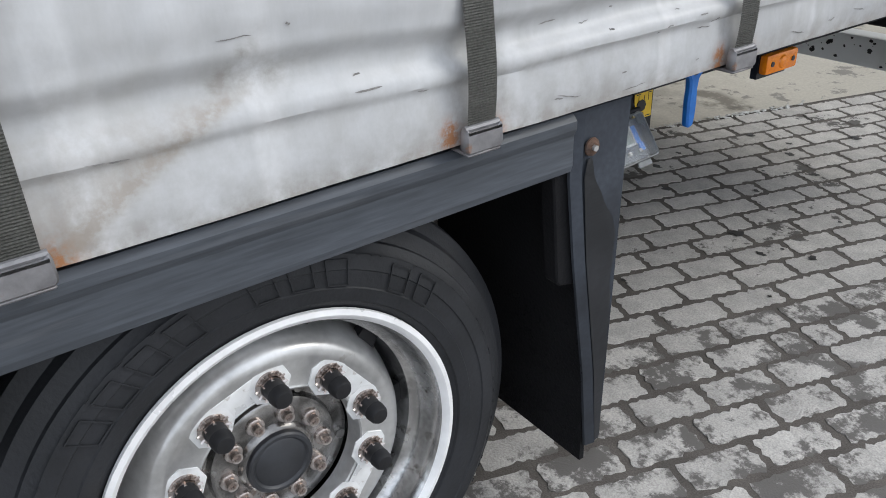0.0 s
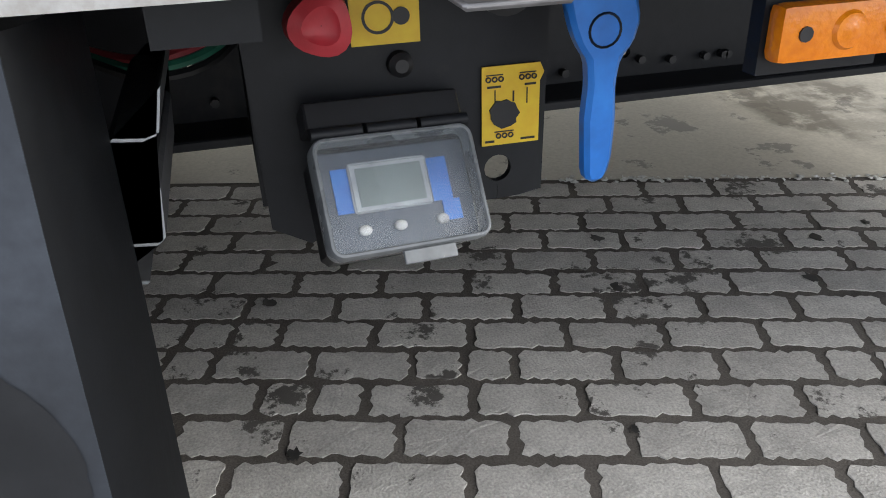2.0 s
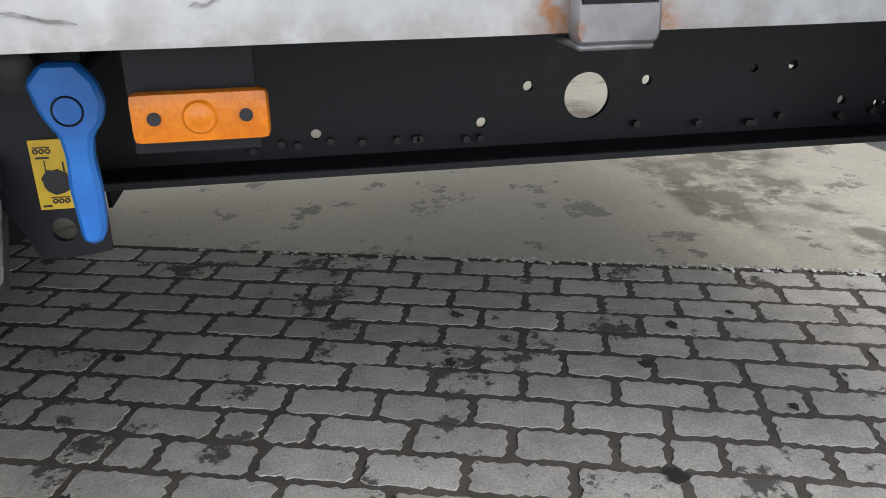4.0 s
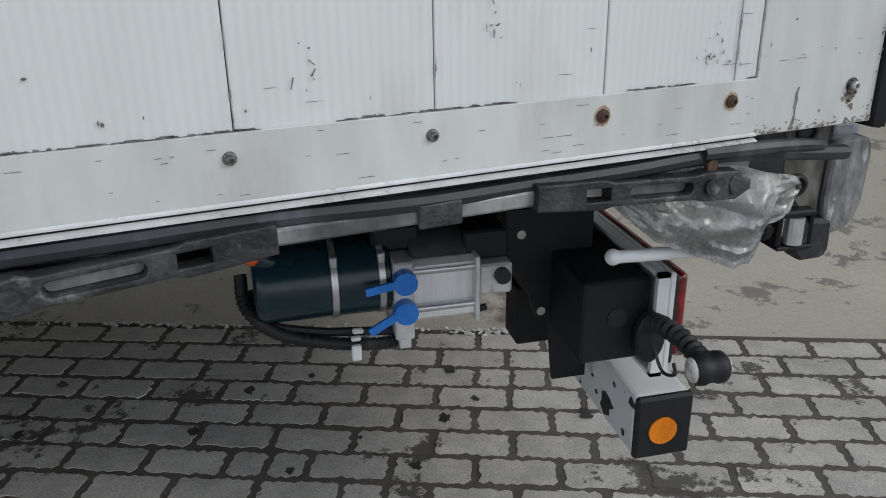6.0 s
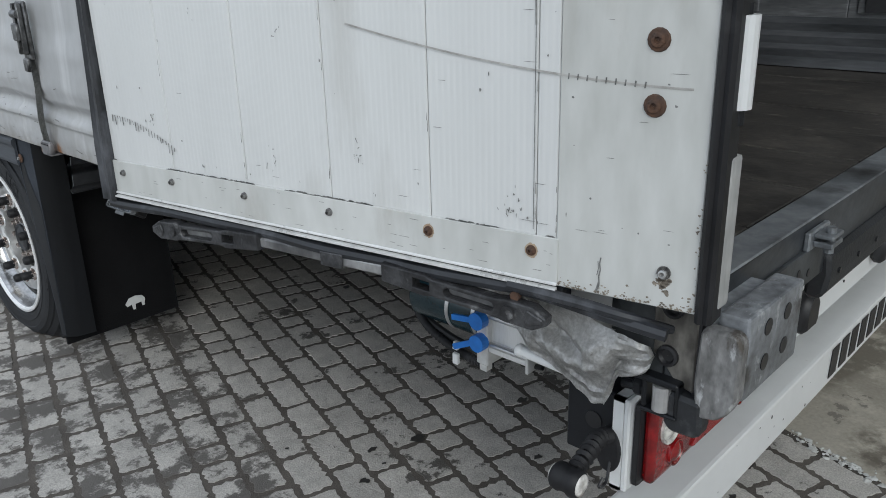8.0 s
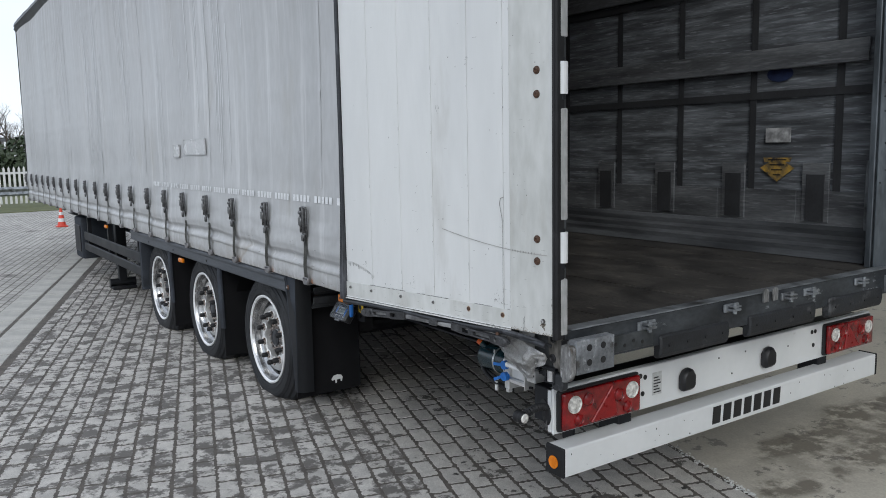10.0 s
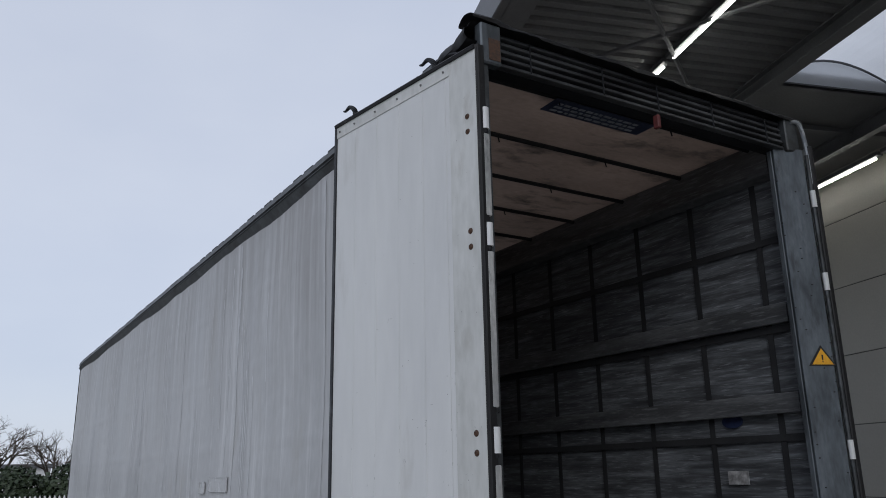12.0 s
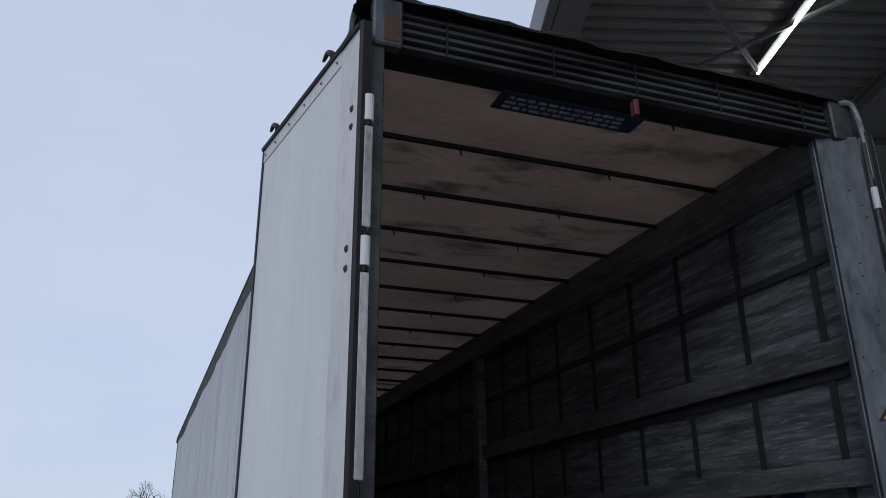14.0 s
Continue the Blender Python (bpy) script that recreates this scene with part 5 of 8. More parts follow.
# ---- rear frame ----
M_POST = mat("weathered_blue_grey_steel", (0.15, 0.17, 0.19), (0.07, 0.08, 0.09), 7, 0.45, 0.4, fine=50, fine_amount=0.2, bump=0.15, stretch=(1, 1, 0.3), stain=(0.05, 0.055, 0.06), stain_scale=9, stain_at=(0.58, 0.72))
def slant(x):
    """Depth of the far post's rear face, which is turned towards the load space."""
    return 0.06 - 0.421 * (x - 2.3)


def on_post(bm):
    """Lay a flat mark, drawn round x = 2.425 just behind y = 0.02, on that face."""
    for v in bm.verts:
        x = 2.42 + (v.co.x - 2.425) * 1.14
        v.co.x, v.co.y = x, slant(x) + v.co.y - 0.02
    return bm


for x0, x1, s in ((0.0, 0.055, 1), (WID - 0.2, WID, -1)):
    post = holder("corner_post", trailer, ((x0 + x1) / 2, 0.08, 0.8), "galvanised steel corner post with bolts")
    bm = bmesh.new()
    if s > 0:
        box(bm, x0, x1, 0.02, 0.04, 0.84, 3.74, bevel=0.004)
    else:
        prism(bm, [(x, slant(x)) for x in (2.3, 2.49)] + [(x, slant(x) + 0.02) for x in (2.5, 2.31)], "z", 0.84, 3.74, bevel=0.003)
    xo = x0 if s > 0 else x1
    box(bm, min(xo, xo + 0.012 * s), max(xo, xo + 0.012 * s), 0.04, 0.16, 0.84, 3.74)
    xi = x1 if s > 0 else x0
    box(bm, min(xi, xi - 0.02 * s), max(xi, xi - 0.02 * s), 0.04 if s > 0 else 0.078, 0.11, 0.98, 3.74, bevel=0.003)
    part("shell", bm, M_GALV_DARK if s > 0 else M_POST, post)
    bm = bmesh.new()
    rs = random.Random(5)
    for k in range(34):
        z = 1.05 + 0.075 * k + rs.uniform(-0.01, 0.01)
        x = x0 + 0.012 + rs.random() * (x1 - x0 - 0.024)
        rod(bm, (x, 0.021, z), (x, 0.016, z), 0.004, 6)
    tagged(part("bolts", bm if s > 0 else on_post(bm), M_BLACK, post), kind="stuff")
# warning triangle
bm = bmesh.new()
prism(bm, [(2.352, 2.338), (2.498, 2.338), (2.425, 2.463)], "y", 0.0165, 0.0195)
part("warning_sign", on_post(bm), M_BLACK, trailer, "yellow warning triangle with black border")
bm = bmesh.new()
prism(bm, [(2.369, 2.347), (2.481, 2.347), (2.425, 2.443)], "y", 0.0145, 0.0165)
part("sign_face", on_post(bm), mat("orange_sign", (0.8, 0.4, 0.02), (0.74, 0.36, 0.02), 20, 0.5), trailer)
bm = bmesh.new()
prism(bm, [(2.4225, 2.372), (2.4275, 2.372), (2.429, 2.405), (2.421, 2.405)], "y", 0.013, 0.0145)
box(bm, 2.4225, 2.4275, 0.013, 0.0145, 2.36, 2.367)
part("sign_mark", on_post(bm), M_BLACK, trailer)

M_BUFFER = mat("battered_galvanised_steel", (0.3, 0.315, 0.335), (0.15, 0.157, 0.166), 11, 0.55, 0.3, fine=70, fine_amount=0.25, bump=0.4, stain=(0.07, 0.068, 0.065), stain_scale=13, stain_at=(0.56, 0.66))
M_BUFFER_RUBBER = mat("scuffed_dark_rubber", (0.024, 0.026, 0.03), (0.012, 0.013, 0.015), 9, 0.6, bump=0.3, fine=120, fine_amount=0.2, stain=(0.1, 0.102, 0.105), stain_scale=12, stain_at=(0.58, 0.74))
M_PAD = mat("worn_steel_pad", (0.26, 0.258, 0.255), (0.1, 0.099, 0.097), 22, 0.6, 0.15, fine=130, fine_amount=0.3, bump=0.4, stretch=(1, 1, 0.5), stain=(0.07, 0.06, 0.05), stain_scale=20, stain_at=(0.6, 0.68))
for m in (M_BUFFER, M_PAD):
    streaks(m, (0.55, 0.56, 0.57), (30, 60, 22), (0.6, 0.7), 0.7)
M_SILL = mat("grimy_sill_paint", (0.066, 0.073, 0.082), (0.028, 0.031, 0.035), 8, 0.42, 0.3, fine=60, fine_amount=0.25, bump=0.2, stretch=(0.5, 1, 1), stain=(0.34, 0.355, 0.37), stain_scale=7, stain_at=(0.63, 0.67), stain_rough=0.75)
# sill with buffers, latches and the worn upper edge
sill = holder("rear_sill", trailer, (1.25, 0.05, 0.9), "grimy galvanised rear sill with rubber buffers and latches")
bm = bmesh.new()
box(bm, 0.03, WID - 0.03, 0.03, 0.075, 0.845, DECK_Z - 0.004, bevel=0.004)
box(bm, 0.03, WID - 0.03, 0.0, 0.03, 0.85, DECK_Z + 0.006, bevel=0.004)
part("beam", bm, M_SILL, sill)
bm = bmesh.new()
box(bm, 0.06, WID - 0.06, -0.004, 0.06, DECK_Z + 0.006, DECK_Z + 0.011, bevel=0.002)
part("wear_edge", bm, M_GALV, sill, "scraped bright steel edge")
for x0, x1 in ((0.52, 0.985), (1.11, 1.65), (1.75, 2.27)):
    bm = bmesh.new()
    prism(bm, [(-0.012, 0.89), (0.03, 0.895), (0.03, 0.795), (0.008, 0.79), (-0.01, 0.805), (-0.016, 0.845)], "x", x0 + 0.02, x1, bevel=0.008)
    buffer = part("rubber_buffer", bm, M_BUFFER_RUBBER, sill, "scuffed dark grey dock buffer")
    for k in range(4):
        bm = bmesh.new()
        x = x0 + 0.07 + (x1 - x0 - 0.12) * k / 3
        rod(bm, (x, -0.012, 0.845), (x, -0.019, 0.845), 0.006, 8)
        part("bolt", bm, M_BLACK, buffer)
for x in (0.46, 1.0, 1.42, 1.6, 2.05):
    bm = bmesh.new()
    box(bm, x - 0.05, x + 0.05, -0.012, 0.0, 0.93, 0.965, bevel=0.003)
    box(bm, x - 0.035, x + 0.02, -0.045, -0.012, 0.938, 0.948, bevel=0.002)
    box(bm, x - 0.035, x + 0.02, -0.045, -0.012, 0.954, 0.962, bevel=0.002)
    rod(bm, (x - 0.01, -0.032, 0.925), (x - 0.01, -0.032, 0.972), 0.009, 10)
    part("latch", bm, M_GALV, sill, "greasy steel door latch")
bm = bmesh.new()
box(bm, 0.2, 0.5, -0.008, 0.002, 0.862, 0.93, bevel=0.002)
plate = part("hole_plate", bm, M_GALV_DARK, sill)
for k in range(5):
    bm = bmesh.new()
    rod(bm, (0.235 + 0.05 * k, -0.0095, 0.885 + 0.012 * (k % 2)), (0.235 + 0.05 * k, -0.007, 0.885 + 0.012 * (k % 2)), 0.008, 10)
    part("hole", bm, M_BLACK, plate)
for x in (1.23, 1.30):
    bm = bmesh.new()
    prism(bm, [(x, 0.94), (x + 0.04, 0.94), (x + 0.04, 0.99), (x + 0.03, 1.0), (x + 0.01, 1.0), (x, 0.99)], "y", -0.01, -0.003)
    part("keeper_plate", bm, M_SCRAPED, sill)
for x0, s in ((-0.006, 1), (WID + 0.006, -1)):
    xs = sorted((x0, x0 + 0.205 * s))
    bm = bmesh.new()
    box(bm, *sorted((x0 + 0.022 * s, x0 + 0.215 * s)), -0.075, -0.03, 0.835, 0.962, bevel=0.005, seg=2)
    box(bm, *sorted((x0 + 0.03 * s, x0 + 0.2 * s)), -0.032, 0.03, 0.86, 0.95)
    xo = sorted((x0 - 0.006 * s, x0 + 0.02 * s))
    part("corner_buffer", bm, M_BUFFER, sill, "scuffed galvanised corner buffer")
    bm = bmesh.new()  # upright rubbing pad on the outer side, its corners hammered round
    prism(bm, [(-0.066, 0.946), (-0.022, 0.944), (-0.016, 0.938), (-0.0145, 0.86), (-0.018, 0.812), (-0.024, 0.804), (-0.05, 0.808), (-0.066, 0.822), (-0.076, 0.848), (-0.0765, 0.92), (-0.073, 0.938)], "x", xo[0], xo[1], bevel=0.0035)
    for v in bm.verts:
        v.co += Vector((0.0022 * noise.noise(v.co * 31), 0.003 * noise.noise(v.co * 24 + Vector((5, 0, 0))), 0.002 * noise.noise(v.co * 27)))
    part("rubbing_pad", bm, M_PAD, sill, "upright steel pad with worn rounded corners", smooth=True)
    bm = bmesh.new()
    box(bm, *sorted((xo[0] + 0.012, xo[1] + 0.02)), -0.0145, -0.008, 0.82, 0.955)
    part("pad_backing", bm, M_BLACK, sill)
    for k in range(2):
        for z in (0.875, 0.93):
            bm = bmesh.new()
            x = x0 + s * (0.085 + 0.07 * k)
            rod(bm, (x, -0.0765, z), (x, -0.07, z), 0.013, 12)
            part("socket", bm, M_BLACK, sill)
    bm = bmesh.new()
    prism(bm, [(-0.03, 0.828), (0.026, 0.832), (0.03, 0.782), (0.018, 0.766), (-0.026, 0.768), (-0.032, 0.782)], "x", xo[0] - 0.004, xo[1] + 0.004, bevel=0.006)
    part("buffer_foot", bm, M_BUFFER_RUBBER, sill)
# lower corner casting with bolt sockets
casting = holder("corner_casting", trailer, (0, 0.03, 0.9), "worn grey steel corner plate with bolt sockets")
bm = bmesh.new()
prism(bm, [(-0.018, 0.838), (0.012, 0.846), (0.03, 0.868), (0.052, 0.885), (0.055, 0.985), (-0.018, 0.985)], "x", -0.014, 0.0, bevel=0.004)
part("plate", bm, mat("worn_steel", (0.2, 0.19, 0.172), (0.07, 0.065, 0.058), 24, 0.55, 0.3, bump=0.5, fine=90, fine_amount=0.3, stain=(0.36, 0.345, 0.32), stain_scale=22, stain_at=(0.62, 0.72), stretch=(1, 1, 0.5)), casting)
for y, z in ((0.022, 0.966), (0.026, 0.889)):
    bm = bmesh.new()
    lathe(bm, [(0.002, 0.017), (-0.005, 0.0165), (-0.006, 0.012), (-0.001, 0.009), (-0.0005, 0.0005)], 18, (-0.014, y, z))
    part("bolt_socket", bm, M_BLACK, casting, smooth=True)
bm = bmesh.new()
box(bm, -0.006, 0.03, 0.05, 0.13, 0.87, 0.972, bevel=0.006)
box(bm, 0.0, 0.03, 0.12, 0.35, 0.93, 0.975, bevel=0.004)
part("bracket", bm, M_CHASSIS, casting)
casting.location += Vector((0.012, 0.006, -0.008))
# roller under the casting
bm = bmesh.new()
box(bm, -0.02, 0.03, 0.004, 0.01, 0.794, 0.848, bevel=0.003)
box(bm, -0.02, 0.03, 0.054, 0.062, 0.794, 0.848, bevel=0.003)
box(bm, -0.022, 0.02, 0.004, 0.075, 0.838, 0.848, bevel=0.003)
box(bm, -0.022, 0.02, 0.004, 0.062, 0.789, 0.795, bevel=0.002)
box(bm, -0.014, 0.02, 0.062, 0.083, 0.803, 0.832, bevel=0.006)
rod(bm, (-0.005, 0.1, 0.814), (-0.005, 0.06, 0.818), 0.008, 8)
part("roller_bracket", bm, M_CHASSIS, trailer)
bm = bmesh.new()
rod(bm, (-0.012, 0.032, 0.797), (-0.012, 0.032, 0.837), 0.014, 14)
part("roller", bm, M_ALU, trailer, "bright steel roller")


# the torn aluminium sheet
TORN_LOW = ((0.325, 0.886), (0.311, 0.874), (0.262, 0.831), (0.21, 0.805), (0.17, 0.79), (0.134, 0.775), (0.114, 0.782), (0.102, 0.806), (0.095, 0.838), (0.076, 0.845), (0.058, 0.851), (0.05, 0.859), (0.0455, 0.87), (0.044, 0.882))
TORN_TOP = ((0.325, 0.94), (0.15, 0.93), (0.112, 0.918), (0.076, 0.911), (0.058, 0.906), (0.05, 0.902), (0.0455, 0.895), (0.044, 0.884))


def between(rows, y):
    """Height between rows of (y, height), the largest y first."""
    for (ya, a), (yb, b) in zip(rows, rows[1:]):
        if y >= yb - 1e-9:
            return a + (b - a) * min(1.0, max(0.0, (ya - y) / (ya - yb)))
    return rows[-1][1]


def torn(i, j):
    a, b = i / 64, j / 30
    y = 0.325 - 0.281 * a
    low, top = between(TORN_LOW, y), between(TORN_TOP, y)
    z = top + (low - top) * b
    fold = abs(noise.noise((a * 3.2 + b * 1.5, b * 2.4, 3.0)))
    x = -0.03 - 0.028 * math.exp(-((a - 0.7) / 0.22) ** 2) * math.exp(-((b - 0.35) / 0.3) ** 2)
    x += 0.02 * math.exp(-((z - 0.872 - 0.25 * (y - 0.18)) / 0.012) ** 2) * math.exp(-((y - 0.2) / 0.05) ** 2)  # the deep crease
    x -= 0.012 * math.exp(-((z - 0.846) / 0.016) ** 2) * math.exp(-((y - 0.19) / 0.06) ** 2)
    x += 0.02 * max(0.0, b - 0.7) * (1 if a < 0.75 else 0.2)
    x += 0.03 * fold - 0.01 + 0.006 * abs(noise.noise((a * 9 + 2, b * 7, 3.0))) + 0.0025 * noise.noise((a * 26, b * 22, 1.0)) + 0.012 * max(0.0, (a - 0.9) / 0.1) ** 2
    return (x, y, z)


bm = bmesh.new()
sheet(bm, 64, 30, torn)
bmesh.ops.solidify(bm, geom=bm.faces, thickness=0.0015)
part("torn_sheet", bm, mat("crumpled_aluminium", (0.64, 0.635, 0.625), (0.46, 0.455, 0.447), 9, 0.36, 0.45, bump=0.35, bump_scale=60, fine=220, fine_amount=0.3, stain=(0.14, 0.13, 0.12), stain_scale=22, stain_at=(0.62, 0.7), stain_rough=0.72), trailer, "torn crumpled aluminium sheet", smooth=True)

# header with ribs, brackets and the bunched roof cloth
header = holder("rear_header", trailer, (1.25, 0.08, 3.8), "dark ribbed rear roof beam with scuffed end brackets")
bm = bmesh.new()
box(bm, 0.02, WID - 0.02, 0.06, 0.14, 3.73, 3.93)
part("beam", bm, M_CHASSIS, header)
for k in range(5):
    z = 3.735 + 0.043 * k
    bm = bmesh.new()
    prism(bm, [(0.02 + 0.004 * k, z), (0.062, z - 0.002), (0.062, z + 0.03), (0.03 + 0.004 * k, z + 0.022)], "x", 0.13, WID - 0.13, bevel=0.003)
    part("rib", bm, mat("grimy_steel_rib", (0.1, 0.105, 0.11), (0.03, 0.03, 0.033), 9, 0.4, 0.4, bump=0.2, stretch=(0.3, 1, 1)) if k == 0 else bpy.data.materials["grimy_steel_rib"], header)
for x in (0.32, 0.82, 1.24, 1.7, 2.2):
    bm = bmesh.new()
    rod(bm, (x, 0.016, 3.74), (x + 0.01, 0.03, 3.92), 0.004, 6)
    part("wire", bm, M_CHASSIS, header)
for x0, x1 in ((0.0, 0.125), (WID - 0.125, WID)):
    bm = bmesh.new()
    box(bm, x0, x1, 0.0, 0.06, 3.72, 3.945, bevel=0.008)
    # The far bracket's darker steel paints in the shade under the header.
    part("end_bracket", bm, M_POST if x0 < 1 else M_GALV_DARK, header, "scuffed galvanised end bracket")
bm = bmesh.new()
box(bm, 0.045, 0.115, -0.003, 0.0, 3.74, 3.86, bevel=0.001)
part("rust_patch", bm, M_RUST, header)
bm = bmesh.new()
tube(bm, curve_pts([(2.43, 0.0, 3.93), (2.49, -0.015, 3.93), (2.52, -0.02, 3.87), (2.525, -0.03, 3.7), (2.525, -0.03, 3.5)], 5), 0.014, 8)
part("corner_pipe", bm, M_GALV, header, "bent galvanised corner pipe", smooth=True)
bm = bmesh.new()
box(bm, 1.215, 1.24, 0.01, 0.05, 3.635, 3.715, bevel=0.004)
part("red_tag", bm, mat("dull_red", (0.13, 0.03, 0.03), None, 20, 0.6), header)


def cap(i, j):
    x = -0.05 + 2.6 * i / 60
    a = j / 12 * math.pi
    r = 0.045 + 0.012 * noise.noise((x * 5, j * 0.3, 4)) + 0.006 * noise.noise((x * 19, j, 4))
    return (x, 0.055 - math.cos(a) * r * 1.5, 3.935 + math.sin(a) * r * 1.0 + (0.015 * math.exp(-((x + 0.05) / 0.2) ** 2)))


bm = bmesh.new()
sheet(bm, 60, 12, cap)
part("roof_flap", bm, M_RUBBER, header, "wrinkled black cloth flap over the beam", smooth=True)


def bunch(i, j):
    y = 0.03 + 0.75 * i / 40
    a = 2 * math.pi * j / 14
    r = (0.05 * (1 - (i / 40)) ** 0.8 + 0.008) * (1 + 0.5 * noise.noise((y * 9, math.cos(a), math.sin(a))))
    zc = 3.90 - 0.10 * (i / 40) ** 0.7
    return (-0.02 + r * math.cos(a), y, zc + r * math.sin(a))


bm = bmesh.new()
sheet(bm, 40, 14, bunch)
part("bunched_cloth", bm, M_RUBBER, header, "bunched black roof cloth", smooth=True)
bm = bmesh.new()
tube(bm, curve_pts([(-0.04, 0.10, 3.8), (-0.06, 0.25, 3.845), (-0.055, 0.4, 3.83), (-0.03, 0.42, 3.80)], 5), 0.011, 7)
part("roof_strap", bm, M_CHASSIS, header, smooth=True)

# ---- inside of the far curtain: slats, belts, pockets ----
inner = holder("inner_curtain", trailer, (2.45, 6, 1), "grimy inside of the far curtain with slats and belts")
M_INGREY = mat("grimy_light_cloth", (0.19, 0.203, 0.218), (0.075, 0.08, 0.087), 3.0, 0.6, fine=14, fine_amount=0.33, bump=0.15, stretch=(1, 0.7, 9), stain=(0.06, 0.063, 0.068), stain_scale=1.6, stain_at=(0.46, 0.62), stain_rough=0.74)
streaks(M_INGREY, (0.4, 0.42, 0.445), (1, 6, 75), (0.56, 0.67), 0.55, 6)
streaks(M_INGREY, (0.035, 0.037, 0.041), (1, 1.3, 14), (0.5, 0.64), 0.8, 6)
bm = bmesh.new()
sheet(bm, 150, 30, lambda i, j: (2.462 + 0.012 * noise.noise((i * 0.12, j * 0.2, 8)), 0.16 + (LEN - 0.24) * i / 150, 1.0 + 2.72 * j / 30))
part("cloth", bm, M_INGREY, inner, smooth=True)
for k in range(23):
    y = 0.363 + 0.549 * k
    bm = bmesh.new()
    box(bm, 2.445, 2.449, y - 0.022, y + 0.022, 1.355, 3.6)
    part("belt", bm, M_STRAP_IN, inner)
    bm = bmesh.new()
    box(bm, 2.43, 2.444, y + 0.035, y + 0.2, 1.19, 1.53, bevel=0.002)
    box(bm, 2.438, 2.446, y - 0.31, y + 0.236, 1.15, 1.37, bevel=0.002)
    part("hem_pocket", bm, M_SLAT, inner)
    bm = bmesh.new()
    box(bm, 2.421, 2.4302, y + 0.06, y + 0.17, 1.196, 1.465)
    part("pocket_slot", bm, M_STRAP_IN, inner)
for z in (1.935, 2.61, 3.19):
    bm = bmesh.new()
    box(bm, 2.44, 2.4455, 0.16, LEN - 0.1, z - 0.022, z + 0.022)
    part("belt", bm, M_STRAP_IN, inner)
for z in (2.08, 2.64):
    for k in range(4):
        bm = bmesh.new()
        box(bm, 2.40, 2.425, 0.19 + 3.36 * k, 3.53 + 3.36 * k, z, z + 0.125, bevel=0.004)
        part("slat", bm, M_SLAT, inner)
bm = bmesh.new()
prism(bm, [(2.40, 0.982), (2.45, 0.982), (2.45, 1.175), (2.43, 1.175), (2.42, 1.15), (2.424, 1.12), (2.412, 1.10), (2.416, 1.07), (2.404, 1.05), (2.408, 1.02)], "y", 0.17, LEN - 0.1)
part("bottom_rail", bm, mat("ribbed_aluminium", (0.2, 0.21, 0.225), (0.085, 0.09, 0.097), 5, 0.45, 0.5, bump=0.15, stretch=(1, 0.3, 2)), inner, "ribbed aluminium bottom rail")
bm = bmesh.new()
box(bm, 2.425, 2.45, 0.15, 0.19, 0.985, 1.55, bevel=0.004)
part("end_rail", bm, M_GALV, inner)
bm = bmesh.new()
prism(bm, [(0.62, 1.5), (0.733, 1.418), (0.846, 1.5), (0.733, 1.562)], "x", 2.440, 2.4435)
prism(bm, [(0.64, 1.562), (0.826, 1.562), (0.816, 1.535), (0.65, 1.535)], "x", 2.439, 2.4435)
part("diamond_sign", bm, mat("worn_orange_label", (0.5, 0.3, 0.04), (0.16, 0.12, 0.06), 18, 0.6, stain=(0.05, 0.045, 0.04), stain_scale=14, stain_at=(0.5, 0.65)), inner, "worn orange diamond label")
bm = bmesh.new()
for k in range(4):
    box(bm, 2.4375, 2.439, 0.672 + 0.012 * k, 0.794 - 0.012 * k, 1.545 - 0.03 * k, 1.552 - 0.03 * k)
part("sign_writing", bm, M_BLACK, inner)
bm = bmesh.new()
box(bm, 2.438, 2.4435, 0.65, 0.815, 1.652, 1.738, bevel=0.001)
part("white_label", bm, mat("worn_white_label", (0.5, 0.5, 0.5), (0.2, 0.2, 0.2), 20, 0.6), inner)
bm = bmesh.new()
prism(bm, [(0.734 + 0.085 * math.cos(2 * math.pi * k / 24), 2.055 + 0.045 * math.sin(2 * math.pi * k / 24)) for k in range(24)], "x", 2.44, 2.4435)
part("oval_sticker", bm, mat("dark_blue_sticker", (0.02, 0.03, 0.075), (0.015, 0.02, 0.05), 20, 0.45), inner, "dark blue oval sticker")
bm = bmesh.new()
prism(bm, [(2.35, 3.63), (2.36, 3.615), (2.445, 3.6), (2.445, 3.835), (2.35, 3.835)], "y", 0.15, LEN - 0.1)
part("roof_side_rail", bm, M_SLAT, inner, "dark aluminium rail along the roof's edge")
# this side's curtain from within, front bulkhead
bm = bmesh.new()
box(bm, 0.03, 0.034, 0.16, LEN - 0.06, DECK_Z + 0.01, 3.7)
part("inner_curtain", bm, M_INNER, trailer)
for z in (1.4, 2.06, 2.66, 3.55):
    bm = bmesh.new()
    box(bm, 0.036, 0.06, 0.2, LEN - 0.1, z, z + 0.125, bevel=0.004)
    part("slat", bm, M_SLAT, trailer)
for y in (4.6, 9.1):
    for x in (0.05, WID - 0.14):
        bm = bmesh.new()
        box(bm, x, x + 0.09, y, y + 0.12, DECK_Z, 3.72, bevel=0.004)
        part("side_post", bm, M_SLAT, trailer)
bm = bmesh.new()
box(bm, 0.04, WID - 0.04, LEN - 0.09, LEN - 0.064, DECK_Z, 3.8)
part("bulkhead", bm, M_INNER, trailer)

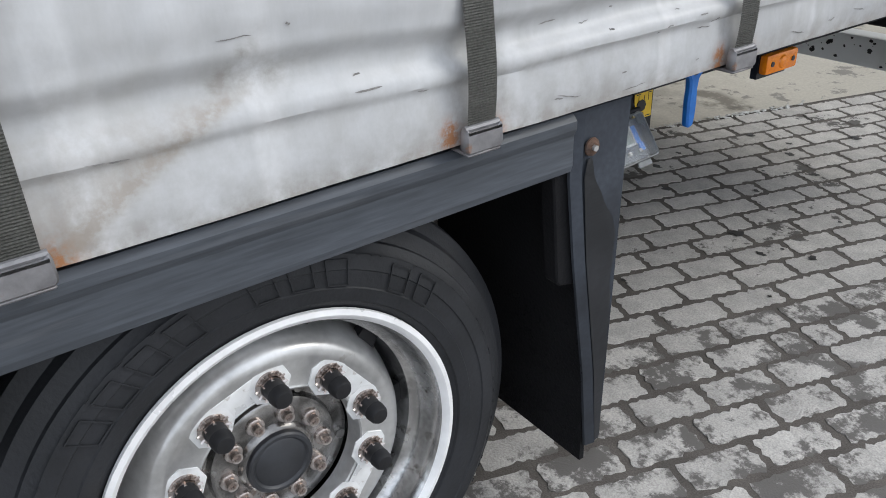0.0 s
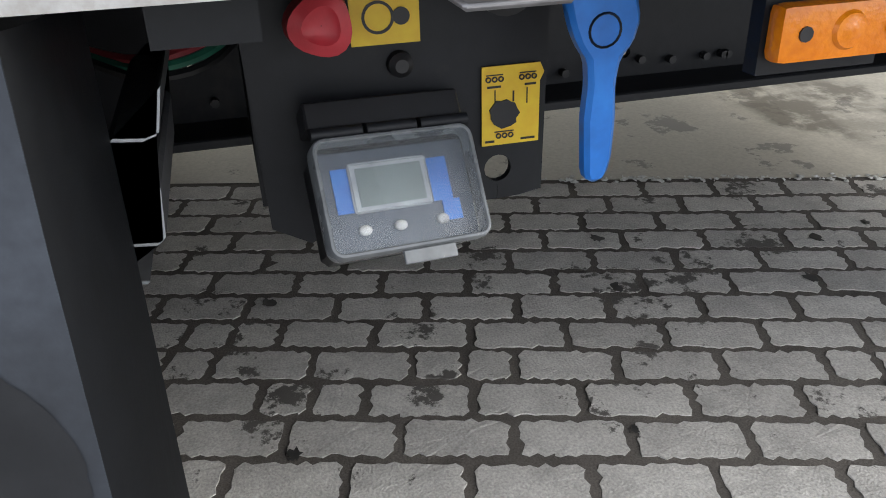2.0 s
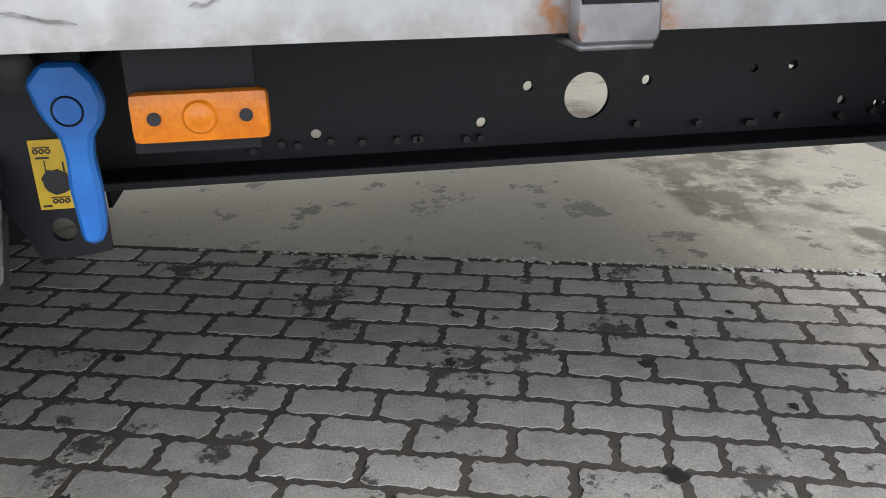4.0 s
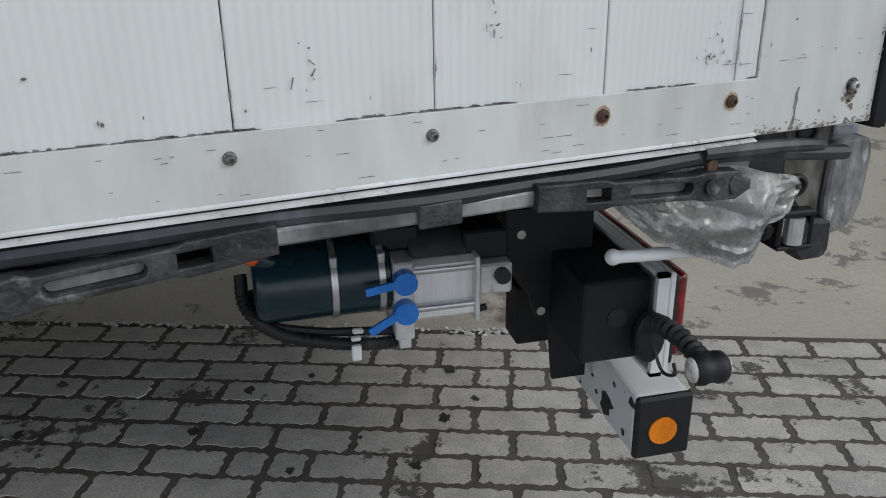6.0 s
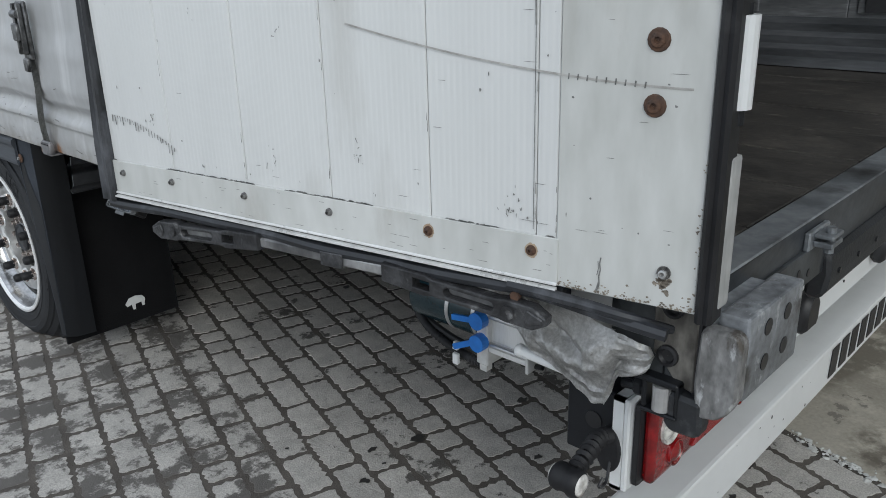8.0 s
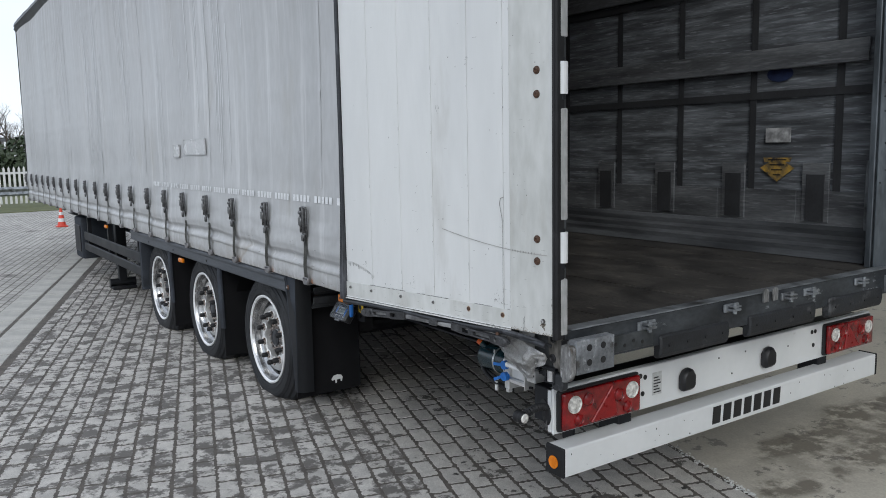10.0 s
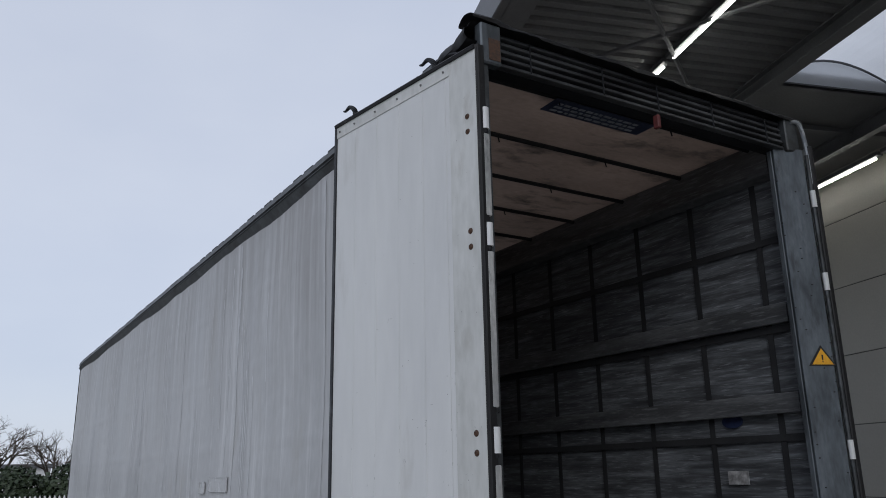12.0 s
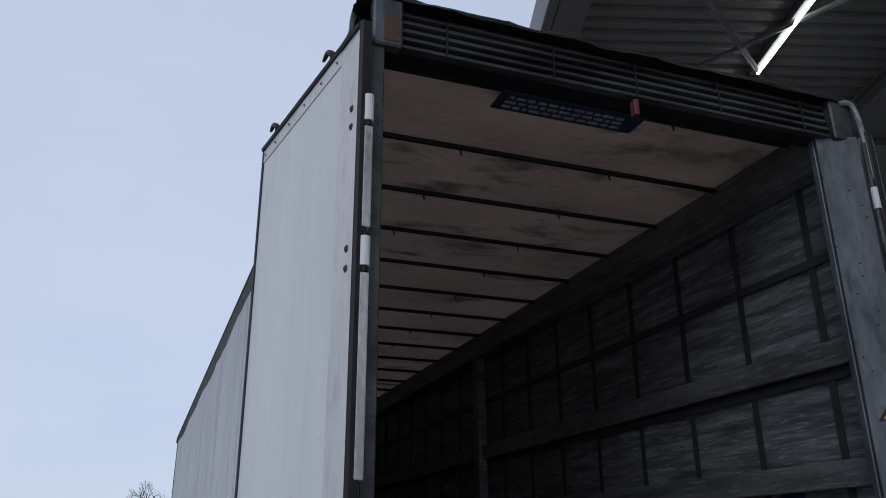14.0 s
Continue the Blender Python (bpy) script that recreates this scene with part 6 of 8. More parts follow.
# ---- light panel, lamps, underrun bar ----
lights = holder("light_panel", trailer, (1.25, 0.15, 0.64), "white rear light panel with red lamps")
bm = bmesh.new()
box(bm, 0.075, 2.425, 0.14, 0.152, 0.55, 0.735, bevel=0.003)
box(bm, 0.075, 2.425, 0.152, 0.172, 0.728, 0.735)
box(bm, 0.075, 2.425, 0.152, 0.172, 0.55, 0.557)
box(bm, 0.075, 0.085, 0.152, 0.172, 0.55, 0.735)
part("sheet", bm, M_WHITE, lights)
bm = bmesh.new()
box(bm, 0.102, 2.398, 0.17, 0.285, 0.575, 0.72, bevel=0.004)
part("carrier", bm, M_CHASSIS, lights, "black steel lamp carrier behind the panel")
bm = bmesh.new()
prism(bm, [(0.37, 0.80), (0.362, 0.70), (0.345, 0.684), (0.33, 0.66), (0.312, 0.592), (0.287, 0.588), (0.275, 0.46), (0.21, 0.46), (0.21, 0.80)], "x", 0.25, 0.258)
part("bracket_plate", bm, M_CHASSIS, lights)
for y, z in ((0.342, 0.756), (0.302, 0.606)):
    bm = bmesh.new()
    rod(bm, (0.249, y, z), (0.247, y, z), 0.008, 12)
    part("bolt_hole", bm, M_HOLE, lights)
bm = bmesh.new()
rod(bm, (0.104, 0.226, 0.654), (0.0995, 0.226, 0.654), 0.017, 20)
part("round_plug", bm, M_BLACK, lights)
bm = bmesh.new()
rod(bm, (-0.022, 0.30, 0.818), (-0.024, 0.16, 0.814), 0.0095, 14)
bmesh.ops.create_uvsphere(bm, u_segments=14, v_segments=8, radius=0.0118, matrix=Matrix.Translation((-0.022, 0.30, 0.818)))
part("white_pipe", bm, M_WHITE, lights, smooth=True)
for x0, x1, s in ((0.10, 0.535, 1), (1.965, 2.40, -1)):
    lamp = lights
    bm = bmesh.new()
    box(bm, x0 - 0.012, x1 + 0.012, 0.125, 0.14, 0.56, 0.727, bevel=0.012, seg=2)
    part("lamp_frame", bm, M_BLACK, lamp)
    bm = bmesh.new()
    box(bm, x0, x1, 0.103, 0.127, 0.567, 0.72, bevel=0.011, seg=3)
    part("red_lens", bm, M_RED, lamp, "ribbed red tail lamp lens", smooth=True)
    for x, z, r, m, nm in ((x0 + 0.055, 0.668, 0.036, M_CLEAR, "clear_lens"), (x1 - 0.055, 0.668, 0.036, M_CLEAR, "clear_lens"), (x0 + 0.13, 0.675, 0.03, M_RED, "red_reflector"), (x1 - 0.13, 0.66, 0.03, M_RED, "red_reflector"), (x0 + 0.08, 0.60, 0.026, M_RED, "red_reflector"), (x1 - 0.08, 0.60, 0.026, M_RED, "red_reflector")):
        bm = bmesh.new()
        lathe(bm, [(0.0, r), (-0.006, r * 0.98), (-0.006, r * 0.9), (-0.002, r * 0.8), (-0.008, r * 0.4), (-0.009, 0.0005)], 22, (x, 0.104, z), axis="y")
        part(nm, bm, m, lamp, smooth=True)
    bm = bmesh.new()
    xm = (x0 + x1) / 2
    prism(bm, [(xm - 0.075, 0.578), (xm + 0.075, 0.578), (xm + 0.045 * s, 0.71)], "y", 0.097, 0.106, bevel=0.003)
    part("red_triangle", bm, mat("red_reflector_face", (0.27, 0.006, 0.008), (0.2, 0.005, 0.006), 40, 0.3, bump=0.3, fine=260) if s > 0 else bpy.data.materials["red_reflector_face"], lamp, "red triangular reflector")
for x in (0.855, 1.46):
    bm = bmesh.new()
    prism(bm, [(x - 0.045, 0.59), (x + 0.03, 0.59), (x + 0.045, 0.61), (x + 0.045, 0.66), (x + 0.02, 0.69), (x - 0.02, 0.69), (x - 0.045, 0.66)], "y", 0.10, 0.14, bevel=0.012)
    part("plate_lamp", bm, M_BLACK, lights, "black plastic plate lamp", smooth=True)
bm = bmesh.new()
for x, z in ((0.57, 0.70), (0.60, 0.69), (0.585, 0.62), (1.86, 0.70), (1.89, 0.70), (1.875, 0.63), (1.1, 0.69), (1.2, 0.6), (1.3, 0.69), (1.65, 0.66)):
    r = 0.011 if x < 0.7 or x > 1.8 else 0.004
    rod(bm, (x, 0.1395, z), (x, 0.137, z), r, 12)
tagged(part("screw_hole", bm, M_BLACK, lights), kind="stuff")
bm = bmesh.new()
box(bm, 0.645, 0.705, 0.137, 0.14, 0.60, 0.70, bevel=0.001)
part("type_plate", bm, mat("pale_sticker", (0.55, 0.56, 0.55), (0.45, 0.46, 0.45), 40, 0.4), lights)
bm = bmesh.new()
for k in range(6):
    box(bm, 0.652, 0.698 - 0.008 * (k % 3), 0.1355, 0.137, 0.61 + 0.013 * k, 0.615 + 0.013 * k)
part("type_plate_writing", bm, M_BLACK, lights)

bar = holder("underrun_bar", trailer, (1.25, 0.14, 0.44), "white steel underrun bar with peeling paint")
bm = bmesh.new()
box(bm, 0.09, 2.41, 0.09, 0.19, 0.388, 0.505, bevel=0.008, seg=2)
part("beam", bm, M_WHITE, bar)
for x0, x1 in ((0.076, 0.092), (2.408, 2.424)):
    bm = bmesh.new()
    box(bm, x0, x1, 0.088, 0.192, 0.386, 0.507, bevel=0.005)
    part("end_cap", bm, M_RUBBER, bar, "black end cap")
    xo = x0 if x0 < 1 else x1
    bm = bmesh.new()
    rod(bm, (xo - 0.003, 0.143, 0.441), (xo + 0.003, 0.143, 0.441), 0.026, 24)
    part("amber_reflector", bm, M_AMBER, bar, "round amber reflector")
rs = random.Random(8)
bm = bmesh.new()
for k in range(60):  # paint flaked off the forward face and top edge
    x, z = rs.uniform(0.1, 1.0), rs.uniform(0.40, 0.497)
    r = (0.003 + 0.017 * rs.random() ** 2) * (1.5 if z < 0.43 else 0.7)
    vs = [bm.verts.new((x + r * math.cos(a) * rs.uniform(0.5, 1.3), 0.1912, min(0.5, max(0.39, z + r * 0.8 * math.sin(a) * rs.uniform(0.5, 1.2))))) for a in [2 * math.pi * i / 9 for i in range(9)]]
    bm.faces.new(vs)
for k in range(26):
    x, z = rs.uniform(0.12, 2.3), rs.uniform(0.395, 0.5)
    r = rs.uniform(0.0015, 0.005)
    vs = [bm.verts.new((x + r * math.cos(a) * rs.uniform(0.5, 1.3), 0.0888, z + r * math.sin(a))) for a in [2 * math.pi * i / 6 for i in range(6)]]
    bm.faces.new(vs)
tagged(part("flaked_paint", bm, M_BLACK, bar), kind="stuff")
for k in range(7):  # row of plain black blocks
    bm = bmesh.new()
    x = 0.99 + 0.077 * k
    prism(bm, [(x, 0.41), (x + 0.055, 0.41), (x + 0.062, 0.49), (x + 0.007, 0.49)], "y", 0.0872, 0.0888)
    part("black_block", bm, M_BLACK, bar)
for x in (0.5, 2.0):
    bm = bmesh.new()
    box(bm, x - 0.04, x + 0.04, 0.16, 0.28, 0.42, 0.553, bevel=0.005)
    part("bar_hanger", bm, M_CHASSIS, bar)
# outrigger marker lamp
lights.location.z -= 0.02
marker = holder("marker_lamp", trailer, (-0.07, 0.16, 0.65), "black outrigger marker lamp on a ribbed rubber arm")
bm = bmesh.new()
lathe(bm, [(0.084, 0.026), (0.074, 0.026), (0.07, 0.022), (0.068, 0.0005)], 20, (0, 0.178, 0.625), axis="x")
for v in bm.verts:
    v.co.z = 0.625 + (v.co.z - 0.625) * 1.75
part("base_plate", bm, M_RUBBER, marker, smooth=True)
bm = bmesh.new()
tube(bm, curve_pts([(0.07, 0.178, 0.655), (0.04, 0.178, 0.664), (0.0, 0.17, 0.664), (-0.04, 0.165, 0.657), (-0.06, 0.163, 0.652)], 14), lambda t: 0.0145 + 0.0026 * math.sin(t * 75), 12)
part("arm", bm, M_RUBBER, marker, smooth=True)
bm = bmesh.new()
lathe(bm, [(0.137, 0.019), (0.142, 0.0235), (0.152, 0.0245), (0.158, 0.022), (0.168, 0.022), (0.174, 0.0245), (0.184, 0.0235), (0.189, 0.019)], 20, (-0.072, 0, 0.65), axis="y")
part("body", bm, M_RUBBER, marker, smooth=True)
for y in (0.138, 0.188):
    bm = bmesh.new()
    bmesh.ops.create_uvsphere(bm, u_segments=16, v_segments=10, radius=0.019, matrix=Matrix.Translation((-0.072, y, 0.65)) @ Matrix.Diagonal((1, 0.4, 1, 1)))
    part("lens", bm, M_CLEAR, marker, "clear round lens", smooth=True)
bm = bmesh.new()
tube(bm, curve_pts([(0.075, 0.172, 0.61), (0.05, 0.165, 0.575), (0.02, 0.16, 0.585), (0.03, 0.158, 0.60)], 5), 0.003, 6)
part("cable", bm, M_BLACK, marker)
lights.location += Vector((0.024, 0.002, 0))
bar.location += Vector((0.023, -0.002, -0.02))
marker.location += Vector((0.024, 0.002, -0.02))
# ---- wheels ----
WHEELS_Y, WHEEL_Z, TYRE_R, SWELL = (2.999, 4.312, 5.625), 0.379, 0.456, 1.02
# Whiter than the rim steel: the edge's sky reflection is in the colour.
M_FLANGE = mat("sky_lit_rim_edge", (0.86, 0.86, 0.86), (0.74, 0.74, 0.74), 14, 0.3, 0.2, bump=0.06, stain=(0.4, 0.39, 0.38), stain_scale=30, stain_at=(0.63, 0.75))
M_HUB = mat("grimy_hub_steel", (0.46, 0.45, 0.44), (0.13, 0.125, 0.12), 24, 0.25, 0.8, bump=0.25, stain=(0.2, 0.1, 0.06), stain_scale=26, stain_at=(0.6, 0.75))
M_PLATE = mat("bright_lock_plate", (0.84, 0.85, 0.85), (0.7, 0.7, 0.69), 26, 0.3, 0.2, bump=0.15, stain=(0.3, 0.25, 0.2), stain_scale=40, stain_at=(0.6, 0.7))
M_BOLT = mat("worn_hub_bolt", (0.6, 0.56, 0.54), (0.32, 0.26, 0.23), 60, 0.28, 0.8, bump=0.2)
M_DISC = mat("satin_wheel_disc", (0.64, 0.64, 0.635), (0.45, 0.447, 0.44), 12, 0.33, 0.65, bump=0.12, stain=(0.24, 0.2, 0.16), stain_scale=15, stain_at=(0.62, 0.78))


M_CAP = mat("scuffed_black_cap", (0.03, 0.032, 0.037), (0.02, 0.021, 0.024), 18, 0.45, bump=0.1, stain=(0.2, 0.2, 0.2), stain_scale=26, stain_at=(0.66, 0.72))


def wheel_meshes():
    """Meshes about the wheel's centre, outer side towards -x."""
    out = {}
    bm = bmesh.new()
    R = TYRE_R
    prof = [(0.05, 0.276), (0.012, 0.288), (0.002, 0.296), (-0.004, 0.31), (-0.009, 0.312), (-0.012, 0.33), (-0.0125, 0.333), (-0.010, 0.335), (-0.010, 0.36), (-0.012, 0.362), (-0.009, 0.385), (-0.005, 0.387), (0.002, 0.40), (0.008, 0.402), (0.016, 0.415), (0.02, 0.424), (0.035, 0.430), (0.045, R - 0.004), (0.06, R)]
    for k in range(5):
        x = 0.065 + 0.06 * k
        prof += [(x, R), (x + 0.046, R + 0.001), (x + 0.048, R - 0.012), (x + 0.056, R - 0.012)]
    prof += [(0.365, R), (0.385, 0.41), (0.395, 0.35), (0.37, 0.28)]
    lathe(bm, prof, 112, (0, 0, 0))
    for v in bm.verts:
        v.co.z = max(v.co.z, (0.003 - WHEEL_Z) / SWELL)
    out["tyre"] = mesh_of("tyre", bm, M_TYRE, True)
    bm = bmesh.new()
    prof = [(0.02, 0.280), (0.003, 0.289), (-0.002, 0.297), (-0.007, 0.2965), (-0.009, 0.289), (-0.006, 0.284), (0.002, 0.277), (0.022, 0.273), (0.045, 0.270), (0.056, 0.262), (0.062, 0.252), (0.08, 0.249), (0.15, 0.247), (0.21, 0.247), (0.23, 0.25)]
    lathe(bm, prof, 96, (0, 0, 0))
    out["rim"] = mesh_of("rim", bm, M_CHROME, True)
    bm = bmesh.new()  # rolled edge, the sky's reflection put in as a whiter colour
    lathe(bm, [(0.004, 0.2895), (-0.0015, 0.2985), (-0.008, 0.298), (-0.0102, 0.2895), (-0.0065, 0.283), (0.003, 0.277)], 96, (0, 0, 0))
    out["rim_flange"] = mesh_of("rim_flange", bm, M_FLANGE, True)
    bm = bmesh.new()
    prof = [(0.205, 0.247), (0.185, 0.243), (0.15, 0.236), (0.118, 0.226), (0.103, 0.217), (0.096, 0.205), (0.097, 0.195), (0.1, 0.185), (0.101, 0.147), (0.099, 0.144), (0.101, 0.141), (0.11, 0.139), (0.128, 0.138), (0.135, 0.137)]
    lathe(bm, prof, 80, (0, 0, 0))
    out["disc"] = mesh_of("disc", bm, M_DISC, True)
    bm = bmesh.new()
    m = Matrix.Translation((0.148, 0.2345, 0)) @ Matrix.Rotation(radians(-14), 4, "Z")
    bmesh.ops.create_cone(bm, cap_ends=True, segments=18, radius1=0.023, radius2=0.023, depth=0.02, matrix=m @ Matrix.Rotation(radians(90), 4, "Y") @ Matrix.Diagonal((0.9, 1.15, 1, 1)))
    out["vent"] = mesh_of("vent", bm, M_BLACK, True)
    bm = bmesh.new()
    lathe(bm, [(0.135, 0.137), (0.134, 0.112), (0.122, 0.108), (0.118, 0.1), (0.118, 0.066), (0.112, 0.062), (0.108, 0.056), (0.108, 0.0005)], 56, (0, 0, 0))
    for k in range(5):  # cast pockets between the bolts
        a = 2 * math.pi * k / 5 + 0.5
        rod(bm, (0.1335, 0.122 * math.cos(a), 0.122 * math.sin(a)), (0.124, 0.122 * math.cos(a), 0.122 * math.sin(a)), 0.0085, 10)
    out["hub"] = mesh_of("hub", bm, M_HUB, True)
    bm = bmesh.new()
    lathe(bm, [(0.12, 0.057), (0.1, 0.056), (0.097, 0.053), (0.097, 0.048), (0.1, 0.046), (0.101, 0.044), (0.099, 0.041), (0.099, 0.0005)], 40, (0, 0, 0))
    out["hub_cap"] = mesh_of("hub_cap", bm, M_CAP, True)
    bm = bmesh.new()
    rod(bm, (0.101, 0, 0), (0.082, 0, 0), 0.018, 6)
    lathe(bm, [(0.099, 0.0245), (0.094, 0.0235), (0.093, 0.018)], 20, (0, 0, 0))
    for k in range(12):  # teeth of the locking ring
        a = 2 * math.pi * k / 12
        rod(bm, (0.0935, 0.019 * math.cos(a), 0.019 * math.sin(a)), (0.0915, 0.0265 * math.cos(a), 0.0265 * math.sin(a)), 0.0022, 4)
    out["wheel_nut"] = mesh_of("wheel_nut", bm, M_BOLT, True)
    bm = bmesh.new()
    lathe(bm, [(0.088, 0.0175), (0.07, 0.0165), (0.068, 0.0178), (0.055, 0.0165), (0.049, 0.013), (0.048, 0.0005)], 16, (0, 0, 0))
    out["nut_cap"] = mesh_of("nut_cap", bm, M_RUBBER, True)
    bm = bmesh.new()
    lathe(bm, [(0.1005, 0.036), (0.0985, 0.035), (0.0975, 0.018)], 8, (0, 0, 0))
    out["nut_washer"] = mesh_of("nut_washer", bm, M_PLATE, False)
    bm = bmesh.new()  # strip that joins two neighbouring plates
    a = 2 * math.pi / 20
    box(bm, 0.0985, 0.1, -0.052, 0.052, -0.022, 0.016, bevel=0.0006, m=Matrix.Translation((0, 0.163, 0)) @ Matrix.Rotation(math.pi / 2, 4, "X"))
    out["lock_strip"] = mesh_of("lock_strip", bm, M_PLATE)
    bm = bmesh.new()
    lathe(bm, [(0.128, 0.0155), (0.117, 0.015), (0.1155, 0.013), (0.1155, 0.0098), (0.104, 0.0092), (0.104, 0.0055), (0.109, 0.004), (0.109, 0.0004)], 12, (0, 0, 0))
    out["hub_bolt"] = mesh_of("hub_bolt", bm, M_BOLT, True)
    return out


WM = wheel_meshes()
# thin raised outlines of the moulded blocks and rings on the sidewall
bm = bmesh.new()
rs = random.Random(2)


def raised(a0, r0, a1, r1, w=0.0011):
    """A thin raised stroke on the sidewall, between two points given by angle and radius."""
    p, q = Vector((0, r0 * math.cos(a0), r0 * math.sin(a0))), Vector((0, r1 * math.cos(a1), r1 * math.sin(a1)))
    n = (q - p).normalized().cross(Vector((1, 0, 0))) * w
    vs = [bm.verts.new(Vector((-0.0122, 0, 0)) + c) for c in (p - n, q - n, q + n, p + n)]
    f = bm.faces.new(vs)
    e = bmesh.ops.extrude_face_region(bm, geom=[f])
    bmesh.ops.translate(bm, verts=[v for v in e["geom"] if isinstance(v, bmesh.types.BMVert)], vec=(-0.0014, 0, 0))


for k in range(11):
    a, lean, w = radians(42 + 9.0 * k), 0.03, radians(5.6)
    if k in (4, 8):
        continue
    raised(a, 0.338, a - lean, 0.378)
    raised(a + w, 0.338, a + w - lean, 0.378)
    raised(a, 0.338, a + w, 0.338)
    raised(a - lean, 0.378, a + w - lean, 0.378)
for k in range(60):
    a = rs.uniform(0, 2 * math.pi)
    raised(a, 0.385, a + 0.02, 0.385, 0.0006)
WM["sidewall_relief"] = mesh_of("sidewall_relief", bm, M_TYRE)
for n, y in enumerate(WHEELS_Y):
    for x, turn in ((0.066, 0.0), (WID - 0.066, math.pi)):
        c = (x, y, WHEEL_Z)
        w = holder("wheel", trailer, c, "black truck wheel with a bright dished steel rim")
        w.rotation_euler, w.scale = (0, 0, turn), (1, SWELL, SWELL)
        spin = 0.31 + 1.1 * n
        for nm in ("tyre", "rim", "rim_flange", "disc", "hub", "hub_cap", "sidewall_relief"):  # turned with the wheel
            ob = new(nm, WM[nm])
            ob.parent = w
            if nm == "sidewall_relief":
                tagged(ob, kind="stuff")
            if nm in ("disc", "hub", "hub_cap"):
                ob.location.x = -0.055 if nm == "disc" else -0.045
            if nm == "hub":
                ob.rotation_euler.x = spin
        for k in range(10):
            a = 2 * math.pi * k / 10 + spin
            for nm in ("wheel_nut", "nut_cap", "nut_washer"):
                if nm == "wheel_nut" and x > 1:
                    continue
                ob = new(nm, WM[nm])
                ob.parent = w
                ob.location = (-0.055, 0.163 * math.cos(a), 0.163 * math.sin(a))
            ob = new("vent", WM["vent"])
            ob.parent, ob.location, ob.rotation_euler = w, (-0.055, 0, 0), (a + math.pi / 10, 0, 0)
            if x < 1:
                b = a + 0.31
                ob = new("hub_bolt", WM["hub_bolt"])
                ob.parent, ob.location = w, (-0.051, 0.083 * math.cos(b), 0.083 * math.sin(b))
                if k % 2:
                    ob = new("lock_strip", WM["lock_strip"])
                    ob.parent, ob.location, ob.rotation_euler = w, (-0.055, 0, 0), (a + math.pi / 10, 0, 0)
    bm = bmesh.new()
    rod(bm, (0.25, y, WHEEL_Z), (WID - 0.25, y, WHEEL_Z), 0.07, 16)
    part("axle", bm, M_CHASSIS, trailer)
    for x in (0.62, 1.84):
        bm = bmesh.new()
        rod(bm, (x, y - 0.25, 0.52), (x, y - 0.25, 0.62), 0.13, 20)
        box(bm, x - 0.06, x + 0.06, y - 0.4, y + 0.45, 0.42, 0.52, bevel=0.01)
        part("air_spring", bm, M_RUBBER, trailer)

# ---- mudguards ----
M_RAIL = mat("scuffed_grey_plastic", (0.062, 0.07, 0.083), (0.04, 0.046, 0.055), 3, 0.48, fine=40, fine_amount=0.25, bump=0.12, stretch=(1, 0.35, 5), stain=(0.105, 0.11, 0.12), stain_scale=3.5, stain_at=(0.58, 0.75))

bm = bmesh.new()
prism(bm, [(0.03, 0.885), (0.0, 0.886), (-0.010, 0.876), (-0.010, 0.862), (-0.004, 0.85), (-0.004, 0.80), (0.0, 0.788), (0.03, 0.788)], "y", 2.487, 6.4)
part("skirt_rail", bm, M_RAIL, trailer, "dark grey plastic mudguard rail")
# Unseen far-side rail, added to keep light from the ground under the trailer.
bm = bmesh.new()
prism(bm, [(WID - 0.03, 0.885), (WID, 0.886), (WID + 0.008, 0.87), (WID + 0.004, 0.79), (WID - 0.03, 0.777)], "y", 2.475, 6.4)
part("skirt_rail", bm, M_RAIL, trailer, "dark grey plastic mudguard rail")
# rear post of the mudguard: tapered, folded edge
bm = bmesh.new()
lft = [(2.484, 0.885), (2.486, 0.77), (2.467, 0.61), (2.428, 0.35), (2.410, 0.165)]
rgt = [(2.352, 0.885), (2.356, 0.77), (2.36, 0.60), (2.366, 0.35), (2.372, 0.165)]
prism(bm, lft + rgt[::-1], "x", 0.002, 0.008)
for a, b in zip(lft, lft[1:]):
    q = [bm.verts.new(p) for p in ((0.002, a[0], a[1]), (-0.003, a[0] - 0.022, a[1]), (-0.003, b[0] - 0.022, b[1]), (0.002, b[0], b[1]))]
    bm.faces.new(q)
part("mudguard_post", bm, M_PLASTIC, trailer, "dark grey plastic mudguard post with a wet streak")
# The post's plastic in near black: shade of its inner side is in the colour.
M_RETURN = mat("shaded_post_plastic", (0.012, 0.0135, 0.017), (0.007, 0.008, 0.01), 5, 0.5, fine=90, bump=0.1, stretch=(1, 1, 0.4))
bm = bmesh.new()  # black cheek that carries the flap
prism(bm, [(2.470, 0.80), (2.514, 0.80), (2.496, 0.578), (2.490, 0.568), (2.452, 0.558), (2.448, 0.62)], "x", 0.012, 0.045, bevel=0.003)
part("flap_carrier", bm, M_FLAP, trailer, "black plastic carrier above the mudflap")
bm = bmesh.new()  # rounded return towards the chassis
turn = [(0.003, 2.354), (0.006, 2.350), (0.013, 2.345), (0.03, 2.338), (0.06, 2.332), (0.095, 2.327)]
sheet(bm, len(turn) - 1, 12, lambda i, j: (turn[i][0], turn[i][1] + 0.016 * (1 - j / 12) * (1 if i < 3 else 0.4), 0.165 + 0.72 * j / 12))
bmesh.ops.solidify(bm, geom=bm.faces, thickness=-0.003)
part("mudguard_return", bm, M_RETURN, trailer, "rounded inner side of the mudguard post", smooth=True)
bm = bmesh.new()  # black sheet arched over the wheel
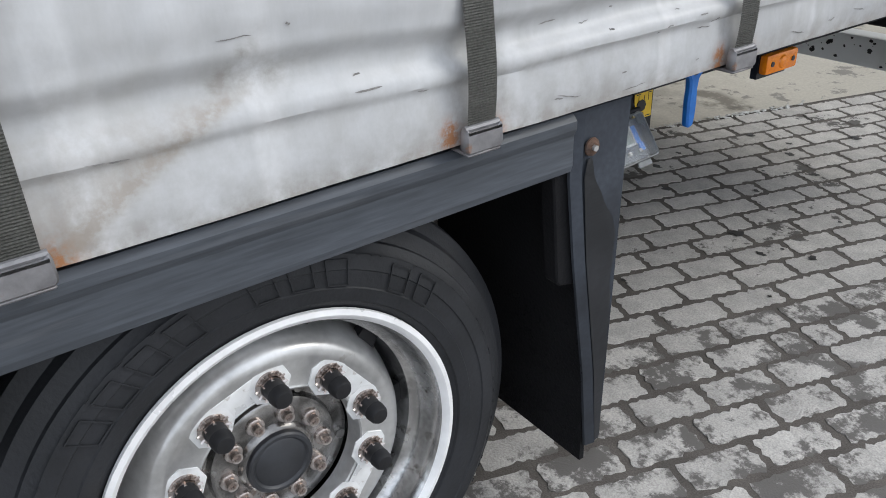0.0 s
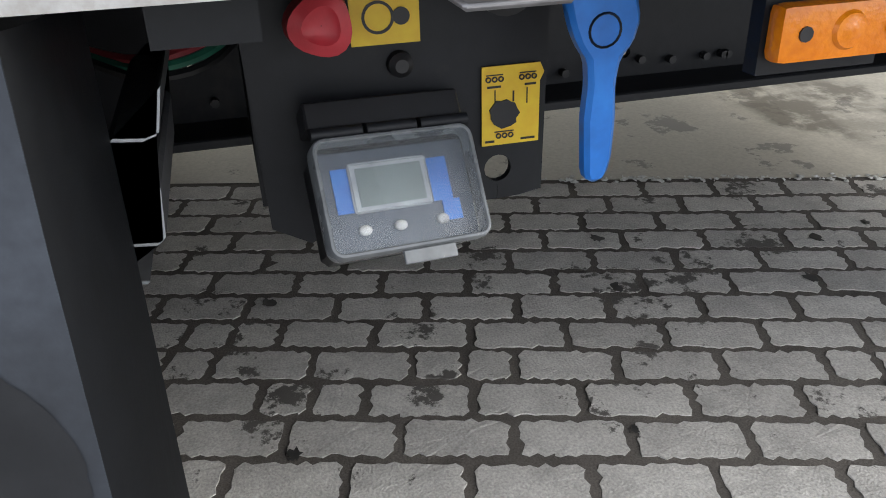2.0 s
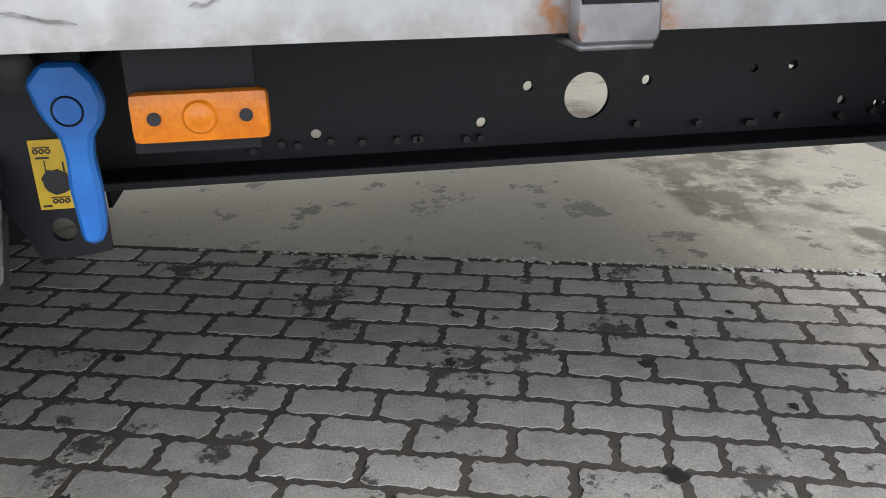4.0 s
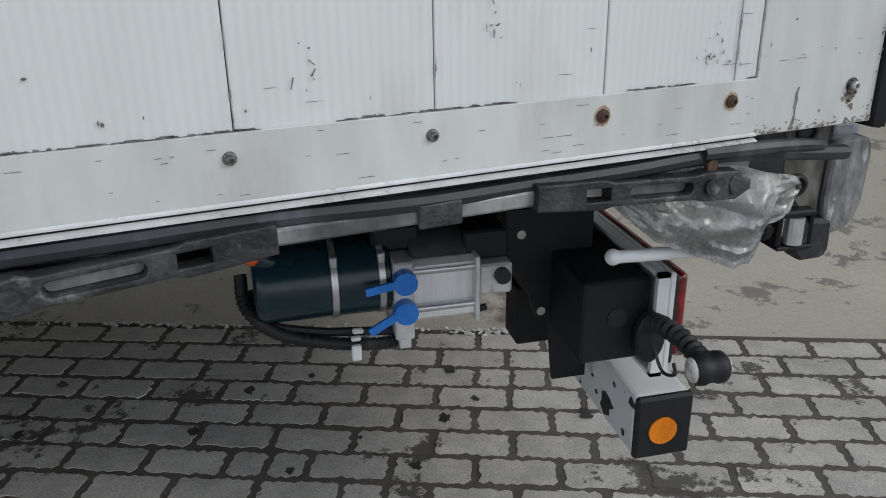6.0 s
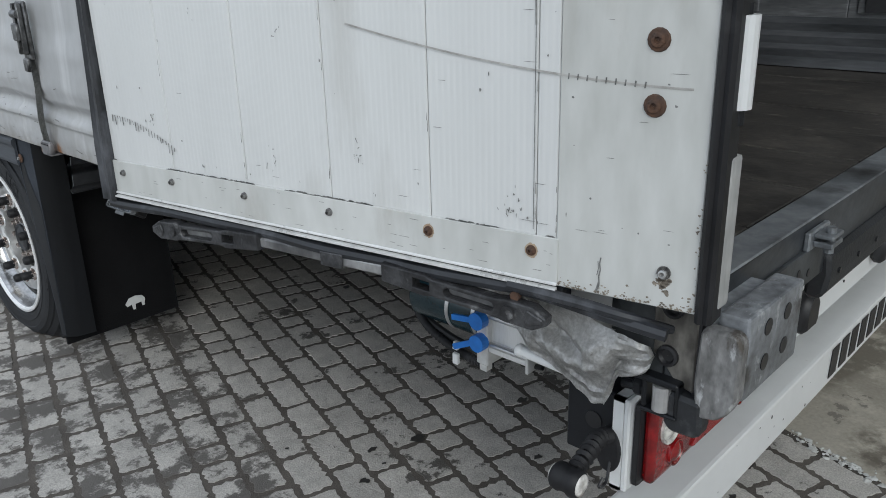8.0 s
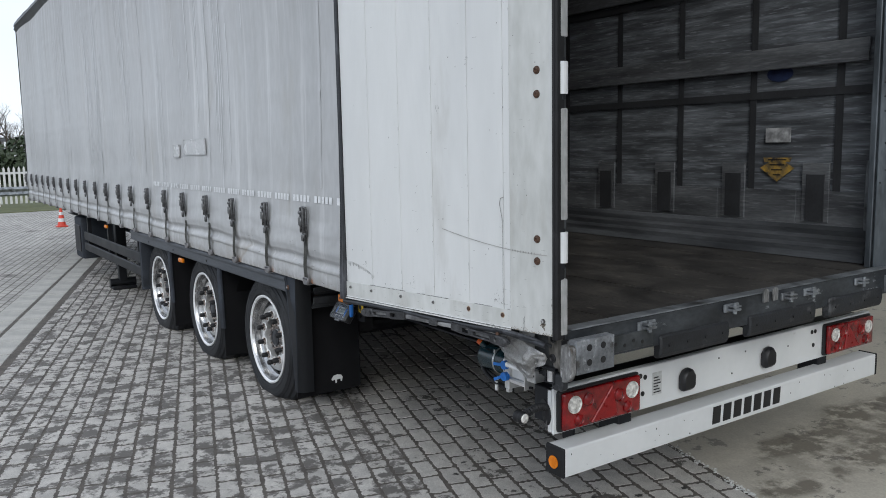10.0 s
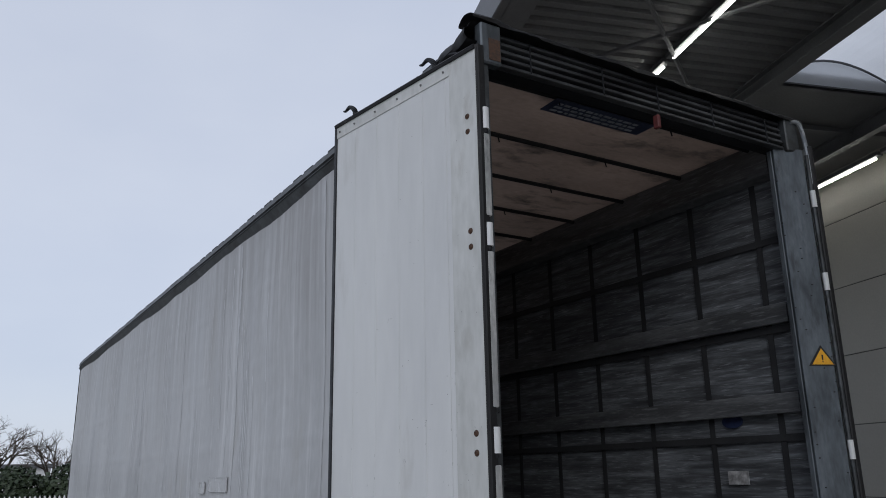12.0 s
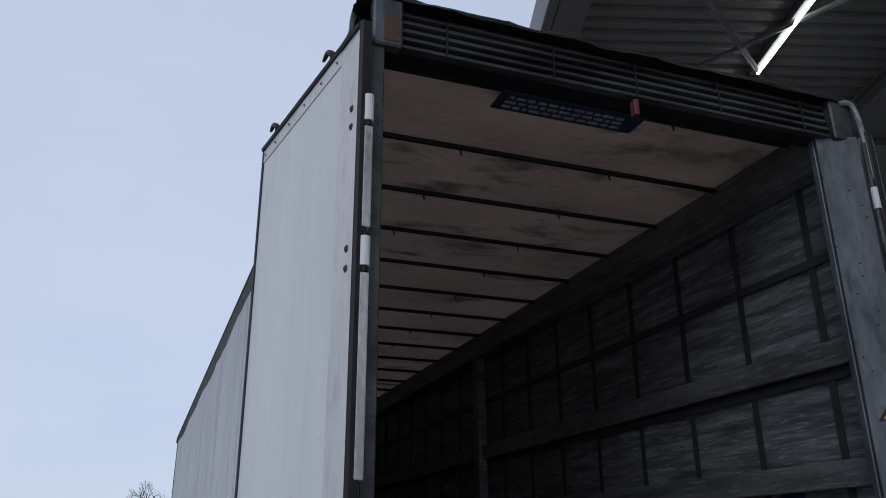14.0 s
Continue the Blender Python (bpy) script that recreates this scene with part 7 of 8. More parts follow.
sheet(bm, 1, 20, lambda i, j: (0.02 + 0.45 * i, 2.964 + 0.545 * math.cos(radians(30 + 94 * j / 20)), min(0.872, 0.386 + 0.53 * math.sin(radians(30 + 94 * j / 20)))))
bmesh.ops.solidify(bm, geom=bm.faces, thickness=0.004)
part("wheel_arch_liner", bm, M_FLAP, trailer, "black sheet arched over the wheel", smooth=True)
bm = bmesh.new()
ts = [k / 90 for k in range(91)]


def ragged(t, seed, big, small):
    return big * noise.noise((t * 4, 0, seed)) + small * noise.noise((t * 16, 0, seed + 3)) + 0.5 * small * noise.noise((t * 45, 0, seed + 7))


def along(rows, z):
    """Value between rows of (height, value), the highest first."""
    for (za, a), (zb, b) in zip(rows, rows[1:]):
        if z >= zb:
            return a + (b - a) * min(1.0, max(0.0, (za - z) / (za - zb)))
    return rows[-1][1]


fold = [(0.80, 2.452), (0.77, 2.458), (0.61, 2.443), (0.35, 2.404), (0.165, 2.388)]
run = [(0.80, 2.440), (0.771, 2.436), (0.707, 2.404), (0.671, 2.380), (0.635, 2.367), (0.165, 2.3735)]
heights = [0.80 - 0.63 * t for t in ts]
left = [(along(fold, z), z) for z in heights]
right = [(max(along(run, z) + ragged(t, 9, 0.006, 0.007), 2.362 + 0.008 * t), z) for t, z in zip(ts, heights)]
left = [(max(p[0], q[0] + 0.002), p[1]) for p, q in zip(left, right)]
va, vb = [bm.verts.new((-0.0035, y, z)) for y, z in left], [bm.verts.new((0.0005, y, z)) for y, z in right]
for k in range(90):
    bm.faces.new((va[k], va[k + 1], vb[k + 1], vb[k]))
part("wet_streak", bm, mat("wet_plastic", (0.022, 0.023, 0.026), (0.015, 0.016, 0.018), 9, 0.5, bump=0.05, spec=0.25), trailer, "dark wet run of dirt below the bolt")
bm = bmesh.new()
lathe(bm, [(0.0, 0.0158), (-0.003, 0.0152), (-0.004, 0.011), (-0.006, 0.0085), (-0.006, 0.0005)], 18, (-0.003, 2.445, 0.821))
part("rusty_washer", bm, M_RUST, trailer, smooth=True)
bm = bmesh.new()
rod(bm, (-0.008, 2.445, 0.821), (-0.014, 2.445, 0.821), 0.0055, 6)
part("bolt", bm, M_ALU, trailer)
for n, y in enumerate((2.425, 3.73, 5.04)):
    bm = bmesh.new()
    # the flap bends forward towards its foot
    line = [(y + 0.02, 0.80), (y + 0.012, 0.62), (y + 0.0, 0.45), (y - 0.01, 0.30), (y - 0.012, 0.12)]
    prism(bm, line + [(p[0] - 0.012, p[1]) for p in line[::-1]], "x", 0.012, 0.46)
    part("mudflap", bm, M_FLAP, trailer, "black rubber mudflap")
    # unseen far-side flap, added to block light under the trailer
    bm = bmesh.new()
    prism(bm, line + [(p[0] - 0.012, p[1]) for p in line[::-1]], "x", WID - 0.46, WID - 0.012)
    part("mudflap", bm, M_FLAP, trailer, "black rubber mudflap")
    bm = bmesh.new()
    line = [(y + 0.02, 0.80), (y + 0.012, 0.62), (y + 0.0, 0.45), (y - 0.005, 0.33)]
    prism(bm, [(p[0] + 0.03, p[1]) for p in line] + [(p[0] - 0.03, p[1]) for p in line[::-1]], "x", -0.004, 0.02, bevel=0.006)
    if n:
        part("mudguard_cheek", bm, M_PLASTIC, trailer)
    else:
        bm.free()
    if n == 0:
        bm = bmesh.new()
        rs = random.Random(13)
        vs, fs = [], []
        for k in range(1500):  # spray brush fringe
            x, z = rs.uniform(0.0, 0.44), rs.uniform(0.15, 0.45) if rs.random() < 0.6 else rs.uniform(0.15, 0.22)
            yy = y + 0.006
            i = len(vs)
            d = Vector((rs.uniform(-0.3, 0.1), rs.uniform(0.4, 1), rs.uniform(-0.9, 0.0))).normalized() * rs.uniform(0.003, 0.008)
            vs += [(x, yy, z), (x + 0.0025, yy, z), (x + d.x, yy + d.y, z + d.z)]
            fs.append((i, i + 1, i + 2))
        bm.free()
        fm = bpy.data.meshes.new("brush_fringe")
        fm.from_pydata(vs, [], fs)
        fm.materials.append(M_FLAP)
        tagged(again("brush_fringe", fm, trailer, (0, 0, 0), None, "bristly black spray brush"), kind="stuff")
# pale animal mark on the flap, drawn as a plain blot
bm = bmesh.new()
prism(bm, [(0.245, 0.20), (0.262, 0.222), (0.29, 0.226), (0.315, 0.22), (0.326, 0.205), (0.32, 0.178), (0.312, 0.178), (0.31, 0.195), (0.285, 0.193), (0.283, 0.172), (0.274, 0.172), (0.27, 0.195), (0.252, 0.19)], "y", 2.397, 2.4)
part("flap_mark", bm, M_WHITE, trailer, "small white mark on the mudflap")
bm = bmesh.new()
prism(bm, [(6.05, 0.88), (6.05, 0.34), (6.0, 0.32), (6.09, 0.30), (6.11, 0.34), (6.11, 0.88)], "x", 0.0, 0.45, bevel=0.004)
part("front_mudguard", bm, M_PLASTIC, trailer)
for y, z in ((4.69, 0.75), (7.56, 0.835)):
    bm = bmesh.new()
    box(bm, -0.012, 0.012, y - 0.055, y + 0.055, z - 0.018, z + 0.018, bevel=0.006)
    part("side_marker", bm, M_AMBER, trailer, "amber side marker lamp")
for y in (4.0, 4.9, 5.7):
    bm = bmesh.new()
    rod(bm, (-0.004, y, 0.82), (-0.009, y, 0.82), 0.009, 10)
    part("bolt", bm, M_BLACK, trailer)

# ---- side guard, box and landing leg ----
for z0, z1 in ((0.40, 0.50), (0.535, 0.645)):
    bm = bmesh.new()
    box(bm, 0.06, 0.085, 6.15, 9.25, z0, z1, bevel=0.008)
    part("guard_rail", bm, M_CHASSIS, trailer, "dark grey side guard rail")
for y in (6.5, 7.9, 9.1):
    bm = bmesh.new()
    box(bm, 0.085, 0.13, y, y + 0.05, 0.38, 0.9)
    part("guard_post", bm, M_CHASSIS, trailer)
bm = bmesh.new()
box(bm, 0.04, 0.5, 9.3, 9.78, 0.27, 0.82, bevel=0.03, seg=2)
toolbox = part("tool_box", bm, M_PLASTIC, trailer, "dark plastic tool box")
bm = bmesh.new()
box(bm, 0.028, 0.042, 9.36, 9.72, 0.36, 0.72, bevel=0.008)
part("lid", bm, M_CHASSIS, toolbox)
for x in (0.28, 2.2):
    bm = bmesh.new()
    box(bm, x - 0.06, x + 0.06, 8.15, 8.27, 0.28, 0.93, bevel=0.008)
    box(bm, x - 0.045, x + 0.045, 8.165, 8.255, 0.06, 0.28, bevel=0.006)
    box(bm, x - 0.14, x + 0.14, 8.09, 8.33, 0.0, 0.045, bevel=0.012)
    rod(bm, (x - 0.15, 8.21, 0.08), (x + 0.15, 8.21, 0.08), 0.05, 14)
    part("landing_leg", bm, M_CHASSIS, trailer, "black landing leg with a flat foot")
bm = bmesh.new()
box(bm, 0.3, 2.2, 10.2, 10.35, 0.62, 0.72, bevel=0.01)
part("cross_tube", bm, M_GALV, trailer)

# ---- control panel behind the mudguard ----
panel = holder("control_panel", trailer, (0.28, 2.1, 0.78), "black steel control panel with a display, knobs and stickers")
bm = bmesh.new()
prism(bm, [(1.968, 0.935), (1.972, 0.645), (1.995, 0.641), (2.017, 0.640)] + [(2.017 - 0.0135 * math.sin(2 * math.pi * k / 16), 0.672 - 0.0135 * math.cos(2 * math.pi * k / 16)) for k in range(17)] + [(2.0175, 0.640), (2.045, 0.64), (2.07, 0.70), (2.20, 0.62), (2.235, 0.64), (2.245, 0.93)], "x", 0.268, 0.276)
box(bm, 0.276, 0.5, 2.232, 2.24, 0.66, 0.93)
part("plate", bm, M_CHASSIS, panel)
bm = bmesh.new()
lathe(bm, [(0.0, 0.012), (-0.02, 0.012), (-0.022, 0.022), (-0.03, 0.027), (-0.05, 0.025), (-0.054, 0.015), (-0.05, 0.009), (-0.05, 0.0005)], 22, (0.268, 2.178, 0.83))
for v in bm.verts:
    a = math.atan2(v.co.z - 0.83, v.co.y - 2.178)
    k = 1 + 0.07 * math.cos(3 * a + 0.5)
    v.co.y, v.co.z = 2.178 + (v.co.y - 2.178) * k, 0.83 + (v.co.z - 0.83) * k
part("red_knob", bm, mat("red_plastic", (0.5, 0.03, 0.045), (0.42, 0.025, 0.035), 20, 0.4), panel, "red control knob", smooth=True)
bm = bmesh.new()
lathe(bm, [(0.0, 0.012), (-0.02, 0.012), (-0.022, 0.026), (-0.045, 0.026), (-0.05, 0.018), (-0.05, 0.0005)], 20, (0.268, 2.025, 0.85))
part("black_knob", bm, M_BLACK, panel, "black control knob", smooth=True)
bm = bmesh.new()
box(bm, 0.2655, 0.268, 2.089, 2.149, 0.800, 0.845)
part("sticker", bm, M_YELLOW, panel, "yellow instruction sticker")
bm = bmesh.new()
lathe(bm, [(0.0, 0.014), (-0.001, 0.014), (-0.001, 0.0115), (0.0, 0.0115)], 22, (0.2655, 2.125, 0.823))
rod(bm, (0.2655, 2.105, 0.823), (0.2643, 2.105, 0.823), 0.0075, 16)
tagged(part("sticker_mark", bm, M_BLACK, panel), kind="stuff")
bm = bmesh.new()
lathe(bm, [(0.0, 0.012), (-0.008, 0.011), (-0.012, 0.006), (-0.012, 0.0005)], 14, (0.268, 2.108, 0.782))
part("bolt", bm, M_BLACK, panel, smooth=True)
bm = bmesh.new()
prism(bm, [(2.034, 0.772), (1.978, 0.772), (1.974, 0.763), (1.978, 0.755), (1.978, 0.697), (2.034, 0.697)], "x", 0.264, 0.2655)
part("sticker", bm, M_YELLOW, panel, "yellow sticker with a hole and small symbols")
bm = bmesh.new()
rs = random.Random(1)
prism(bm, [(2.013 + 0.0145 * math.cos(a) * rs.uniform(0.85, 1.1), 0.727 + 0.0145 * math.sin(a) * rs.uniform(0.85, 1.1)) for a in [2 * math.pi * k / 18 for k in range(18)]], "x", 0.262, 0.264)
for y, z in ((2.028, 0.76), (2.022, 0.76), (2.016, 0.76), (1.996, 0.76), (1.990, 0.76), (1.984, 0.76), (2.018, 0.706), (2.012, 0.706), (2.006, 0.706)):
    lathe(bm, [(0.0, 0.0028), (-0.0012, 0.0028), (-0.0012, 0.0015), (0.0, 0.0015)], 10, (0.264, y, z))
for y0, y1, z0, z1 in ((2.014, 2.030, 0.7635, 0.7645), (1.982, 1.998, 0.7635, 0.7645), (2.003, 2.022, 0.7095, 0.7105), (2.021, 2.022, 0.735, 0.75), (1.99, 1.991, 0.735, 0.75), (1.982, 1.996, 0.7, 0.702), (2.022, 2.031, 0.7, 0.702), (2.016, 2.029, 0.752, 0.754), (1.982, 1.993, 0.752, 0.754), (2.003, 2.0045, 0.738, 0.748)):
    box(bm, 0.2632, 0.264, y0, y1, z0, z1)
tagged(part("sticker_mark", bm, M_BLACK, panel), kind="stuff")
# tilted display under a clear hinged cover
C_TL, C_TR, C_BL = Vector((0.2131, 2.1998, 0.7394)), Vector((0.2315, 2.0586, 0.7329)), Vector((0.1544, 2.1959, 0.6569))
ex, ey = (C_TR - C_TL), (C_BL - C_TL)
W_D, H_D = ex.length, ey.length
ex.normalize()
ey.normalize()
ez = ex.cross(ey).normalized()
if ez.x > 0:
    ez = -ez
ey = (ey - ex * ex.dot(ey)).normalized()
SM = Matrix(((ex.x, ey.x, ez.x, C_TL.x), (ex.y, ey.y, ez.y, C_TL.y), (ex.z, ey.z, ez.z, C_TL.z), (0, 0, 0, 1)))  # (right, down, outwards)
bm = bmesh.new()
box(bm, 0.004, W_D - 0.004, 0.006, H_D - 0.004, -0.06, -0.012, bevel=0.006, m=SM)
part("display_box", bm, M_BLACK, panel)
bm = bmesh.new()
box(bm, 0.006, W_D - 0.006, 0.01, H_D - 0.006, -0.012, -0.009, m=SM)
part("display_face", bm, mat("blue_grey_face", (0.075, 0.09, 0.12), (0.05, 0.065, 0.09), 40, 0.5), panel, "blue-grey display face")
bm = bmesh.new()
box(bm, 0.016, W_D - 0.024, 0.024, 0.062, -0.009, -0.0075, m=SM)
box(bm, 0.108, 0.124, 0.062, 0.08, -0.009, -0.0075, m=SM)
part("blue_field", bm, M_BLUE, panel)
bm = bmesh.new()
box(bm, 0.030, 0.100, 0.021, 0.064, -0.0075, -0.005, bevel=0.002, m=SM)
part("screen_frame", bm, mat("pale_frame", (0.5, 0.52, 0.53), None, 30, 0.5), panel)
bm = bmesh.new()
box(bm, 0.036, 0.094, 0.026, 0.059, -0.0055, -0.0045, m=SM)
part("screen", bm, mat("grey_green_screen", (0.2, 0.235, 0.225), (0.18, 0.21, 0.2), 10, 0.25), panel, "blank grey-green screen")
for u in (0.036, 0.067, 0.105):
    bm = bmesh.new()
    c = SM @ Vector((u, 0.078, -0.007))
    bmesh.ops.create_uvsphere(bm, u_segments=12, v_segments=8, radius=0.006, matrix=Matrix.Translation(c) @ SM.to_3x3().to_4x4() @ Matrix.Diagonal((1, 0.8, 0.5, 1)))
    part("button", bm, M_CLEAR, panel, "white push button", smooth=True)


def rounded(inset, r):
    """Outline of the cover with rounded corners."""
    out = []
    for cx, cy, a0 in ((W_D - inset - r, H_D - inset - r, 0), (inset + r, H_D - inset - r, 90), (inset + r, inset + r, 180), (W_D - inset - r, inset + r, 270)):
        out += [(cx + r * math.cos(radians(a0 + 18 * k)), cy + r * math.sin(radians(a0 + 18 * k))) for k in range(6)]
    return out


glass = bpy.data.materials.new("hazy_clear_plastic")
glass.use_nodes = True
gb = glass.node_tree.nodes["Principled BSDF"]
gb.inputs["Base Color"].default_value = (0.8, 0.83, 0.86, 1)
gb.inputs["Roughness"].default_value = 0.24
gb.inputs["Transmission Weight"].default_value = 0.95
gb.inputs["IOR"].default_value = 1.12
bm = bmesh.new()
prism(bm, rounded(0.003, 0.009), "z", 0.006, 0.009, m=SM)
cover = part("clear_cover", bm, glass, panel, "hazy clear plastic cover")
cover.visible_shadow = False
bm = bmesh.new()
loops = [[bm.verts.new(SM @ Vector((u, v, w))) for u, v in rounded(inset, 0.012 - inset)] for inset, w in ((0.0, -0.010), (0.0, 0.0065), (0.0015, 0.0095), (0.0035, 0.0100), (0.0045, 0.0092), (0.0045, -0.010))]
for la, lb in zip(loops, loops[1:]):
    for k in range(len(la)):
        bm.faces.new((la[k], la[(k + 1) % len(la)], lb[(k + 1) % len(la)], lb[k]))
bmesh.ops.recalc_face_normals(bm, faces=bm.faces)
box(bm, W_D * 0.42, W_D * 0.75, H_D, H_D + 0.012, 0.004, 0.007, bevel=0.001, m=SM)
part("cover_rim", bm, mat("grey_clear_rim", (0.2, 0.21, 0.22), (0.13, 0.138, 0.145), 20, 0.28), panel, smooth=True)
bm = bmesh.new()
for k in range(3):
    a = 0.003 + k * W_D / 3
    rod(bm, SM @ Vector((a, -0.004, 0.004)), SM @ Vector((a + W_D / 3 - 0.004, -0.004, 0.004)), 0.0055, 12)
part("hinge", bm, M_CHASSIS, panel, smooth=True)
bm = bmesh.new()
box(bm, 0.002, W_D - 0.002, -0.034, -0.009, -0.03, 0.0, bevel=0.002, m=SM)
part("hood", bm, M_BLACK, panel)
# blue drain handle
bm = bmesh.new()
pts = [(0.178, 1.955, 0.835), (0.178, 1.958, 0.80), (0.176, 1.9595, 0.77), (0.176, 1.9605, 0.73), (0.176, 1.962, 0.692)]
prism(bm, [(1.936, 0.845), (1.931, 0.825), (1.936, 0.806), (1.946, 0.795), (1.949, 0.775), (1.947, 0.745), (1.948, 0.71), (1.952, 0.694), (1.957, 0.689), (1.968, 0.689), (1.972, 0.696), (1.973, 0.715), (1.975, 0.745), (1.973, 0.775), (1.975, 0.795), (1.984, 0.808), (1.99, 0.822), (1.996, 0.845), (1.98, 0.862), (1.95, 0.862)], "x", 0.168, 0.186, bevel=0.004)
part("pull_handle", bm, M_BLUE, trailer, "blue plastic pull handle", smooth=True)
bm = bmesh.new()
lathe(bm, [(0.0, 0.0145), (-0.002, 0.0135), (-0.001, 0.0125), (0.004, 0.0115), (0.004, 0.0005)], 18, (0.168, 1.963, 0.819))
part("handle_eye", bm, M_BLACK, trailer)
bm = bmesh.new()
rod(bm, (0.186, 1.963, 0.84), (0.5, 1.963, 0.86), 0.008, 8)
part("handle_rod", bm, M_CHASSIS, trailer)
# amber marker behind the hem
bm = bmesh.new()
box(bm, 0.056, 0.075, 1.780, 1.888, 0.811, 0.852, bevel=0.007, seg=2)
marker_amber = part("side_marker", bm, M_AMBER, trailer, "amber side marker lamp", smooth=True)
for y in (1.798, 1.869):
    bm = bmesh.new()
    rod(bm, (0.057, y, 0.832), (0.0545, y, 0.832), 0.0055, 10)
    part("screw", bm, M_BLACK, marker_amber)
bm = bmesh.new()
lathe(bm, [(0.0, 0.014), (-0.003, 0.012), (-0.003, 0.007), (-0.0045, 0.005), (-0.0045, 0.0005)], 16, (0.056, 1.834, 0.832))
part("bulb_lens", bm, M_AMBER, marker_amber, smooth=True)
bm = bmesh.new()
box(bm, 0.075, 0.09, 1.79, 1.89, 0.80, 0.93)
part("lamp_bracket", bm, M_CHASSIS, trailer)
M_CHANNEL = mat("dusty_dark_steel", (0.05, 0.052, 0.056), (0.028, 0.029, 0.032), 14, 0.6, 0.3, bump=0.2, stain=(0.12, 0.115, 0.11), stain_scale=20, stain_at=(0.62, 0.75))
# bent channel profile and cables behind the mudguard post
bm = bmesh.new()
line = [(2.293, 0.827), (2.299, 0.798), (2.308, 0.795), (2.327, 0.797), (2.331, 0.794), (2.334, 0.776), (2.332, 0.772), (2.308, 0.764), (2.305, 0.760), (2.308, 0.725), (2.312, 0.722), (2.335, 0.724), (2.338, 0.721), (2.340, 0.704), (2.336, 0.696), (2.324, 0.694)]
inner = [(y + 0.002, z - 0.002) for y, z in line]
prism(bm, line + inner[::-1], "x", 0.1015, 0.32)
part("channel", bm, M_CHANNEL, trailer, "bent grey steel channel")
# thin end edge in a lighter steel than the channel
bm = bmesh.new()
prism(bm, line + inner[::-1], "x", 0.1, 0.1015)
part("channel_edge", bm, M_GALV, trailer, "lighter end edge of the channel")
for k, m in enumerate((M_BLACK, mat("green_cable", (0.02, 0.16, 0.1), None, 20, 0.5), mat("red_cable", (0.3, 0.03, 0.04), None, 20, 0.5))):
    bm = bmesh.new()
    tube(bm, curve_pts([(0.36 + 0.01 * k, 2.4, 0.80), (0.37, 2.33, 0.765 + 0.008 * k), (0.38, 2.26, 0.775 + 0.01 * k), (0.4, 2.2, 0.84)], 5), 0.005, 6)
    part("cable", bm, m, trailer, smooth=True)

# ---- hydraulic pump set ----
pump = holder("pump_unit", trailer, (0.24, 0.58, 0.7), "hydraulic pump set with a dark green tank and aluminium motor")
AX, AZ = 0.245, 0.700
mat("milled_aluminium", (0.66, 0.66, 0.65), (0.55, 0.55, 0.54), 14, 0.4, 0.3, bump=0.08, stain=(0.3, 0.29, 0.28), stain_scale=20, stain_at=(0.62, 0.75))
bm = bmesh.new()
lathe(bm, [(0.79, 0.0005), (0.79, 0.052), (0.784, 0.06), (0.776, 0.063), (0.575, 0.063)], 40, (AX, 0, AZ), axis="y")
rod(bm, (AX - 0.022, 0.755, AZ + 0.042), (AX - 0.034, 0.783, AZ + 0.062), 0.016, 14)
part("tank", bm, M_GREEN_TANK, pump, "glossy dark green oil tank", smooth=True)
bm = bmesh.new()
rod(bm, (AX - 0.034, 0.783, AZ + 0.062), (AX - 0.041, 0.799, AZ + 0.074), 0.0145, 10)
part("filler_cap", bm, mat("orange_plastic", (0.75, 0.13, 0.02), (0.65, 0.1, 0.015), 30, 0.5), pump, "orange filler cap")
for y in (0.664, 0.588):
    bm = bmesh.new()
    lathe(bm, [(y - 0.005, 0.0635), (y - 0.005, 0.065), (y + 0.005, 0.065), (y + 0.005, 0.0635)], 40, (AX, 0, AZ), axis="y")
    box(bm, AX - 0.055, AX - 0.04, y - 0.006, y + 0.006, AZ + 0.04, AZ + 0.058, bevel=0.002)
    part("band_clamp", bm, M_ALU, pump, "bright steel band clamp", smooth=True)
bm = bmesh.new()
box(bm, 0.175, 0.31, 0.54, 0.572, 0.605, 0.742, bevel=0.003)
box(bm, 0.178, 0.2, 0.546, 0.566, 0.588, 0.606, bevel=0.002)
part("valve_block", bm, bpy.data.materials["milled_aluminium"], pump, "aluminium valve block")
for z, y1, z1 in ((0.714, 0.608, 0.709), (0.662, 0.605, 0.638)):
    bm = bmesh.new()
    rod(bm, (0.176, 0.556, z), (0.155, 0.556, z), 0.0195, 18)
    d = Vector((0, y1 - 0.556, z1 - z)).normalized()
    s = Vector((0, -d.z, d.y)) * 0.0065
    a, b = Vector((0.157, 0.566, z)), Vector((0.150, y1 + 0.012, z1))
    vs = [bm.verts.new(p + q) for p in (a, b) for q in (s, -s, s + Vector((0.006, 0, 0)), -s + Vector((0.006, 0, 0)))]
    for f in ((0, 1, 5, 4), (2, 3, 7, 6), (0, 2, 6, 4), (1, 3, 7, 5), (4, 5, 7, 6), (0, 1, 3, 2)):
        bm.faces.new([vs[i] for i in f])
    part("valve_lever", bm, M_BLUE, pump, "blue plastic valve lever", smooth=False)
bm = bmesh.new()
prism(bm, [(0.18, 0.64), (0.19, 0.632), (0.30, 0.632), (0.31, 0.64), (0.31, 0.738), (0.195, 0.738), (0.18, 0.732), (0.185, 0.724), (0.192, 0.718), (0.192, 0.662), (0.186, 0.655), (0.18, 0.65)], "y", 0.438, 0.54)
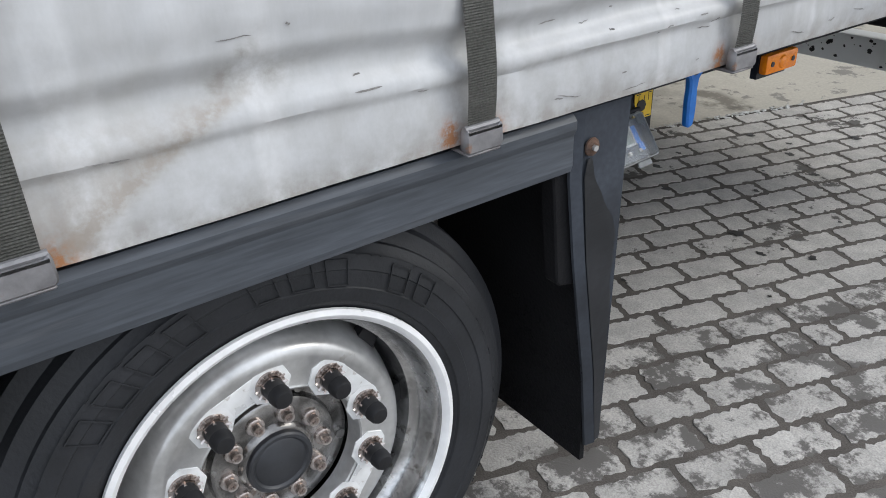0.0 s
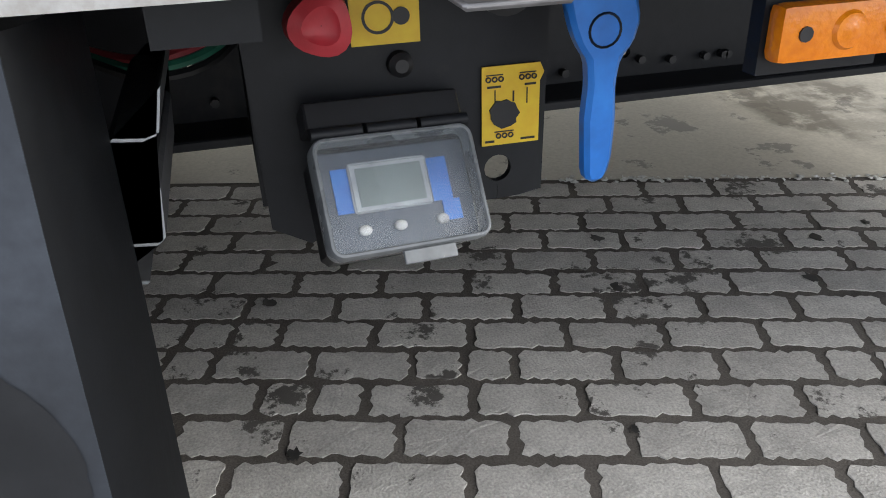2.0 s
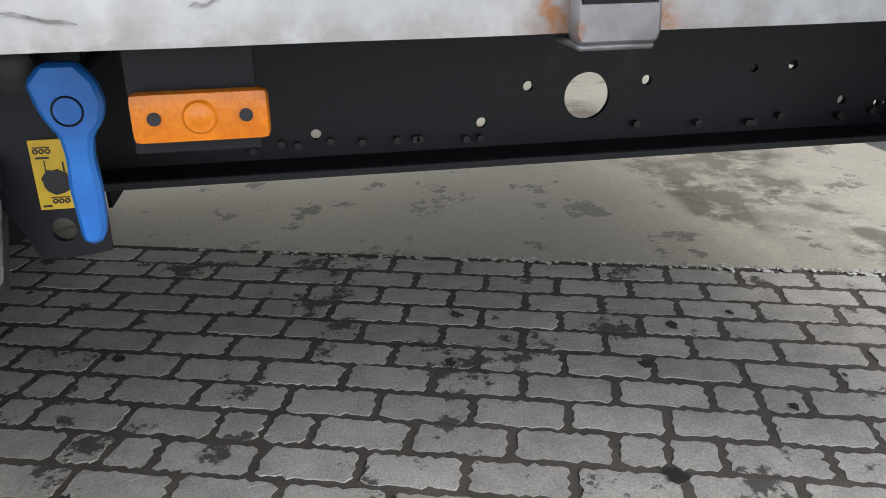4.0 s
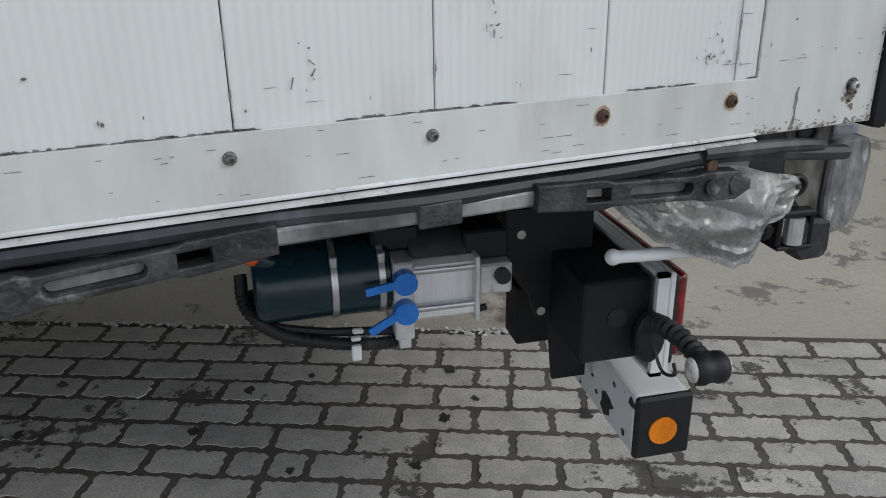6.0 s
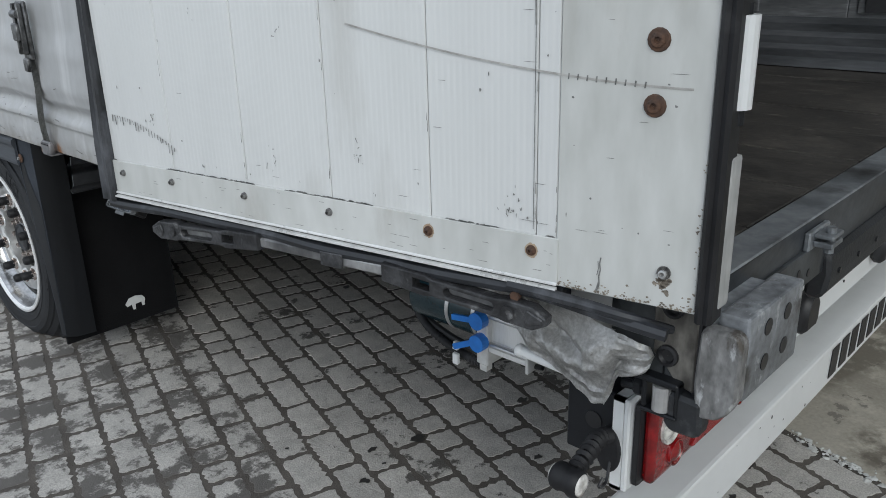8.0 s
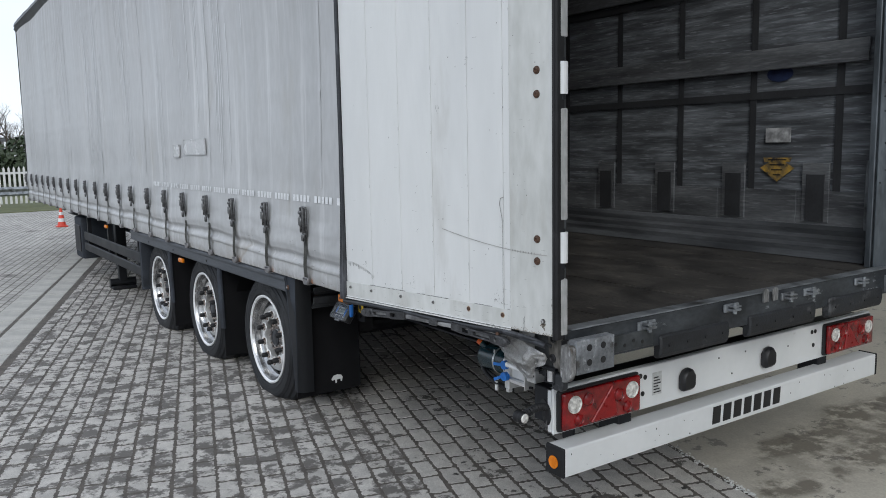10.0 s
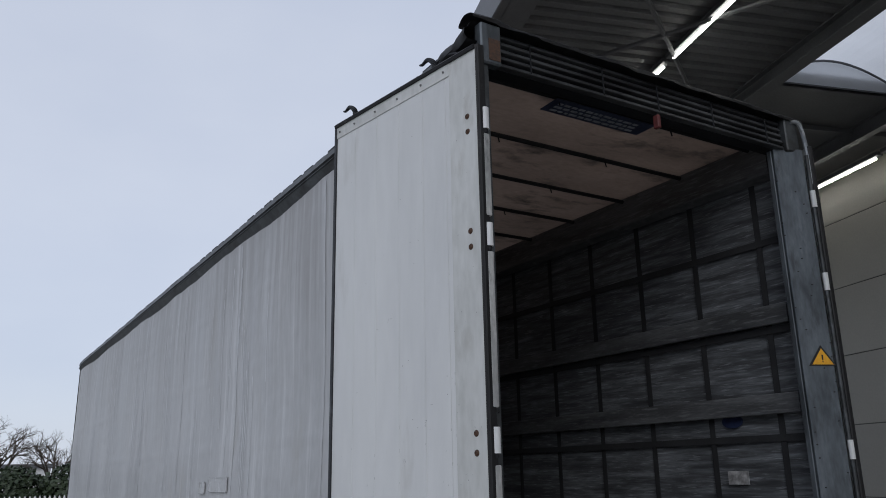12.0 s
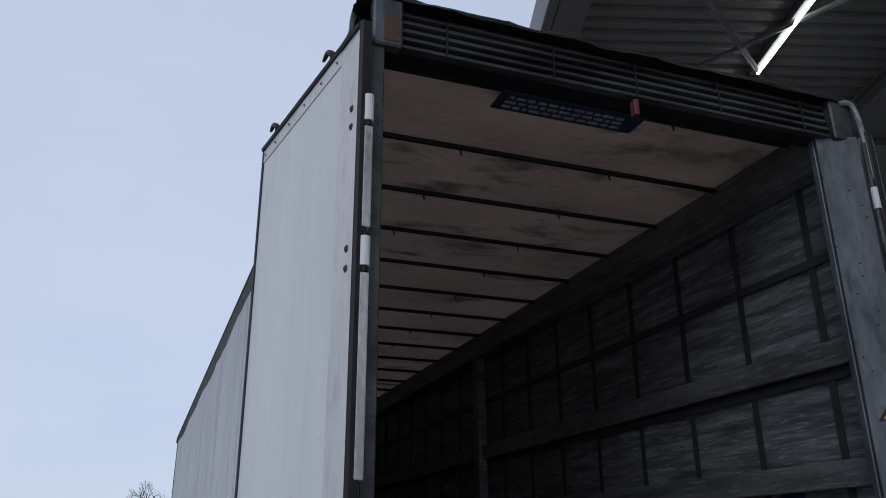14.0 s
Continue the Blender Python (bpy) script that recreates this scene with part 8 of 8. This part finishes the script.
part("motor", bm, mat("satin_aluminium", (0.8, 0.8, 0.79), (0.72, 0.72, 0.71), 8, 0.4, 0.3, bump=0.05, stretch=(1, 8, 1)), pump, "extruded aluminium motor body")
# Aluminium too; the dark reflection of the door's underside is put into its colour.
bm = bmesh.new()
prism(bm, [(0.196, 0.7385), (0.31, 0.7385), (0.31, 0.765), (0.25, 0.775), (0.222, 0.766), (0.206, 0.752)], "y", 0.44, 0.539, bevel=0.003)
part("motor_top", bm, M_GALV_DARK, pump, "rounded upper half of the motor, its dark reflection in the colour", smooth=True)
for z in (0.655, 0.722):
    bm = bmesh.new()
    rod(bm, (0.184, 0.438, z), (0.184, 0.541, z), 0.0065, 12)
    part("tie_bar", bm, M_ALU, pump, "bright tie bar", smooth=True)
bm = bmesh.new()
box(bm, 0.172, 0.312, 0.43, 0.438, 0.625, 0.742, bevel=0.002)
box(bm, 0.18, 0.27, 0.373, 0.43, 0.668, 0.722, bevel=0.004)
part("end_block", bm, bpy.data.materials["milled_aluminium"], pump)
bm = bmesh.new()
rod(bm, (0.181, 0.392, 0.703), (0.168, 0.392, 0.703), 0.0135, 16)
part("plug", bm, M_BLACK, pump)
bm = bmesh.new()
rod(bm, (0.2, 0.43, 0.634), (0.2, 0.412, 0.637), 0.006, 10)
part("plug", bm, M_BLACK, pump)
bm = bmesh.new()
box(bm, 0.2, 0.31, 0.375, 0.45, 0.724, 0.775, bevel=0.004)
box(bm, 0.22, 0.30, 0.52, 0.6, 0.745, 0.79, bevel=0.006)
box(bm, 0.24, 0.29, 0.36, 0.62, 0.79, 0.86)
part("mount", bm, M_CHASSIS, pump)
bm = bmesh.new()
tube(bm, curve_pts([(0.2, 0.55, 0.597), (0.2, 0.60, 0.592), (0.205, 0.68, 0.602), (0.215, 0.76, 0.625), (0.225, 0.805, 0.67), (0.25, 0.81, 0.72)], 14), lambda t: 0.0105 + 0.0012 * math.sin(t * 210), 10)
tube(bm, curve_pts([(0.21, 0.55, 0.605), (0.212, 0.62, 0.612), (0.22, 0.7, 0.618), (0.23, 0.78, 0.64), (0.25, 0.80, 0.69)], 8), 0.008, 8)
part("hose", bm, M_RUBBER, pump, "black corrugated hose", smooth=True)
for dy, z0, z1, w in ((0.0, 0.577, 0.604, 0.008), (0.0, 0.613, 0.62, 0.008), (-0.004, 0.626, 0.634, 0.009)):
    bm = bmesh.new()
    box(bm, 0.176, 0.186, 0.637 + dy - w, 0.637 + dy + w, z0, z1, bevel=0.002)
    part("white_clip", bm, M_WHITE, pump)

pump.location += Vector((0.03, 0.006, -0.008))

# ---- far trees, hedge, cone ----
def bare_tree(x, y, h, seed, label):
    t = thing("tree", label, "tree", (x, y, 0), "bare trees beyond the fence")
    rs = random.Random(seed)
    trunk, crown = bmesh.new(), bmesh.new()
    def grow(bm, p, d, ln, r, level):
        q = p + d * ln
        rod(bm if level < 2 else crown, p, q, r, 6 if level < 2 else 4, r * 0.65)
        if level >= 6:
            return
        for k in range(rs.choice((2, 3, 3)) if level else 6):
            nd = (d + Vector((rs.gauss(0, 0.55), rs.gauss(0, 0.55), rs.gauss(0.08, 0.35)))).normalized()
            grow(bm, p + d * ln * rs.uniform(0.5, 1.0), nd, ln * rs.uniform(0.6, 0.8), r * 0.58, level + 1)
    grow(trunk, Vector((x, y, 0)), Vector((0, 0, 1)), h * 0.27, h * 0.018, 0)
    part("trunk", trunk, M_BARK, t)
    part("crown", crown, M_BARK, t, "bare twigs")


bare_tree(1.2, 60, 10.6, 3, "bare winter tree far beyond the yard")
bare_tree(-1.8, 64, 9.0, 5, "bare winter tree far beyond the yard")
bare_tree(5.2, 66, 8.5, 8, "bare winter tree far beyond the yard")
bare_tree(1.5, 38, 4.2, 12, "thin bare tree behind the hedge")


def hedge(x, y, w, h, seed):
    """A clipped evergreen shrub: an uneven crown of many small leaves round short stems."""
    t = thing("hedge", "dark evergreen hedge shrub behind the fence", "hedge", (x, y, 0), "hedge behind the fence")
    rs = random.Random(seed)
    bm = bmesh.new()
    for k in range(4):
        rod(bm, (x + rs.uniform(-w, w) * 0.3, y, 0), (x + rs.uniform(-w, w) * 0.5, y, h * 0.6), 0.05, 6, 0.02)
    part("stem", bm, M_BARK, t)
    vs, fs = [], []
    for k in range(2600):
        a, b, c = rs.gauss(0, 1), rs.gauss(0, 1), rs.gauss(0, 1)
        v = Vector((a, b, c)).normalized()
        r = 0.75 + 0.25 * rs.random() + 0.25 * noise.noise(v * 2.0 + Vector((seed, 0, 0)))
        p = Vector((x, y, h * 0.5)) + Vector((v.x * w * r, v.y * 0.9 * r, v.z * h * 0.52 * r))
        n = Vector((rs.gauss(0, 1), rs.gauss(0, 1), rs.gauss(0, 1))).normalized()
        s = n.cross(v).normalized() * rs.uniform(0.05, 0.11)
        u = n * rs.uniform(0.07, 0.14)
        i = len(vs)
        vs += [p - s, p + u, p + s, p - u]
        fs.append((i, i + 1, i + 2, i + 3))
    me = bpy.data.meshes.new("crown")
    me.from_pydata([tuple(q) for q in vs], [], fs)
    me.materials.append(M_LEAF)
    again("crown", me, t, (0, 0, 0))


for k in range(6):
    hedge(-8.4 + 2.3 * k, 35.5 + 0.5 * math.sin(k * 2), 1.5, 2.3 + 0.3 * math.sin(k * 3.1), 30 + k)
far_shed = thing("shed", "pale low building far behind the hedge", "building", (-6, 75, 0))
bm = bmesh.new()
box(bm, -30, 6, 75, 85, 0, 2.8)
part("wall", bm, M_FENCE, far_shed)
bm = bmesh.new()
box(bm, -30.3, 6.3, 74.7, 85.3, 2.8, 3.1)
part("roof", bm, M_STEEL_GREY, far_shed)

cone = thing("traffic_cone", "orange traffic cone with white bands", "cone", (1.15, 18, 0))
bm = bmesh.new()
box(bm, 1.03, 1.27, 17.88, 18.12, 0.0, 0.03, bevel=0.01)
part("base", bm, M_CONE, cone)
for name, rows, m, label in (("body", [(0.030, 0.0936), (0.120, 0.0778)], M_CONE, ""), ("band", [(0.120, 0.0780), (0.198, 0.0643)], M_WHITE, "white band"),
                             ("body", [(0.198, 0.0641), (0.275, 0.0504)], M_CONE, ""), ("band", [(0.275, 0.0506), (0.344, 0.0384)], M_WHITE, "white band"),
                             ("tip", [(0.344, 0.0382), (0.430, 0.0230), (0.434, 0.0007)], M_CONE, "")):
    bm = bmesh.new()
    lathe(bm, rows, 20, (1.15, 18, 0), axis="z")
    part(name, bm, m, cone, label, smooth=True)

# ---- pavers under and round the trailer ----
def paver_outline(w, l, seed):
    """A wavy-edged paver seen from above."""
    rs = random.Random(seed)
    pts = []
    long_n, short_n = (14, 6) if l > 0.06 else (7, 6)
    for a, b, n in (((-w, -l), (w, -l), short_n), ((w, -l), (w, l), long_n), ((w, l), (-w, l), short_n), ((-w, l), (-w, -l), long_n)):
        for k in range(n):
            d = Vector((b[0] - a[0], b[1] - a[1]))
            nrm = Vector((d.y, -d.x)).normalized()
            off = (0.0022 if k % 2 else -0.0016) + rs.gauss(0, 0.0028) - (0.004 if k == 0 else 0) - 0.0006
            pts.append(Vector((a[0] + d.x * k / n, a[1] + d.y * k / n)) + nrm * off)
    return pts


def paver_geometry(w, l, seed):
    rs = random.Random(seed + 99)
    o = paver_outline(w, l, seed)
    n = len(o)
    vs = [(p.x, p.y, -0.012) for p in o] + [(p.x * 0.985, p.y * 0.99, 0.0004 * rs.gauss(0, 1)) for p in o] + [(0, 0, 0.0012)]
    fs = []
    for k in range(n):
        j = (k + 1) % n
        fs += [(k, j, n + j, n + k), (n + k, n + j, 2 * n)]
    return vs, fs


PW, PL, PITCH_N, PITCH_U = 0.0455, 0.0935, 0.1092, 0.2055
KINDS = [(paver_geometry(PW, PL, 40 + k), PITCH_U) for k in range(9)] + [(paver_geometry(PW, 0.0425, 60 + k), 0.5 * PITCH_U) for k in range(4)]
paver_meshes = []
for (vs, fs), _ in KINDS:
    me = bpy.data.meshes.new("paver")
    me.from_pydata(vs, [], fs)
    me.materials.append(M_BRICK)
    paver_meshes.append(me)
paving = thing("pavement", "grey wavy-edged concrete pavers with dark sandy joints, damp and stained", "pavement", tuple(yard(0, 4)), kind="structure")
rs = random.Random(77)
rest = {False: ([], []), True: ([], [])}
near_count = 0
for r in range(36):
    n = EDGE - 0.06 - PITCH_N * r
    if n < DRAIN_A + 0.05:
        break
    u = -3.6 + (0.5 * PITCH_U if r % 2 else 0.0) + rs.gauss(0, 0.008)
    second = False
    halves = 0.5 if r in (8, 9) else 0.15 if r in (7, 10, 12) else 0.04
    while u < 15.0:
        if second or rs.random() < halves * 0.5:  # halves come in twos, so the bond holds
            kind, second = 9 + rs.randrange(4), not second
        else:
            kind = rs.randrange(9)
        (vs, fs), step = KINDS[kind]
        dz, rot = max(-0.0005, rs.gauss(0.0002, 0.0007)), rs.gauss(0, 0.012)
        c = yard(n + rs.gauss(0, 0.0012), u + step / 2, dz)
        if -0.3 < u < 4.6 and r < 11 and near_count < 300:
            again("paver", paver_meshes[kind], paving, c, (rs.gauss(0, 0.004), rs.gauss(0, 0.006), -YAW + rot))
            near_count += 1
        else:
            rest_v, rest_f = rest[n < -0.28]
            i = len(rest_v)
            cs, sn = math.cos(-YAW + rot), math.sin(-YAW + rot)
            rest_v += [(c.x + x * cs - y * sn, c.y + x * sn + y * cs, c.z + z) for x, y, z in vs]
            rest_f += [tuple(i + q for q in f) for f in fs]
        u += step
for dirty, (rest_v, rest_f) in rest.items():
    me = bpy.data.meshes.new("paver_field")
    me.from_pydata(rest_v, [], rest_f)
    me.materials.append(M_BRICK_DIRTY if dirty else M_BRICK_REST)
    tagged(again("paver_field", me, paving, (0, 0, 0), None, "wavy-edged concrete pavers half hidden under dirt" if dirty else "rest of the wavy-edged concrete pavers"), kind="stuff")
# oil drips: thin dark blots lying on the pavers
bm = bmesh.new()
for k in range(34):
    c = yard(rs.uniform(-0.3, 1.05), rs.uniform(-0.3, 3.2), 0.0035)
    s0 = rs.uniform(0.006, 0.026)
    vs = [bm.verts.new(c + Vector((s0 * math.cos(a) * rs.uniform(0.5, 1.4), 0.7 * s0 * math.sin(a) * rs.uniform(0.5, 1.4), 0))) for a in [2 * math.pi * i / 14 for i in range(14)]]
    bm.faces.new(vs)
tagged(single("oil_drips", bm, mat("oil_stain", (0.03, 0.029, 0.028), (0.05, 0.047, 0.044), 40, 0.5), "dark oil drips on the pavers", "stain"), kind="stuff")
# white mortar crumbs and dark oil drips
bm = bmesh.new()
for k in range(300):
    u = rs.choice((0.35, 0.6, 0.95, 1.3, 1.75, 2.3)) + rs.gauss(0, 0.16)
    n = EDGE + rs.gauss(0.006, 0.012)
    s = 0.002 + 0.011 * rs.random() ** 2
    c = yard(n, u, 0.001)
    vs = [bm.verts.new(c + Vector((s * math.cos(a) * rs.uniform(0.6, 1.6), s * math.sin(a) * rs.uniform(0.6, 1.6), rs.uniform(0, 0.004)))) for a in [2 * math.pi * i / 6 for i in range(6)]]
    top = bm.verts.new(c + Vector((0, 0, 0.006)))
    for i in range(6):
        bm.faces.new((vs[i], vs[(i + 1) % 6], top))
tagged(single("mortar_crumbs", bm, mat("white_mortar", (0.6, 0.6, 0.58), (0.45, 0.45, 0.43), 60, 0.9, bump=0.4), "white mortar crumbs along the floor's edge", "crumbs"), kind="stuff")
